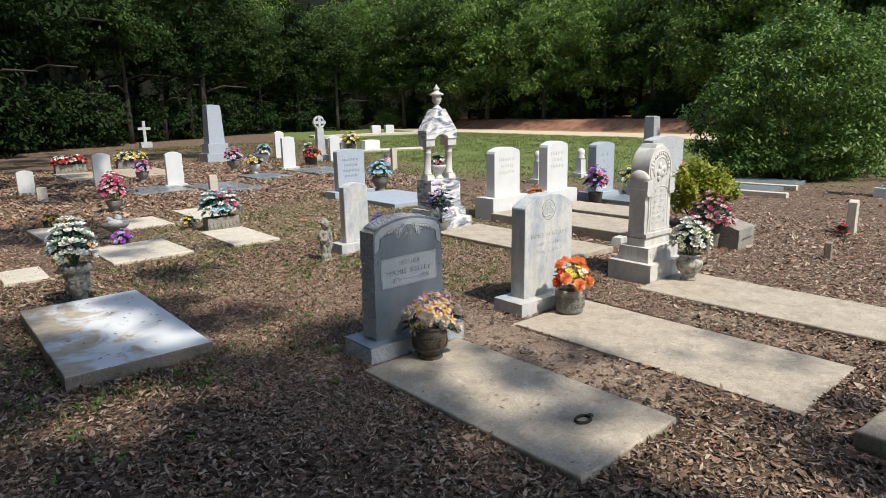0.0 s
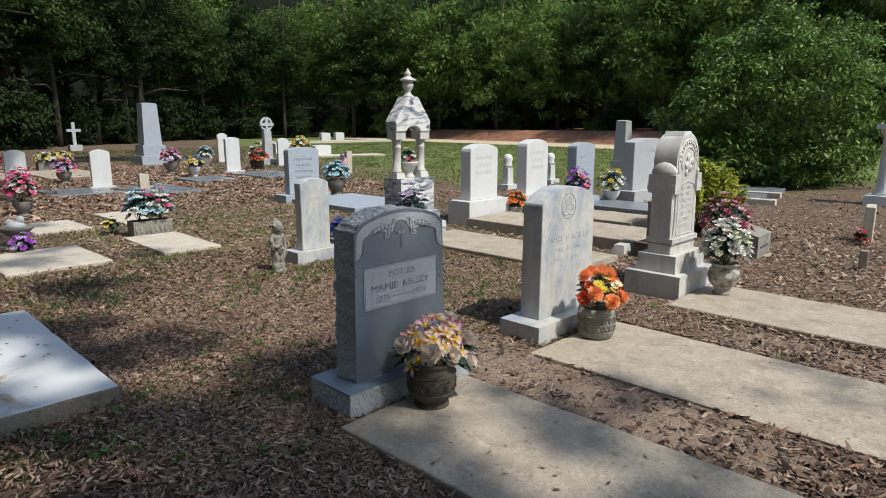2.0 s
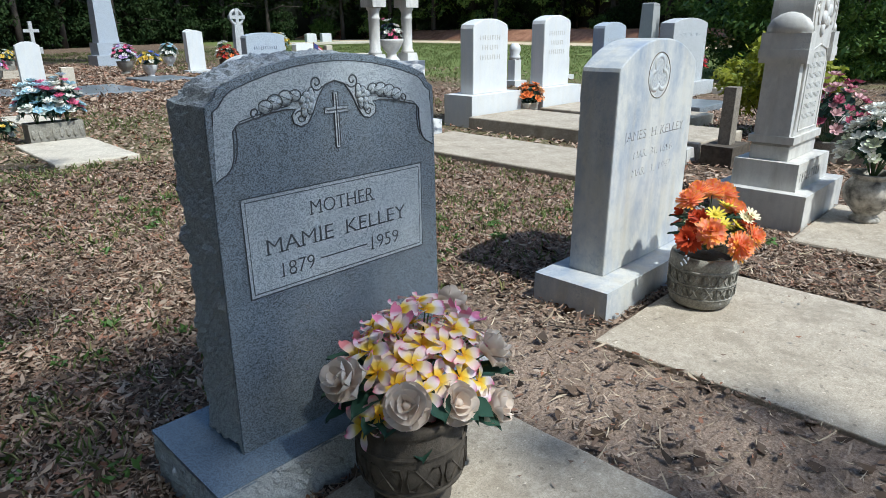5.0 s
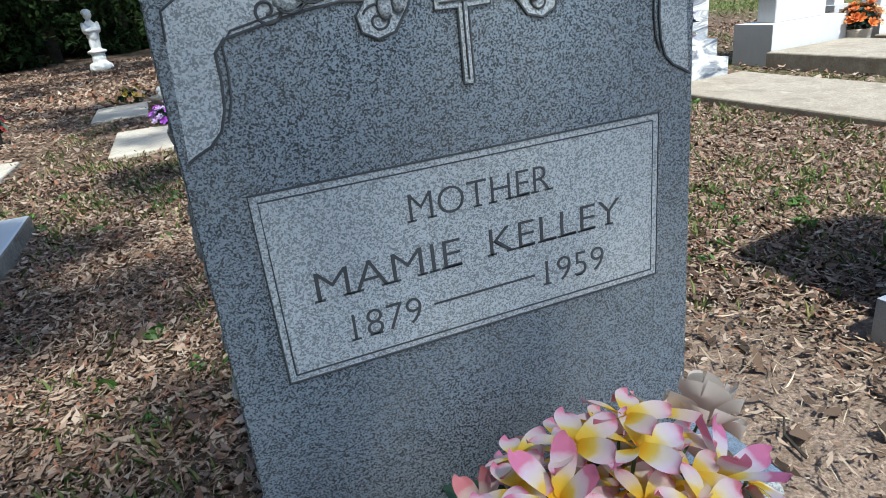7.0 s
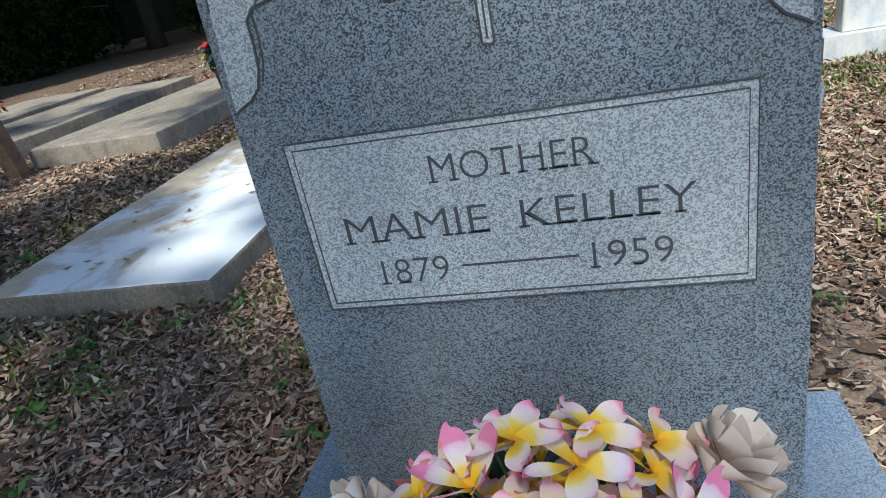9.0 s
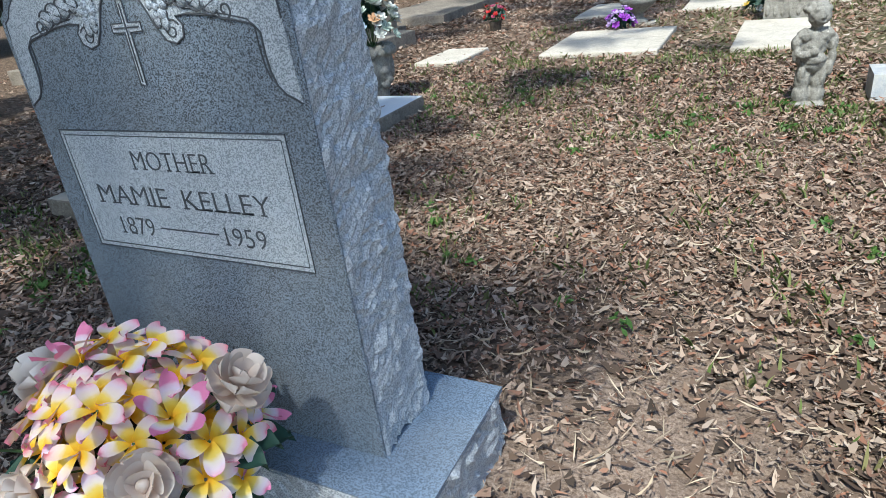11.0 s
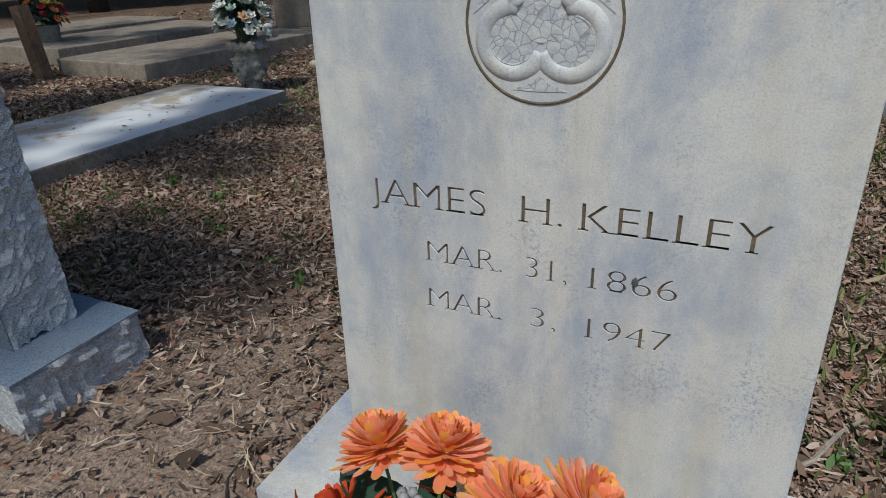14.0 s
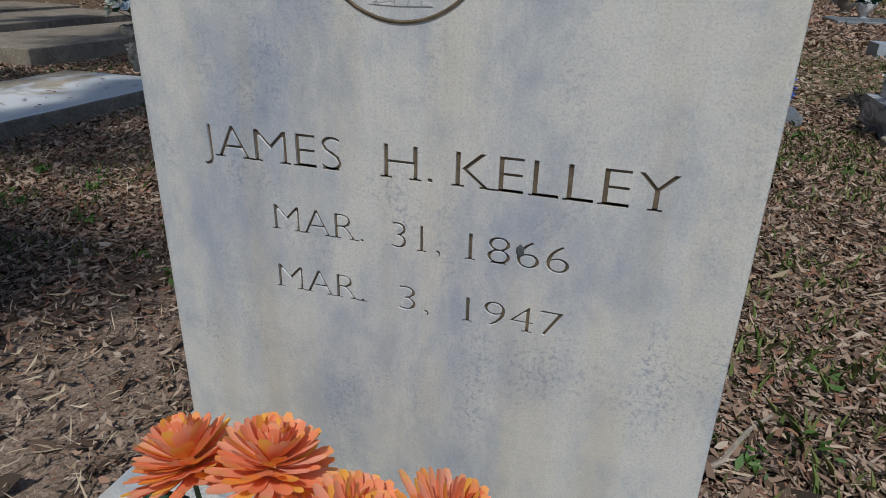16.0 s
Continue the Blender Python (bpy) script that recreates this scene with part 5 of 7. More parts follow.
def small_shrub(at, radius, h):
    r = np.random.default_rng(9)
    t = thing("shrub", "golden-green feathery shrub behind the tall monument", "shrub", (*at, 0))
    stems = bmesh.new()
    tips = []
    for k in range(26):
        a, lean = k * 2.4, 0.25 + 0.75 * r.random()
        tip = (radius * lean * math.cos(a), radius * lean * math.sin(a), h * (1.05 - 0.45 * lean ** 2))
        tube([(0, 0, -0.03), (tip[0] * 0.4, tip[1] * 0.4, tip[2] * 0.6), tip], 0.008, 4, stems, 0.4)
        tips += [np.array(tip) * f + np.array([0, 0, h * 0.06]) for f in (0.55, 0.75, 0.9, 1.0)]
    part("trunk", stems, M["bark"], t)
    part("foliage", quads_mesh("foliage", leaf_cloud(np.array(tips), np.full(len(tips), 0.11), 5200, 0.035, r, flat=1.2), M["shrub_leaf"]), None, t)


small_shrub((5.85, 0.95), 0.5, 0.8)

# ---- pots and flowers ----


def petal_fan(bm, n, length, width, lift, curl_up, turn=0.0, z=0.0, inner=0.1, segs=3, twist=0.0, cup=0.1):
    """n petals round the z axis, each a small cupped strip."""
    for k in range(n):
        a = turn + 2 * math.pi * k / n
        m = Matrix.Rotation(a, 3, "Z")
        rows = []
        for i in range(segs + 1):
            f = 1 - (1 - i / segs) ** 1.7
            w = width * 0.5 * math.sin(math.pi * (0.1 + 0.52 * f)) * math.sqrt(max(0.004, 1 - f ** 5))
            r = length * (inner + (1 - inner) * f)
            h = z + lift * f * length + curl_up * f * f * length
            rows.append([bm.verts.new(m @ Vector((r, s * w, h + s * s * cup * width * (0.3 + 0.7 * f) + s * twist * width))) for s in (-1, -0.5, 0, 0.5, 1)])
        for p, q in zip(rows, rows[1:]):
            for j in range(4):
                bm.faces.new((p[j], p[j + 1], q[j + 1], q[j]))
    return bm


def banded(name, *stops, rough=0.6, glow=0.2):
    """Petals whose colour changes from the heart outwards (radius in metres)."""
    n = Nodes(name, rough, spec=0.25)
    ln = n.tree.nodes.new("ShaderNodeVectorMath")
    ln.operation = "LENGTH"
    n.link(n.co, ln.inputs[0])
    far = stops[-1][0]
    c = n.ramp(n.math("ADD", n.math("DIVIDE", ln.outputs["Value"], far), n.math("MULTIPLY", n.math("SUBTRACT", n.noise(60, 2), 0.5), 0.25)), *[(p / far, col) for p, col in stops])
    c = n.mix(n.math("MULTIPLY", n.random(), 0.3), c, stops[0][1])
    t = n.tree.nodes.new("ShaderNodeBsdfTranslucent")
    m = n.tree.nodes.new("ShaderNodeMixShader")
    m.inputs["Fac"].default_value = glow
    n.link(c, t.inputs["Color"])
    n.link(n.bsdf.outputs["BSDF"], m.inputs[1])
    n.link(t.outputs["BSDF"], m.inputs[2])
    n.link(m.outputs["Shader"], n.tree.nodes["Material Output"].inputs["Surface"])
    return n.done(c)


def coral_petals():
    """Cloth petals, each of its own coral, pink or amber, with yellow tips."""
    n = Nodes("coral_orange_petal", 0.65, spec=0.2)
    c = n.ramp(n.island(), (0.0, (0.90, 0.27, 0.12)), (0.3, (0.92, 0.38, 0.20)), (0.5, (0.92, 0.48, 0.34)), (0.7, (0.92, 0.40, 0.17)), (0.85, (0.92, 0.44, 0.09)), (1.0, (0.94, 0.60, 0.12)))
    ln = n.tree.nodes.new("ShaderNodeVectorMath")
    ln.operation = "LENGTH"
    n.link(n.co, ln.inputs[0])
    tip = n.ramp(n.math("ADD", n.math("DIVIDE", ln.outputs["Value"], 0.06), n.math("MULTIPLY", n.math("SUBTRACT", n.noise(45, 2), 0.5), 0.9)), (0.8, (0, 0, 0)), (1.1 - 0.1, (0.5,) * 3))
    c = n.mix(tip, c, (0.90, 0.50, 0.07))
    t = n.tree.nodes.new("ShaderNodeBsdfTranslucent")
    m = n.tree.nodes.new("ShaderNodeMixShader")
    m.inputs["Fac"].default_value = 0.3
    n.link(c, t.inputs["Color"])
    n.link(n.bsdf.outputs["BSDF"], m.inputs[1])
    n.link(t.outputs["BSDF"], m.inputs[2])
    n.link(m.outputs["Shader"], n.tree.nodes["Material Output"].inputs["Surface"])
    return n.done(c)


PLUM = banded("plumeria_petal", (0.0, (0.80, 0.36, 0.01)), (0.012, (0.84, 0.54, 0.03)), (0.022, (0.84, 0.64, 0.12)), (0.030, (0.82, 0.74, 0.62)), (0.040, (0.78, 0.66, 0.74)), (0.046, (0.76, 0.50, 0.62)), (0.05, (0.72, 0.22, 0.40)))
ROSE = banded("beige_rose_petal", (0.0, (0.60, 0.43, 0.32)), (0.02, (0.72, 0.60, 0.50)), (0.05, (0.77, 0.69, 0.61)))
ZIN = coral_petals()
RUST = banded("rust_petal", (0.0, (0.35, 0.03, 0.015)), (0.05, (0.66, 0.10, 0.03)))
DAISY = banded("white_daisy_petal", (0.0, (0.7, 0.5, 0.05)), (0.008, (0.7, 0.66, 0.5)), (0.03, (0.78, 0.77, 0.68)))
YEL = banded("yellow_petal", (0.0, (0.6, 0.45, 0.02)), (0.03, (0.75, 0.66, 0.1)))


def plumeria_mesh(open_=1.0):
    bm = petal_fan(bmesh.new(), 5, 0.05, 0.029, 0.3 + 1.1 * (1 - open_), -0.22, 0, 0, 0.05, 8, 0.16, 0.16)
    return mesh_of("plumeria", bm, PLUM, smooth=True)


def rose_mesh():
    bm = bmesh.new()
    for n, length, width, lift, up, z in ((3, 0.015, 0.036, 2.0, -0.2, 0.008), (3, 0.025, 0.05, 1.5, -0.25, 0.003), (4, 0.036, 0.062, 0.9, -0.25, -0.003), (5, 0.046, 0.068, 0.42, -0.4, -0.009)):
        petal_fan(bm, n, length, width, lift, up, length * 70, z, 0.12, 8, 0.04, 0.3)
    blob(bm, (0, 0, 0.014), (0.010, 0.010, 0.018), 2, 0.2)
    return mesh_of("rose", bm, ROSE, smooth=True)


def zinnia_mesh(mat, name="zinnia", r=0.055, layers=7):
    """A full double blossom of spoon-shaped petals in rising rings."""
    bm = bmesh.new()
    rr = random.Random(4)
    for k in range(layers):
        f = k / max(1, layers - 1)
        n = round(25 - 10 * f)
        for j in range(n):
            m = Matrix.Rotation(2 * math.pi * (j + 0.3 * rr.random()) / n + k * 0.4, 3, "Z")
            length = r * (1.02 - 0.42 * f) * (0.86 + 0.26 * rr.random())
            width = r * 0.225 * (1 - 0.2 * f) * (0.85 + 0.3 * rr.random())
            pitch = -0.22 + 1.35 * f + 0.2 * (rr.random() - 0.5)
            rows = []
            for u, w in ((0.08, 0.3), (0.38, 0.72), (0.66, 1.0), (0.88, 0.92), (1.0, 0.42)):
                a = pitch + 0.2 * u
                rows.append([bm.verts.new(m @ Vector((length * u * math.cos(a), t * w * width / 2, r * 0.34 * f + length * u * math.sin(a) * 0.9 + abs(t) * 0.14 * width * w))) for t in (-1, 0, 1)])
            for p, q in zip(rows, rows[1:]):
                for i in range(2):
                    bm.faces.new((p[i], p[i + 1], q[i + 1], q[i]))
    return mesh_of(name, bm, mat, smooth=True)


def daisy_mesh(mat, name="daisy", r=0.03):
    bm = petal_fan(bmesh.new(), 11, r, 0.011, 0.15, 0.1)
    blob(bm, (0, 0, 0.002), (r * 0.28, r * 0.28, 0.006), 1, 0.0, 1)
    return mesh_of(name, bm, mat, smooth=True)


def cloth_leaf_mesh(length=0.085, width=0.045):
    bm = bmesh.new()
    rows = []
    for i in range(6):
        f = i / 5
        w = width * 0.62 * math.sin(math.pi * min(1, 0.05 + f * 0.95)) ** 0.7
        rows.append([bm.verts.new((length * f, s * w, 0.012 * abs(s) - 0.45 * length * f * f + 0.004 * math.sin(9 * f + 2 * s))) for s in (-1, 0, 1)])
    for p, q in zip(rows, rows[1:]):
        for j in range(2):
            bm.faces.new((p[j], p[j + 1], q[j + 1], q[j]))
    return mesh_of("leaf", bm, M["leaf_cloth"], smooth=True)


SHAPES = {"plumeria": plumeria_mesh(), "plumeria_bud": plumeria_mesh(0.35), "rose": rose_mesh(), "zinnia": zinnia_mesh(ZIN), "rust_flower": zinnia_mesh(RUST, "rust_flower", 0.05, 3), "daisy": daisy_mesh(DAISY), "yellow_flower": daisy_mesh(YEL, "yellow_flower", 0.034), "leaf": cloth_leaf_mesh()}


def aim(place, way, spin, scale=1.0):
    q = Vector(way).to_track_quat("Z", "Y")
    return Matrix.LocRotScale(place, q, (scale,) * 3) @ Matrix.Rotation(spin, 4, "Z")


def set_flower(parent, kind, centre, place, spin, scale=1.0, up=0.35):
    ob = part(kind, SHAPES[kind], None, parent)
    way = Vector(place) - Vector(centre)
    way.z += up * way.length
    ob.matrix_basis = aim(place, way.normalized(), spin, scale)
    return ob


def stems_to(points, root, parent, r=0.0022):
    for p in points:
        part("stem", tube([root, ((p[0] + root[0]) / 2, (p[1] + root[1]) / 2, root[2] + (p[2] - root[2]) * 0.65), p], r, 4), M["stem"], parent)


def carved_pot(name, label, at, profile, mat, bands=(), sides=32, knots=None, more_knots=None):
    s = thing(name, label, "flower pot", (*at, 0))
    part("body", lathe(profile, sides), mat, s, smooth=True)
    if bands:
        bm = bmesh.new()
        for r, z, k in bands:
            tube([(r * math.cos(a), r * math.sin(a), z) for a in np.linspace(0, 2 * math.pi, 41)], k, 6, bm)
        part("rim_band", bm, mat, s)
    for r, z0, z1, n in (k for k in (knots, more_knots) if k):
        bm = bmesh.new()
        for i in range(n):
            a0 = 2 * math.pi * i / n
            for ph in (0, math.pi):
                pts = []
                for t in np.linspace(0, 2 * math.pi, 13):
                    a = a0 + (math.pi / n) * 0.9 * math.sin(t + ph)
                    pts.append((r * math.cos(a), r * math.sin(a), (z0 + z1) / 2 + (z1 - z0) / 2 * math.sin(2 * t) * 0.9))
                tube(pts, 0.0028, 4, bm)
        part("knot_relief", bm, mat, s, "raised interlaced knot pattern")
    return s


def soil_disc(parent, r, z):
    part("soil", lathe([(r, z - 0.01), (r * 0.6, z), (0.01, z + 0.004)], 14), M["bark"], parent)


# the pot and bouquet before the grey granite headstone
pot = carved_pot("flower_pot", "dark brown weathered cast stone urn with carved panels", (-0.045, -0.262), [(0.078, 0.02), (0.088, 0.028), (0.088, 0.045), (0.066, 0.056), (0.074, 0.066), (0.1, 0.09), (0.116, 0.125), (0.122, 0.165), (0.119, 0.205), (0.11, 0.238), (0.108, 0.246), (0.116, 0.252), (0.116, 0.268), (0.098, 0.268), (0.094, 0.235)], M["cast_brown"], ((0.119, 0.205, 0.005), (0.112, 0.113, 0.005)), knots=(0.121, 0.125, 0.19, 9))
soil_disc(pot, 0.095, 0.24)
bouquet = thing("bouquet", "bouquet of cloth plumerias, beige roses and dark leaves in an urn", "bouquet", (0.025, -0.215, 0.215))
r = np.random.default_rng(21)
heart = (0, 0, 0.03)
roses = ((-0.16, -0.14, 0.125), (-0.04, -0.15, 0.08), (0.13, -0.095, 0.11), (0.165, 0.06, 0.165), (-0.2, 0.0, 0.14), (0.075, -0.15, 0.02))
spots = []
for k in range(60):
    a, f = k * 2.39996, math.sqrt((k + 0.5) / 60)
    ph = f * 1.42
    spots.append((0.19 * math.sin(ph) * math.cos(a), 0.14 * math.sin(ph) * math.sin(a), 0.025 + 0.195 * math.cos(ph) + 0.012 * r.normal()))
for k, p in enumerate(spots):
    if min((Vector(p) - Vector(q)).length for q in roses) < 0.058:
        continue
    set_flower(bouquet, "plumeria_bud" if k % 9 == 4 else "plumeria", heart, p, r.random() * 6, 0.84 + 0.2 * r.random(), 0.25)
for k in range(30):
    a, f = k * 2.39996 + 0.7, math.sqrt((k + 0.5) / 30)
    ph = f * 1.4
    set_flower(bouquet, "plumeria", heart, (0.145 * math.sin(ph) * math.cos(a), 0.1 * math.sin(ph) * math.sin(a), 0.02 + 0.145 * math.cos(ph)), r.random() * 6, 0.9, 0.25)
for k, p in enumerate(roses):
    set_flower(bouquet, "rose", heart, p, k * 1.3, 1.02, 0.4)
for k in range(26):
    a = k * 2.4
    p = (0.13 * math.cos(a), 0.115 * math.sin(a), 0.11 * ((k * 7) % 10) / 10)
    ob = part("leaf", SHAPES["leaf"], None, bouquet)
    ob.matrix_basis = Matrix.Translation(p) @ Matrix.Rotation(a, 4, "Z") @ Matrix.Rotation(-0.5 + 0.5 * r.random(), 4, "Y") @ Matrix.Scale(1.05, 4)
stems_to(spots[::2] + list(roses), (0.0, 0.0, -0.01), bouquet)

# the pot and bouquet before the white marble headstone
pot = carved_pot("flower_pot", "grey cast stone flower pot with a knot pattern", (1.475, -0.262), [(0.1, 0.018), (0.11, 0.026), (0.119, 0.06), (0.122, 0.11), (0.121, 0.165), (0.123, 0.172), (0.124, 0.195), (0.12, 0.215), (0.105, 0.215), (0.1, 0.195)], M["cast"], ((0.123, 0.168, 0.004), (0.119, 0.062, 0.003), (0.123, 0.115, 0.0025)), knots=(0.1225, 0.068, 0.112, 15), more_knots=(0.1225, 0.119, 0.163, 15))
soil_disc(pot, 0.098, 0.205)
bouquet = thing("bouquet", "bouquet of orange zinnias with white and yellow daisies in a pot", "bouquet", (1.475, -0.262, 0.234))
heart = (0, 0, 0.02)
big = ((-0.07, 0.05, 0.185), (0.005, 0.055, 0.20), (0.15, 0.06, 0.18), (0.085, 0.035, 0.18), (-0.13, -0.06, 0.10), (0.12, -0.04, 0.12), (-0.06, -0.14, 0.05), (0.06, -0.135, 0.055), (0.16, 0.02, 0.17))
for k, p in enumerate(big):
    set_flower(bouquet, "zinnia", heart, p, k * 0.9, 0.98 if k < 4 else 1.02, 0.15)
rust = ((-0.09, 0.0, 0.12), (-0.16, 0.0, 0.07), (0.09, -0.09, 0.09), (0.0, 0.1, 0.1))
for k, p in enumerate(rust):
    set_flower(bouquet, "rust_flower", heart, p, k, 1.05, 0.1)
small = [(0.11 * math.cos(k * 2.4) * (0.4 + 0.6 * (k % 3) / 2), -0.04 + 0.11 * math.sin(k * 2.4) * (0.5 + 0.5 * (k % 2)), 0.11 + 0.05 * math.cos(k * 1.7)) for k in range(16)]
for k, p in enumerate(small):
    set_flower(bouquet, "daisy" if k % 2 else "yellow_flower", heart, p, k, 1.1, 0.3)
for k in range(20):
    a = k * 2.4
    ob = part("leaf", SHAPES["leaf"], None, bouquet)
    ob.matrix_basis = Matrix.Translation((0.07 * math.cos(a), 0.07 * math.sin(a), 0.03 + 0.1 * ((k * 3) % 7) / 7)) @ Matrix.Rotation(a, 4, "Z") @ Matrix.Rotation(-0.6, 4, "Y") @ Matrix.Scale(0.85, 4)
berries = bmesh.new()
for k in range(12):
    blob(berries, (-0.03 + 0.013 * math.cos(k * 2), 0.03 + 0.012 * math.sin(k * 3), 0.145 + 0.01 * math.cos(k)), (0.007, 0.007, 0.007), k, 0, 1)
for k in range(8):
    blob(berries, (-0.2 - 0.006 * k, -0.02 + 0.008 * math.cos(k * 2), 0.02 - 0.003 * k), (0.005, 0.005, 0.005), k, 0, 1)
part("berries", berries, plain("grey_green_berries", (0.3, 0.32, 0.34), 0.6), bouquet, "grey-white artificial berries", smooth=True)["kind"] = "stuff"
stems_to(list(big) + list(rust), (0, 0, -0.01), bouquet)


def far_bouquet(name, label, at, base_z, rx, rz, n, colours, seed, leafiness=0.5, size=0.035, tall=1.0):
    """A mixed bouquet seen from some way off: many small blossoms over leaves."""
    r = np.random.default_rng(seed)
    s = thing(name, label, "bouquet", (*at, base_z), 0, "bouquets")
    kinds = []
    for cname, c in colours:
        mat = bpy.data.materials.get(cname) or leafy(cname, tuple(0.7 * v for v in c), c, tuple(min(0.9, 1.2 * v + 0.05) for v in c), rough=0.7, glow=0.15)
        own = petal_fan(bmesh.new(), 6, size, size * 0.7, 0.35, 0.1, 0.2)
        petal_fan(own, 4, size * 0.55, size * 0.5, 0.9, 0.1, 0.4)
        kinds.append(mesh_of("blossom", own, mat))
    tips = []
    for k in range(n):
        a, f = k * 2.39996 + r.random() * 0.5, math.sqrt((k + 0.5) / n)
        ph = f * 1.6
        p = Vector((rx * math.sin(ph) * math.cos(a), rx * math.sin(ph) * math.sin(a), rz * (0.3 + 0.68 * math.cos(ph) * tall) + 0.02 * r.normal()))
        tips.append(tuple(p))
        way = (p - Vector((0, 0, rz * 0.1))).normalized() + Vector((0, 0, 0.3))
        part("blossom", kinds[int(r.integers(0, len(kinds)))], None, s).matrix_basis = aim(p, way.normalized(), r.random() * 6, 0.8 + 0.5 * r.random())
    pts = np.array([[0.6 * x, 0.6 * y, 0.25 * rz + 0.45 * z] for x, y, z in tips])
    part("foliage", quads_mesh("foliage", leaf_cloud(pts, np.full(len(pts), rx * 0.5), int(220 * leafiness) + 30, size * 1.1, r), M["leaf_cloth"]), None, s)
    for p in tips[::4]:
        part("stem", tube([(0, 0, -0.02), (p[0] * 0.4, p[1] * 0.4, p[2] * 0.6), p], 0.003, 4), M["stem"], s)
    return s


WHITE, PINK, RED, PURPLE, BLUE, YELLOW, ORANGE, LILAC, NAVY, PALEBLUE, PEACH, MAUVE = ("white_blossoms", (0.72, 0.72, 0.66)), ("pink_blossoms", (0.75, 0.16, 0.30)), ("red_blossoms", (0.55, 0.03, 0.03)), ("purple_blossoms", (0.34, 0.06, 0.5)), ("blue_blossoms", (0.08, 0.14, 0.5)), ("yellow_blossoms", (0.72, 0.52, 0.08)), ("orange_blossoms", (0.75, 0.2, 0.04)), ("lilac_blossoms", (0.5, 0.36, 0.62)), ("navy_blossoms", (0.03, 0.035, 0.08)), ("pale_blue_blossoms", (0.36, 0.58, 0.70)), ("peach_blossoms", (0.75, 0.45, 0.25)), ("dusky_red_blossoms", (0.36, 0.06, 0.12))
URN = [(0.075, 0.0), (0.08, 0.015), (0.05, 0.04), (0.07, 0.07), (0.11, 0.12), (0.125, 0.17), (0.13, 0.2), (0.135, 0.21), (0.115, 0.21), (0.1, 0.18)]
TUB = [(0.085, 0.0), (0.10, 0.02), (0.115, 0.17), (0.12, 0.19), (0.105, 0.19), (0.1, 0.16)]


def potted(at, profile, mat, label, flowers, rx, rz, n, colours, seed, k=1.0, z=0.0, size=0.035, leafiness=0.5, tall=1.0):
    s = carved_pot("flower_pot", label, at, [(a * k, b * k + z) for a, b in profile], mat)
    tagged(s, group="flower pots")
    soil_disc(s, profile[-1][0] * k, profile[-1][1] * k + z)
    far_bouquet("bouquet", flowers, at, profile[-1][1] * k + z, rx, rz, n, colours, seed, leafiness, size, tall)


potted((3.04, -0.47), [(0.075, 0.0), (0.08, 0.015), (0.055, 0.035), (0.075, 0.06), (0.115, 0.11), (0.13, 0.16), (0.125, 0.2), (0.1, 0.235), (0.095, 0.245), (0.12, 0.262), (0.122, 0.272), (0.1, 0.272), (0.088, 0.24)], M["cast_mottled"], "mottled brown and white round urn on the slab", "bouquet of white cloth lilies with pale green leaves", 0.17, 0.36, 80, (WHITE, WHITE, WHITE, ("cream_blossoms", (0.6, 0.64, 0.45))), 31, 0.95, 0.035, 0.036)
potted((4.7, 0.17), TUB, M["cast"], "grey cast stone pot beside the slant marker", "bouquet of dusky red and pink flowers with fern fronds", 0.24, 0.5, 60, (MAUVE, ("dusty_pink_blossoms", (0.48, 0.17, 0.21)), ("frosted_pink_blossoms", (0.6, 0.36, 0.37))), 32, 0.95, 0, 0.04)
potted((3.0, 3.2), URN, M["cast"], "grey urn before the canopy monument", "tall bouquet of dark navy and white flowers", 0.17, 0.56, 46, (NAVY, NAVY, LILAC, WHITE), 33, 0.85, 0, 0.04, 0.4)
potted((5.27, 3.45), TUB, M["concrete_pale"], "small pale pot between marble headstones", "orange cloth flowers in a small pot", 0.15, 0.24, 26, (ORANGE, ORANGE, PEACH), 34, 1.0, 0, 0.045)
potted((6.75, 3.35), TUB, M["cast_brown"], "dark square-looking pot by the grey headstone", "bouquet of lilac, purple and white flowers", 0.2, 0.5, 44, (LILAC, PURPLE, WHITE, PINK), 35, 1.1, 0, 0.045)
potted((7.85, 3.35), URN, M["cast_white"], "pale urn beside the family headstone", "bouquet of white and cream roses", 0.22, 0.4, 34, (WHITE, ("cream_blossoms", (0.6, 0.64, 0.45)), YELLOW), 36, 1.1, 0, 0.05)
potted((9.75, 3.5), TUB, M["cast"], "dark pot beside the family headstone", "bouquet of red flowers", 0.2, 0.42, 28, (RED, PINK), 37, 1.3, 0, 0.055)
potted((5.3, 7.95), URN, M["cast"], "grey urn beside the blue granite headstone", "bouquet of pale blue hydrangeas", 0.24, 0.4, 54, (PALEBLUE, PALEBLUE, ("sky_blossoms", (0.5, 0.66, 0.74))), 38, 1.5, 0, 0.05)
potted((0.24, 9.15), URN, M["cast"], "grey urn on a short pedestal", "tall bouquet of pink and white flowers", 0.2, 0.55, 60, (PINK, PINK, WHITE, ("hot_pink_blossoms", (0.75, 0.06, 0.25))), 39, 1.1, 0, 0.05)
potted((2.3, 14.8), URN, M["cast"], "small grey urn on the leaves", "bouquet of pink and lilac flowers", 0.22, 0.38, 34, (PINK, LILAC), 40, 1.3, 0, 0.055)
potted((5.3, 15.9), URN, M["cast"], "grey urn by the tall pillar", "bouquet of pink and white flowers", 0.26, 0.45, 34, (PINK, WHITE, LILAC), 41, 1.5, 0, 0.06)
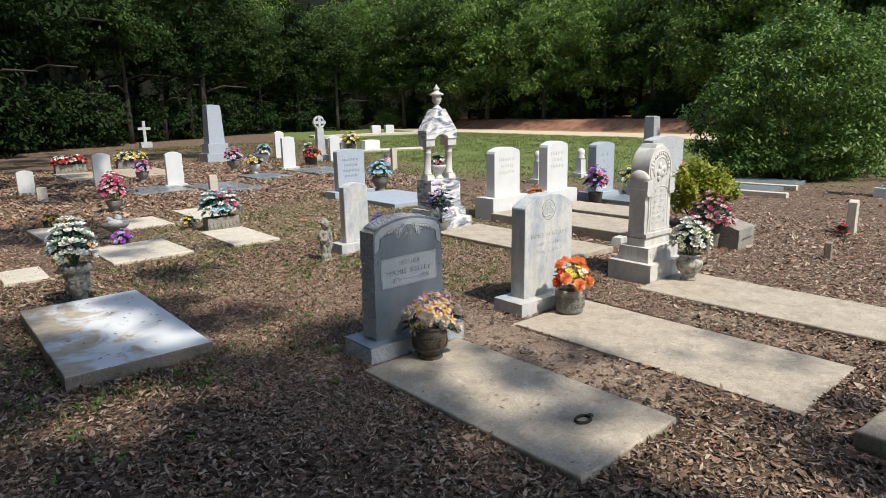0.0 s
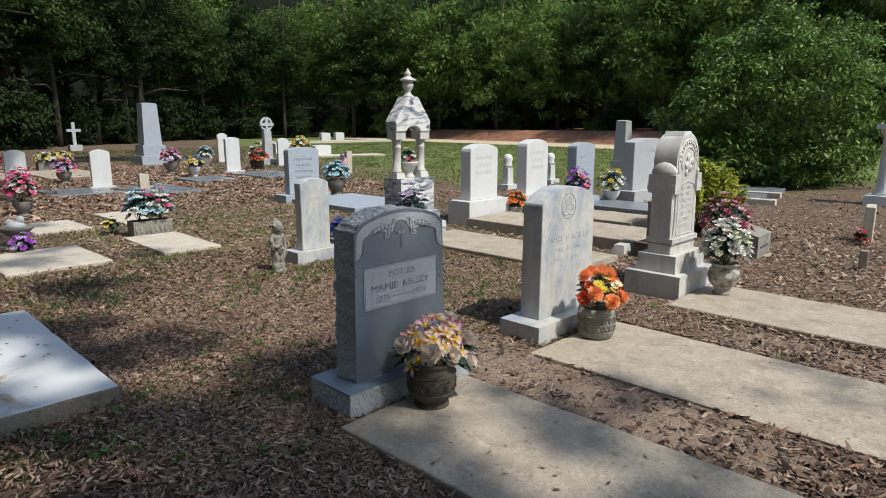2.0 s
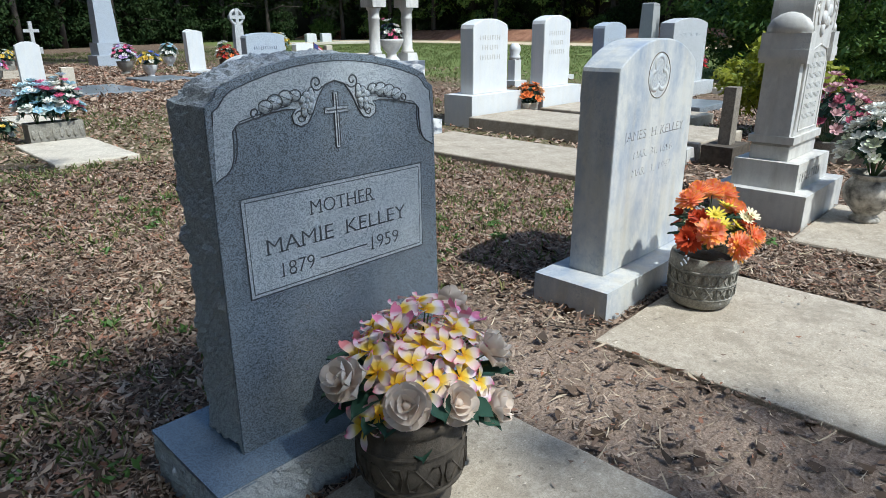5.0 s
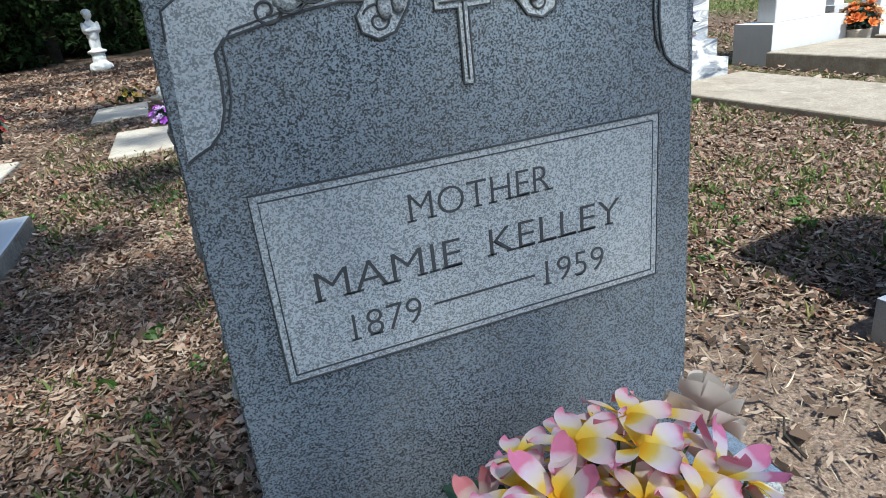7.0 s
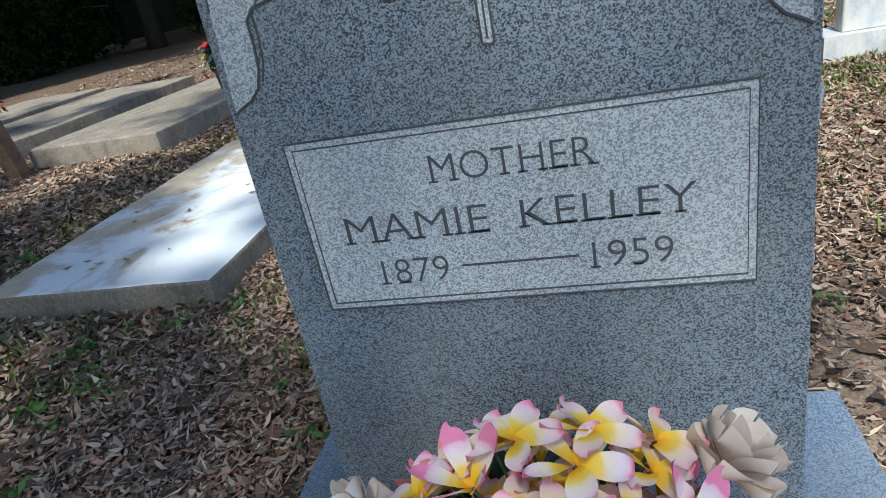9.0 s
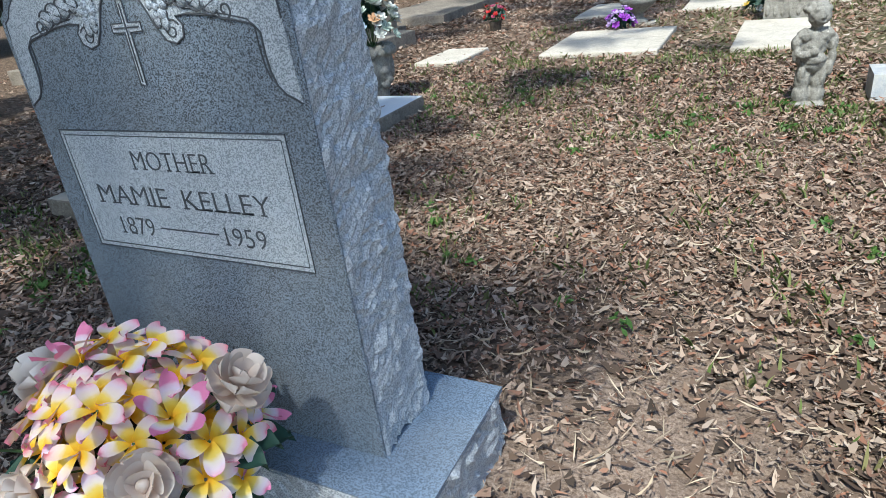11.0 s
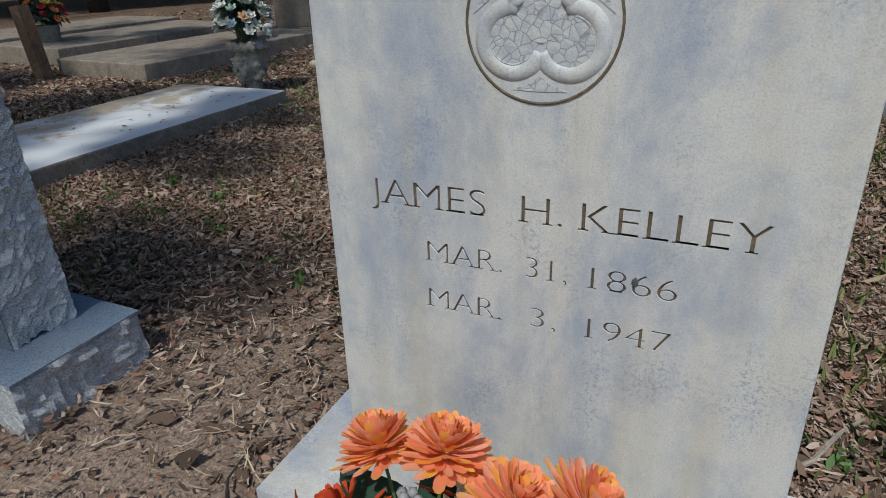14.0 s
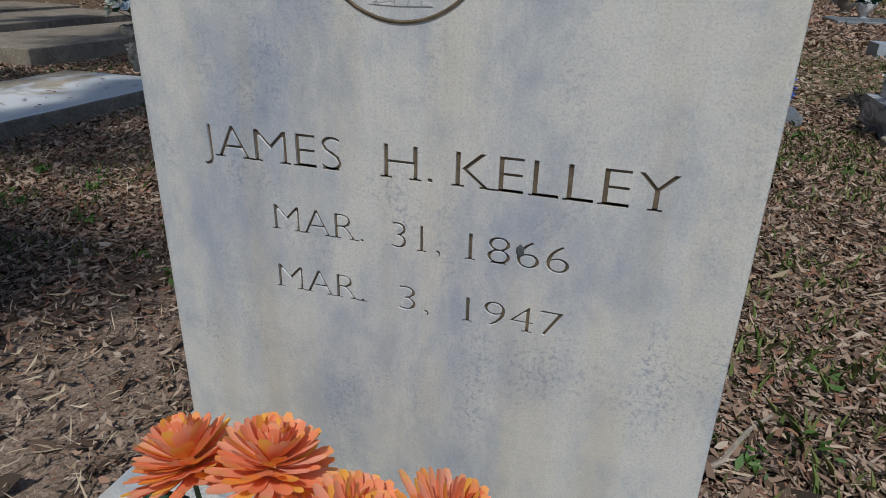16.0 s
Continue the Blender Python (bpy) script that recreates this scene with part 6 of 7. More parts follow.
potted((5.3, 14.4), URN, M["cast_white"], "pale urn near the dark ledger", "bouquet of yellow, blue and white flowers", 0.24, 0.32, 34, (YELLOW, BLUE, WHITE), 42, 1.3, 0, 0.06)
potted((7.9, 15.6), TUB, M["cast_brown"], "brown pot before the celtic cross", "bouquet of rust-orange and red flowers", 0.26, 0.4, 34, (ORANGE, RED, ("rust_blossoms", (0.4, 0.08, 0.03))), 43, 1.3, 0, 0.06)
potted((8.2, 16.4), TUB, M["cast_brown"], "brown pot before the celtic cross", "bouquet of tall white flowers", 0.2, 0.5, 26, (WHITE, WHITE), 44, 1.3, 0, 0.06)
potted((12.6, 20.6), TUB, M["cast_brown"], "brown pot by a far grave plot", "bouquet of yellow flowers", 0.36, 0.6, 36, (YELLOW, YELLOW, WHITE), 45, 1.8, 0, 0.08)
potted((7.4, 18.2), URN, M["cast_white"], "pale urn near white tablets", "bouquet of white flowers with pale leaves", 0.24, 0.4, 24, (WHITE, PALEBLUE), 46, 1.4, 0, 0.06)
potted((-2.0, 6.3), TUB, M["cast_brown"], "low pot half sunk in the leaves", "small bouquet of dark red flowers", 0.12, 0.2, 20, (RED, MAUVE), 47, 0.6, 0, 0.03)
potted((-3.05, 4.75), TUB, M["cast_brown"], "dark pot standing on a raised slab", "bouquet of red, white and yellow flowers with leaves", 0.17, 0.3, 26, (RED, WHITE, YELLOW, PEACH), 58, 1.0, 0.15, 0.045, 1.0)
potted((-5.2, 4.1), TUB, M["cast"], "grey pot on a raised slab", "bouquet of orange and yellow flowers", 0.2, 0.3, 30, (ORANGE, YELLOW, RED), 48, 1.0, 0.15, 0.045)
far_bouquet("bouquet", "small bunch of purple flowers on the ground", (-0.5, 5.76), 0.035, 0.12, 0.16, 30, (PURPLE, LILAC), 49, 0.4, 0.035)
far_bouquet("bouquet", "small bunch of yellow flowers on the ground", (-0.93, 8.2), 0.03, 0.14, 0.18, 24, (YELLOW, PEACH), 50, 0.3, 0.04)
far_bouquet("bouquet", "small bunch of yellow flowers beside the flower planter", (0.62, 6.4), 0.0, 0.1, 0.24, 16, (YELLOW, WHITE), 51, 0.3, 0.035)
far_bouquet("bouquet", "red flowers leaning on a marker stone", (6.42, -0.72), 0.0, 0.06, 0.2, 10, (RED, PINK), 52, 0.3, 0.03)
far_bouquet("bouquet", "little white flowers in the marble urn between columns", (3.29, 3.58), 0.91, 0.09, 0.16, 22, (WHITE, NAVY, PINK), 53, 0.4, 0.03)


def trough(at, w, d, h, mat, label, flowers, colours, seed, rz=0.3, z=0.0):
    s = thing("planter", label, "planter", (*at, z), 0, "planters")
    bm = box(-w, w, -d, -d + 0.03, 0, h, 0.006)
    box(-w, w, d - 0.03, d, 0, h, 0.006, bm=bm)
    box(-w, -w + 0.03, -d + 0.031, d - 0.031, 0, h, 0.006, bm=bm)
    box(w - 0.03, w, -d + 0.031, d - 0.031, 0, h, 0.006, bm=bm)
    box(-w + 0.031, w - 0.031, -d + 0.031, d - 0.031, 0.01, h - 0.03, 0, bm=bm)
    for k in range(8):
        blob(bm, (-w + w * 2 * (k + 0.5) / 8, -d - 0.004, h * 0.5), (w * 0.09, 0.012, h * 0.28), k, 0.3, 1)
    part("box", bm, mat, s, "cast box with a relief of swags")
    for k, x in enumerate((-0.55, 0, 0.55)):
        far_bouquet("bouquet", flowers, (at[0] + x * w, at[1]), z + h - 0.03, w * 0.62, rz, 40, colours, seed + k, 0.6, 0.055 if w > 0.3 else 0.05)


trough((0.95, 5.95), 0.24, 0.11, 0.2, M["cast"], "cast stone planter box with a carved swag front", "bouquet of pale blue, pink and red flowers with ferns", (PALEBLUE, ("sky_blossoms", (0.5, 0.66, 0.74)), WHITE, WHITE, PINK, PALEBLUE), 61, 0.42)
trough((1.43, 19.4), 0.42, 0.16, 0.3, M["cast"], "long concrete planter box at the wood's edge", "bouquet of red and white flowers", (RED, RED, WHITE), 66)
trough((3.38, 20.0), 0.45, 0.16, 0.28, M["cast"], "long concrete planter box at the wood's edge", "bouquet of yellow and cream flowers", (YELLOW, WHITE, ("cream_blossoms", (0.6, 0.64, 0.45))), 71)

s = thing("bird_bath", "low cast stone bowl on a foot holding a white ornament", "bird bath", (-0.44, 6.28, 0))
part("bowl", lathe([(0.1, 0.0), (0.1, 0.03), (0.05, 0.06), (0.05, 0.1), (0.1, 0.14), (0.17, 0.2), (0.185, 0.235), (0.175, 0.24), (0.13, 0.2), (0.05, 0.17)], 24), M["cast"], s, smooth=True)
part("foot_slab", box(-0.18, 0.18, -0.12, 0.12, -0.02, 0.012, 0.006), M["concrete_pale"], s)
bm = blob(bmesh.new(), (0, 0, 0.24), (0.1, 0.07, 0.06), 3)
blob(bm, (0.05, 0, 0.31), (0.045, 0.045, 0.05), 4)
blob(bm, (-0.06, 0.02, 0.29), (0.05, 0.04, 0.04), 5)
part("ornament", bm, M["cast_white"], s, "white rounded ornament", smooth=True)

s = thing("flag", "small striped grave flag on a thin stick", "flag", (5.45, 8.0, 0))
part("stick", tube([(0, 0, 0), (0.01, 0, 0.82)], 0.006, 6), M["wood"], s)
for k in range(7):
    pts = [(0.015 + j * 0.035, 0.8 - k * 0.022 - 0.02 * j) for j in range(6)]
    bm = bmesh.new()
    for (xa, za), (xb, zb) in zip(pts, pts[1:]):
        f = [bm.verts.new(v) for v in ((xa, 0.01 * math.sin(xa * 40), za), (xb, 0.01 * math.sin(xb * 40), zb), (xb, 0.01 * math.sin(xb * 40), zb - 0.022), (xa, 0.01 * math.sin(xa * 40), za - 0.022))]
        bm.faces.new(f)
    part("stripe", bm, plain("flag_red", (0.5, 0.05, 0.07)) if k % 2 == 0 else M["cast_white"], s)
part("canton", plate([(0.012, 0.73), (0.09, 0.69), (0.09, 0.765), (0.012, 0.805)], -0.014, -0.011), plain("flag_blue", (0.05, 0.06, 0.2)), s)


def merged_statue(name, label, at, turn, parts, mat, category="statue", voxel=0.012):
    """A figure as one plain mesh, melted together from rounded masses."""
    bm = bmesh.new()
    for k, (c, rad) in enumerate(parts):
        blob(bm, c, rad, k * 1.7, 0.16, 3)
    ob = new(name, mesh_of(name, bm, mat, smooth=True))
    ob.matrix_world = pose(*at, 0, 0, turn)
    mod = ob.modifiers.new("melt", "REMESH")
    mod.mode, mod.voxel_size, mod.use_smooth_shade = "VOXEL", voxel, True
    return tagged(ob, label, category)


curls = [((0.052 * math.cos(k * 0.9) * (1 - 0.4 * (k // 7)), 0.012 + 0.055 * math.sin(k * 0.9) * (1 - 0.4 * (k // 7)), 0.438 + 0.019 * (k // 7)), (0.018, 0.018, 0.015)) for k in range(21)]
merged_statue("statue", "small grey cast stone child statue with one hand at the chest", (1.0, 2.93, 0), 12, [
    ((-0.034, -0.005, 0.015), (0.048, 0.06, 0.02)), ((0.036, -0.01, 0.015), (0.046, 0.062, 0.02)), ((-0.036, 0, 0.06), (0.044, 0.046, 0.055)), ((0.036, 0, 0.06), (0.042, 0.046, 0.055)), ((-0.035, 0, 0.13), (0.038, 0.042, 0.08)), ((0.035, 0, 0.13), (0.037, 0.042, 0.08)),
    ((-0.05, -0.02, 0.16), (0.02, 0.03, 0.045)), ((0.05, -0.02, 0.15), (0.02, 0.03, 0.05)), ((0, 0, 0.205), (0.07, 0.056, 0.05)), ((0, -0.02, 0.225), (0.06, 0.05, 0.03)), ((0, 0.004, 0.285), (0.064, 0.048, 0.075)), ((-0.045, 0, 0.325), (0.045, 0.042, 0.035)), ((0.045, 0, 0.325), (0.045, 0.042, 0.035)),
    ((-0.085, -0.005, 0.295), (0.026, 0.03, 0.035)), ((0.085, 0.0, 0.29), (0.026, 0.03, 0.045)), ((-0.082, -0.02, 0.25), (0.021, 0.026, 0.04)), ((-0.05, -0.055, 0.25), (0.042, 0.02, 0.019)), ((-0.012, -0.065, 0.262), (0.023, 0.017, 0.019)), ((0.088, -0.01, 0.23), (0.02, 0.024, 0.05)), ((0.075, -0.03, 0.18), (0.019, 0.022, 0.035)),
    ((0.003, 0, 0.362), (0.026, 0.026, 0.026)), ((0.006, -0.006, 0.418), (0.055, 0.057, 0.056)), ((0.012, -0.06, 0.41), (0.011, 0.012, 0.012)), ((0.012, -0.05, 0.388), (0.018, 0.012, 0.008)), ((-0.012, -0.045, 0.405), (0.018, 0.016, 0.018)), ((0.035, -0.045, 0.405), (0.016, 0.016, 0.018))] + curls, M["cast"], voxel=0.0045).scale = (0.92, 0.95, 1.05)
merged_statue("statue", "white cast statue of a standing child on a round pedestal", (-2.0, 17.2, 0), 20, [
    ((0, 0, 0.1), (0.26, 0.26, 0.16)), ((0, 0, 0.3), (0.16, 0.16, 0.22)), ((0, 0, 0.46), (0.22, 0.22, 0.06)), ((-0.06, 0, 0.64), (0.07, 0.08, 0.2)), ((0.06, 0, 0.64), (0.07, 0.08, 0.2)), ((0, 0, 0.84), (0.14, 0.12, 0.16)), ((0, 0, 1.02), (0.13, 0.1, 0.16)),
    ((-0.16, -0.03, 1.0), (0.05, 0.06, 0.14)), ((0.16, -0.03, 1.0), (0.05, 0.06, 0.14)), ((0.08, -0.12, 0.94), (0.1, 0.05, 0.05)), ((-0.08, -0.12, 0.94), (0.1, 0.05, 0.05)), ((0, 0, 1.17), (0.05, 0.05, 0.07)), ((0, -0.01, 1.29), (0.1, 0.11, 0.12)), ((0, 0.03, 1.34), (0.11, 0.1, 0.08))], M["cast_white"], voxel=0.02)
wreath = [((0.1 * math.cos(k * 0.449) + dx, 0.005 + 0.1 * math.sin(k * 0.449) + dy, 0.262 + dz), (0.021, 0.021, 0.019)) for k in range(14) for dx, dy, dz in ((0, 0, 0.008), (0.012, 0.008, -0.008), (-0.011, 0.007, -0.008))]
locks = [((sx * (0.072 + 0.006 * (k % 2)), 0.0 + 0.012 * (k % 3), 0.23 - 0.022 * k), (0.017, 0.03, 0.018)) for sx in (-1, 1) for k in range(7)]
face = [((sx * 0.034, -0.062, 0.142), (0.03, 0.028, 0.036)) for sx in (-1, 1)] + [((sx * 0.031, -0.084, 0.177), (0.019, 0.011, 0.008)) for sx in (-1, 1)] + [((sx * 0.033, -0.079, 0.197), (0.03, 0.017, 0.008)) for sx in (-1, 1)]
skull = [((0, 0.005, 0.012), (0.092, 0.085, 0.022)), ((0, 0.01, 0.05), (0.056, 0.056, 0.07)), ((0, -0.025, 0.112), (0.05, 0.062, 0.042)), ((0, -0.072, 0.092), (0.02, 0.02, 0.017)), ((0, 0.0, 0.175), (0.08, 0.088, 0.095)), ((0, 0.03, 0.235), (0.09, 0.085, 0.045)), ((0, -0.098, 0.157), (0.0115, 0.015, 0.02)), ((0, -0.088, 0.178), (0.009, 0.013, 0.024)), ((0, -0.086, 0.122), (0.022, 0.014, 0.0065)), ((0, -0.084, 0.111), (0.018, 0.013, 0.006)), ((0, 0.075, 0.17), (0.07, 0.04, 0.08))]
merged_statue("head_planter", "grey cast stone planter shaped like a head with a rose wreath", (-1.55, 3.02, 0), -12, skull + face + locks + wreath, M["cast"], "planter", 0.0055).scale = (1.18, 1.2, 1.38)
far_bouquet("bouquet", "bouquet of white and sage lilies with peach buds and green leaves", (-1.55, 3.03), 0.37, 0.18, 0.44, 110, (WHITE, WHITE, WHITE, WHITE, ("sage_white_blossoms", (0.50, 0.58, 0.50)), ("sage_white_blossoms", (0.50, 0.58, 0.50)), ("powder_blue_blossoms", (0.42, 0.52, 0.62)), PEACH), 81, 0.9, 0.036)

# ---- leaf litter, grass and weeds ----
SLABS = [(-0.50, 0.36, -1.88, -0.13), (0.93, 1.86, -2.28, -0.14), (2.46, 3.34, -3.2, -0.28), (0.72, 1.62, -4.5, -2.62), (-2.05, -1.11, 0.92, 2.84), (-0.92, 0.02, 4.52, 5.72), (0.55, 1.2, 4.5, 5.8), (-0.12, 0.56, 6.95, 8.0), (1.0, 1.47, 7.0, 8.4), (-1.28, -0.72, 6.84, 8.1), (2.85, 3.72, 0.86, 3.2), (4.2, 5.12, 0.95, 3.42), (5.4, 6.2, 1.65, 3.38), (-3.95, -2.78, 3.25, 5.75), (-4.6, -3.25, 7.3, 11.0), (-5.7, -4.45, 3.7, 6.3), (3.95, 5.25, 5.6, 7.42)]
STONES = [(-0.42, 0.43, -0.09, 0.25), (1.07, 1.96, -0.1, 0.31), (2.58, 3.28, -0.27, 0.22), (2.9, 3.68, 3.3, 3.86), (1.25, 1.79, 3.0, 3.3)]


def clear_of(x, y, rects, pad=0.0):
    ok = np.ones(len(x), bool)
    for x0, x1, y0, y1 in rects:
        ok &= ~((x > x0 - pad) & (x < x1 + pad) & (y > y0 - pad) & (y < y1 + pad))
    return ok


def soil_show(x, y):
    """How much bare soil lies between the leaves."""
    bare = np.exp(-(((x - 0.68) / 0.55) ** 2 + ((y + 0.45) / 1.45) ** 2) ** 2)
    return np.maximum(bare, 0.85 * np.exp(-(((x - 2.15) / 0.3) ** 2 + ((y + 1.4) / 1.2) ** 2) ** 2))


def leaf_litter(name, count, x0, x1, y0, y1, length, seed, lift=0.012, thinned=0.97, mat="litter", low=0.004, slim=0.16, widen=0.2, skip=None):
    r = np.random.default_rng(seed)
    x, y = x0 + (x1 - x0) * r.random(count), y0 + (y1 - y0) * r.random(count)
    keep = clear_of(x, y, SLABS, 0.005) & clear_of(x, y, STONES)
    keep &= r.random(count) > thinned * soil_show(x, y)
    if skip:
        keep &= clear_of(x, y, [skip])
    x, y = x[keep], y[keep]
    n = len(x)
    a = r.random(n) * 2 * np.pi
    ln = length * (0.45 + 0.9 * r.random(n))
    wd = ln * (slim + widen * r.random(n))
    tilt = r.normal(size=n) * 0.32
    bend = r.normal(size=n) * 0.16 + 0.06
    roll = r.normal(size=n) * 0.55
    z = low + lift * r.random(n)
    c, s = np.cos(a), np.sin(a)
    rows = []
    for u, w in ((-1, 0), (-0.35, 1), (0.4, 0.9), (1, 0), (0.4, -0.9), (-0.35, -1)):
        lx, ly = u * ln / 2, w * wd / 2 * 1.0
        lz = z + u * ln / 2 * tilt + abs(u) * ln * bend + w * wd / 2 * roll
        lx, ly = lx + 0.09 * ln * r.normal(size=n), ly + 0.22 * wd * r.normal(size=n)
        rows.append(np.stack([x + lx * c - ly * s, y + lx * s + ly * c, np.maximum(lz, 0.002)], 1))
    quad = np.stack(rows, 1).reshape(-1, 3)
    ob = new(name, quads_mesh(name, quad, M[mat], 6))
    return tagged(ob, "pale dry straw strewn over the soil" if mat == "straw" else "dry brown fallen leaves covering the ground", "leaf litter", kind="stuff")


leaf_litter("leaf_litter", 70000, -3.4, 3.4, -3.4, 4.2, 0.05, 4, 0.006, 0.9, "litter_low", 0.002, 0.25)
leaf_litter("leaf_litter", 115000, -3.4, 3.4, -3.4, 4.2, 0.036, 1, 0.016, low=0.006, slim=0.12)
leaf_litter("leaf_litter", 80000, -1.4, 2.9, -0.7, 3.4, 0.028, 7, 0.018, low=0.006, slim=0.12)
leaf_litter("leaf_litter", 130000, -1.2, 2.9, -0.9, 2.2, 0.014, 9, 0.02, 0.75)
leaf_litter("leaf_litter", 110000, -5.0, 7.5, -4.4, 9.5, 0.046, 2, 0.016, skip=(-1.6, 3.0, -1.2, 3.4))
leaf_litter("leaf_litter", 40000, -9.0, 12.0, -4.0, 22.0, 0.064, 3, skip=(-2.6, 3.6, -3.0, 4.0))
leaf_litter("leaf_litter", 42000, -5.0, 8.0, 8.0, 22.0, 0.1, 8, 0.02)
leaf_litter("straw_litter", 7000, -1.0, 2.6, -1.6, 2.6, 0.055, 31, 0.02, 0.1, "straw", 0.006, 0.025, 0.03)


def fallen_on(rect, z, count, seed, length=0.045):
    r = np.random.default_rng(seed)
    x0, x1, y0, y1 = rect
    x, y = x0 + (x1 - x0) * r.random(count), y0 + (y1 - y0) * r.random(count)
    a, ln = r.random(count) * 6.28, length * (0.3 + 0.8 * r.random(count))
    wd = ln * 0.22
    c, s = np.cos(a), np.sin(a)
    rows = []
    for u, w in ((-1, 0), (0, 1), (1, 0), (0, -1)):
        rows.append(np.stack([x + u * ln / 2 * c - w * wd * s, y + u * ln / 2 * s + w * wd * c, np.full(count, z + 0.006) + 0.004 * abs(u)], 1))
    ob = new("leaf_litter", quads_mesh("leaf_litter", np.stack(rows, 1).reshape(-1, 3), M["litter"], 4))
    tagged(ob, "a few dry leaves lying on a grave slab", "leaf litter", kind="stuff")


fallen_on((-1.95, -1.2, 1.0, 2.7), 0.10, 46, 4)
fallen_on((-0.45, 0.3, -1.8, -0.4), 0.035, 40, 5)
fallen_on((1.0, 1.8, -2.2, -0.5), 0.035, 50, 6, 0.03)


def grass_tufts(name, spots, blades, height, mat, seed, spread=0.05, label="short grass tufts between fallen leaves"):
    r = np.random.default_rng(seed)
    n = len(spots) * blades
    base = np.repeat(spots, blades, 0) + np.c_[r.normal(size=(n, 2)) * spread, np.zeros(n)]
    a = r.random(n) * 6.28
    h = height * (0.4 + 0.9 * r.random(n))
    lean = h * (0.25 + 0.7 * r.random(n))
    w = 0.0028 + 0.0022 * r.random(n)
    d = np.stack([np.cos(a), np.sin(a), np.zeros(n)], 1)
    sd = np.stack([-np.sin(a), np.cos(a), np.zeros(n)], 1) * w[:, None]
    up = np.array([0, 0, 1.0])
    mid = base + d * (lean * 0.35)[:, None] + up * (h * 0.65)[:, None]
    tip = base + d * lean[:, None] + up * h[:, None]
    quad = np.stack([base - sd, base + sd, mid + sd * 0.8, tip, mid - sd * 0.8], 1).reshape(-1, 3)
    ob = new(name, quads_mesh(name, quad, mat, 5))
    return tagged(ob, label, "grass", kind="stuff")


def scatter(n, x0, x1, y0, y1, seed, where=None):
    r = np.random.default_rng(seed)
    x, y = x0 + (x1 - x0) * r.random(n), y0 + (y1 - y0) * r.random(n)
    keep = clear_of(x, y, SLABS, 0.02) & clear_of(x, y, STONES, 0.02)
    clump = np.array([noise.noise((a * 0.9, b * 0.9, 7.0)) for a, b in zip(x, y)])
    keep &= 0.6 * clump + 0.3 * r.normal(size=n) > (0.05 if where is None else where)
    return np.c_[x[keep], y[keep], np.zeros(keep.sum())]


grass_tufts("grass", scatter(3000, -2.6, 2.9, 0.4, 4.4, 12, 0.22), 9, 0.042, M["grass"], 13)
grass_tufts("grass", scatter(3000, -1.4, 6.0, 1.0, 9.0, 14, 0.2), 10, 0.045, M["grass"], 15)
grass_tufts("grass", scatter(120, -3, 3.2, -2.5, 0.8, 16, 0.2), 10, 0.04, M["grass"], 17)
far = scatter(9000, 6.0, 34.0, 4.5, 34.0, 18, -0.35)
far = far[(far[:, 0] + 0.45 * far[:, 1] > 11.5) & (far[:, 0] < bank_line(far[:, 1]) - 5.5)]
grass_tufts("grass", far, 9, 0.075, M["grass"], 19, 0.14, "mown green grass of the open lawn")


def weeds(spots, seed):
    r = np.random.default_rng(seed)
    pts = np.array([(*p[:2], 0.03) for p in spots])
    quads = leaf_cloud(pts, np.full(len(pts), 0.045), len(pts) * 16, 0.014, r, flat=0.45)
    quads[:, 2] = np.maximum(quads[:, 2], 0.006)
    ob = new("weeds", quads_mesh("weeds", quads, M["weed"]))
    tagged(ob, "small green weeds sprouting through the leaves", "weeds", kind="stuff")


weeds(scatter(620, -2.6, 2.8, -0.4, 3.6, 20, 0.22), 22)


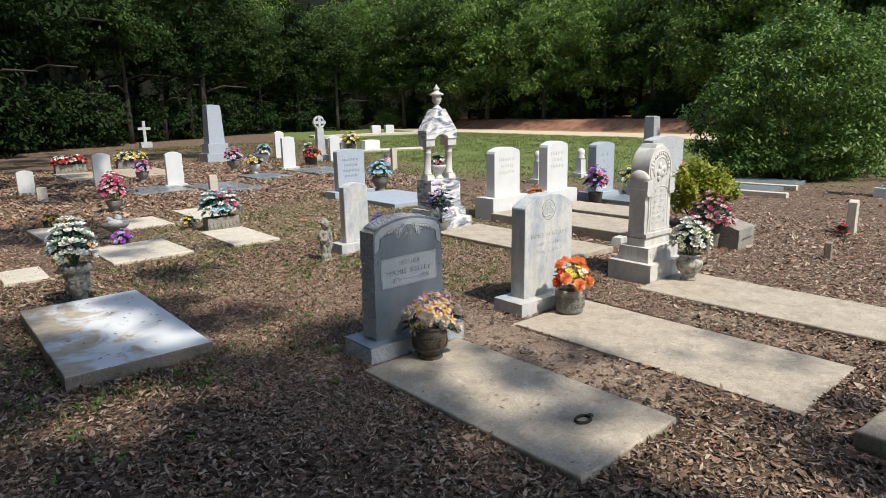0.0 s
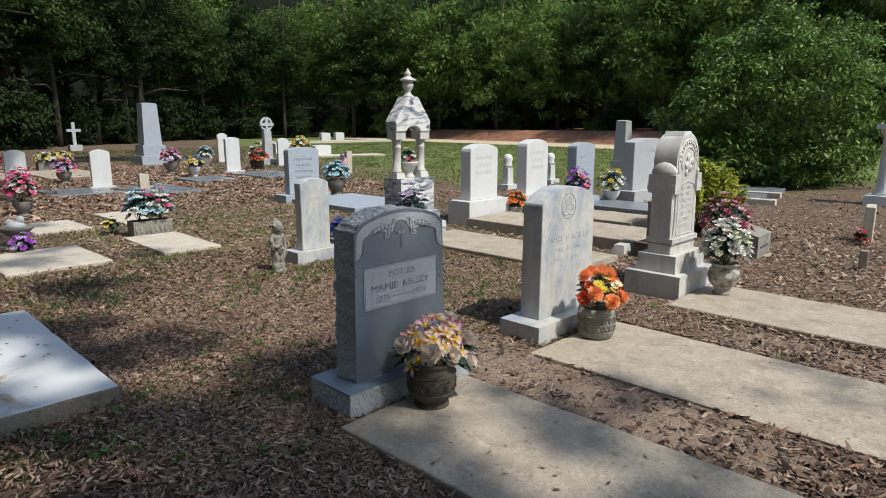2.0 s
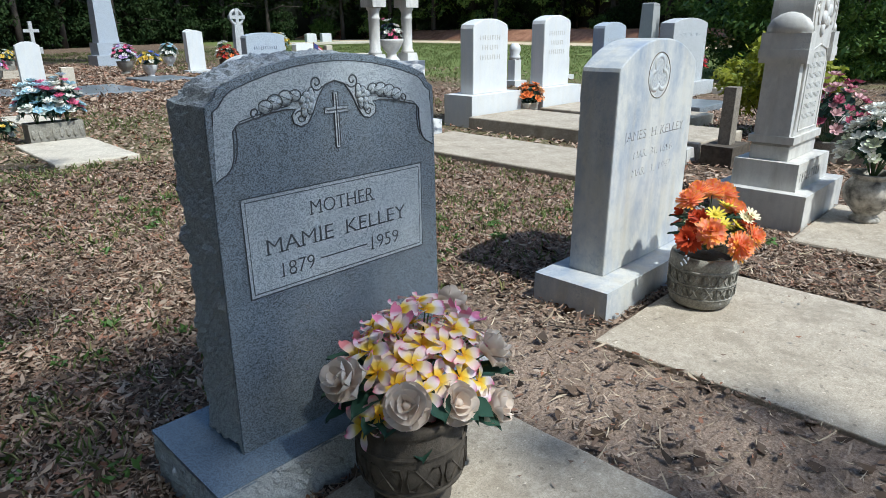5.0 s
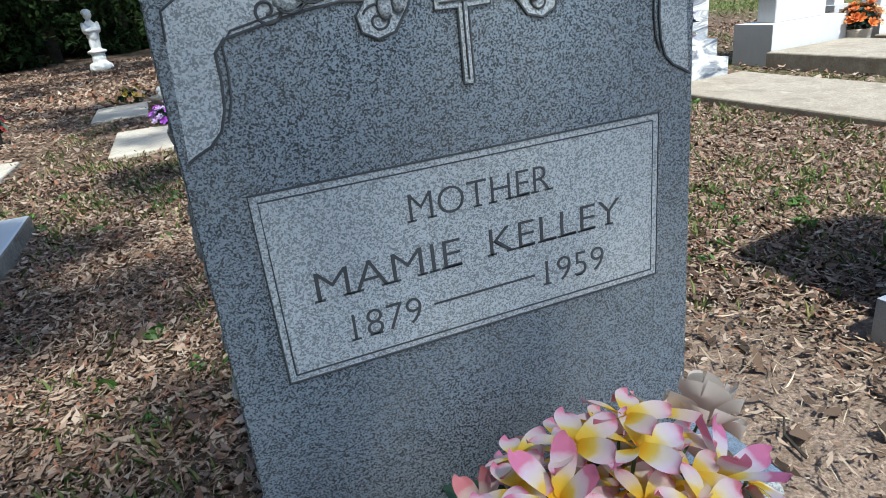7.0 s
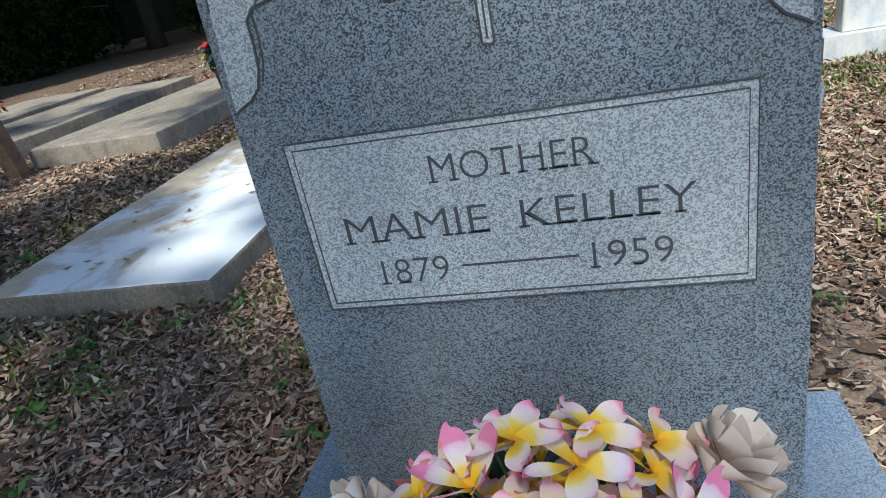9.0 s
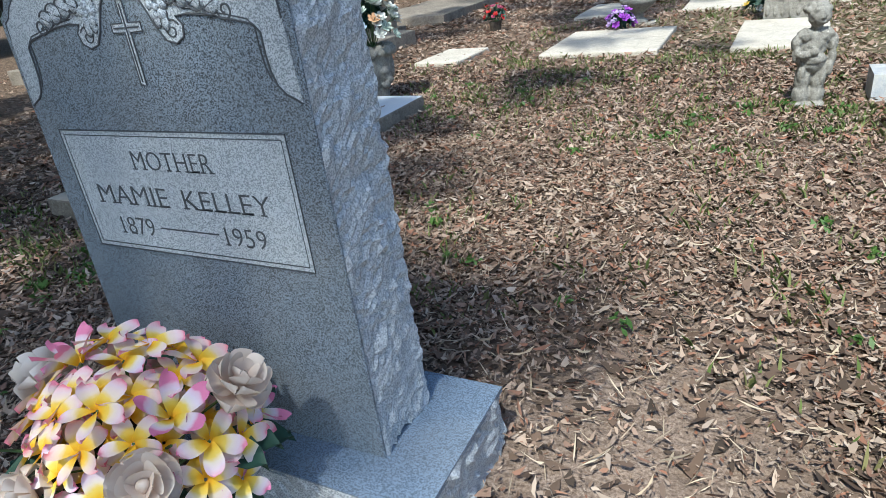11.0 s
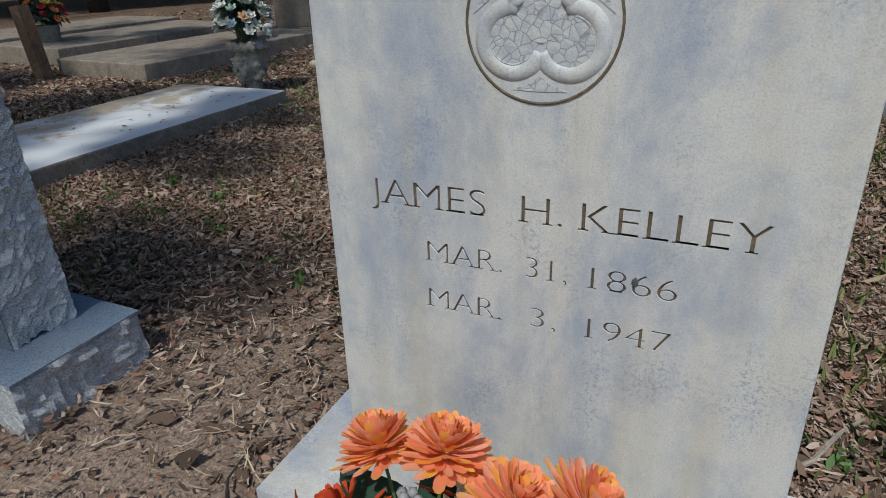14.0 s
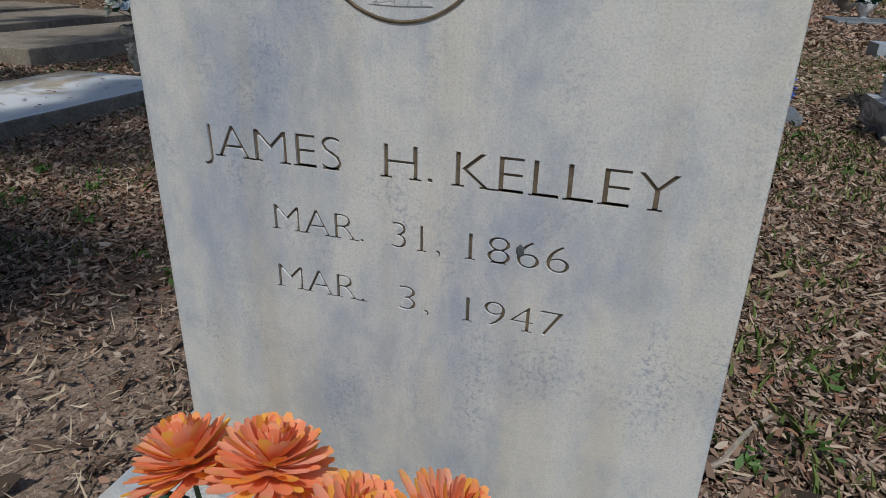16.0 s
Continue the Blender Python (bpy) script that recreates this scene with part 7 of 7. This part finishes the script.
def twig(points, at, turn=0.0):
    s = new("twig", mesh_of("twig", tube(points, 0.004, 5, None, 0.4), M["bark"]))
    s.matrix_world = pose(*at, 0, 0, turn)
    tagged(s, "thin dry fallen twig on the soil", "twig", "twigs")


twig([(0, 0, 0.006), (0.06, 0.02, 0.012), (0.12, 0.0, 0.006), (0.17, 0.03, 0.01)], (0.62, 0.02, 0), 60)
twig([(0, 0, 0.006), (0.08, 0.01, 0.014), (0.16, -0.02, 0.008)], (1.85, 0.55, 0), 20)
twig([(0, 0, 0.006), (0.05, 0.03, 0.012), (0.11, 0.02, 0.006)], (0.5, -0.62, 0), -70)
twig([(0, 0, 0.006), (0.1, 0.02, 0.014), (0.2, 0.0, 0.008)], (0.98, -0.1, 0), 115)

s = thing("slab_ring", "dark rusted iron ring set in a concrete slab", "iron ring", (-0.03, -1.55, 0.036))
part("ring", tube([(0.05 * math.cos(a), 0.035 * math.sin(a), 0.006) for a in np.linspace(0, 6.283, 21)], 0.009, 8), plain("rusted_iron", (0.035, 0.025, 0.02), 0.8), s)
part("pin", box(0.04, 0.075, -0.012, 0.012, -0.01, 0.014, 0.003), plain("rusted_iron_pin", (0.035, 0.025, 0.02), 0.8), s)

# a low marker with blue flowers, and a pale branch on the leaves
s = thing("flush_marker", "low blue-grey granite marker lying in the leaves", "grave marker", (2.37, 3.67, 0))
part("block", box(-0.17, 0.17, -0.17, 0.17, -0.03, 0.06, 0.008), M["slab_dark"], s)
far_bouquet("bouquet", "small bunch of royal blue flowers behind a low marker", (2.44, 3.96), 0.0, 0.09, 0.26, 26, (BLUE, ("royal_blue_blossoms", (0.06, 0.07, 0.55))), 91, 0.4, 0.032)
s = new("twig", mesh_of("twig", tube([(1.88, 0.40, 0.012), (1.938, 0.45, 0.02), (1.965, 0.502, 0.028), (1.993, 0.557, 0.024), (2.05, 0.64, 0.014)], 0.0062, 6, None, 0.6), plain("bleached_twig", (0.36, 0.31, 0.25), 0.9, 0.4, 60)))
tagged(s, "pale bleached branch lying on fallen leaves", "twig", "twigs")
grass_tufts("grass", scatter(420, 1.75, 3.2, 0.1, 3.5, 24, 0.05), 9, 0.045, M["grass"], 25)
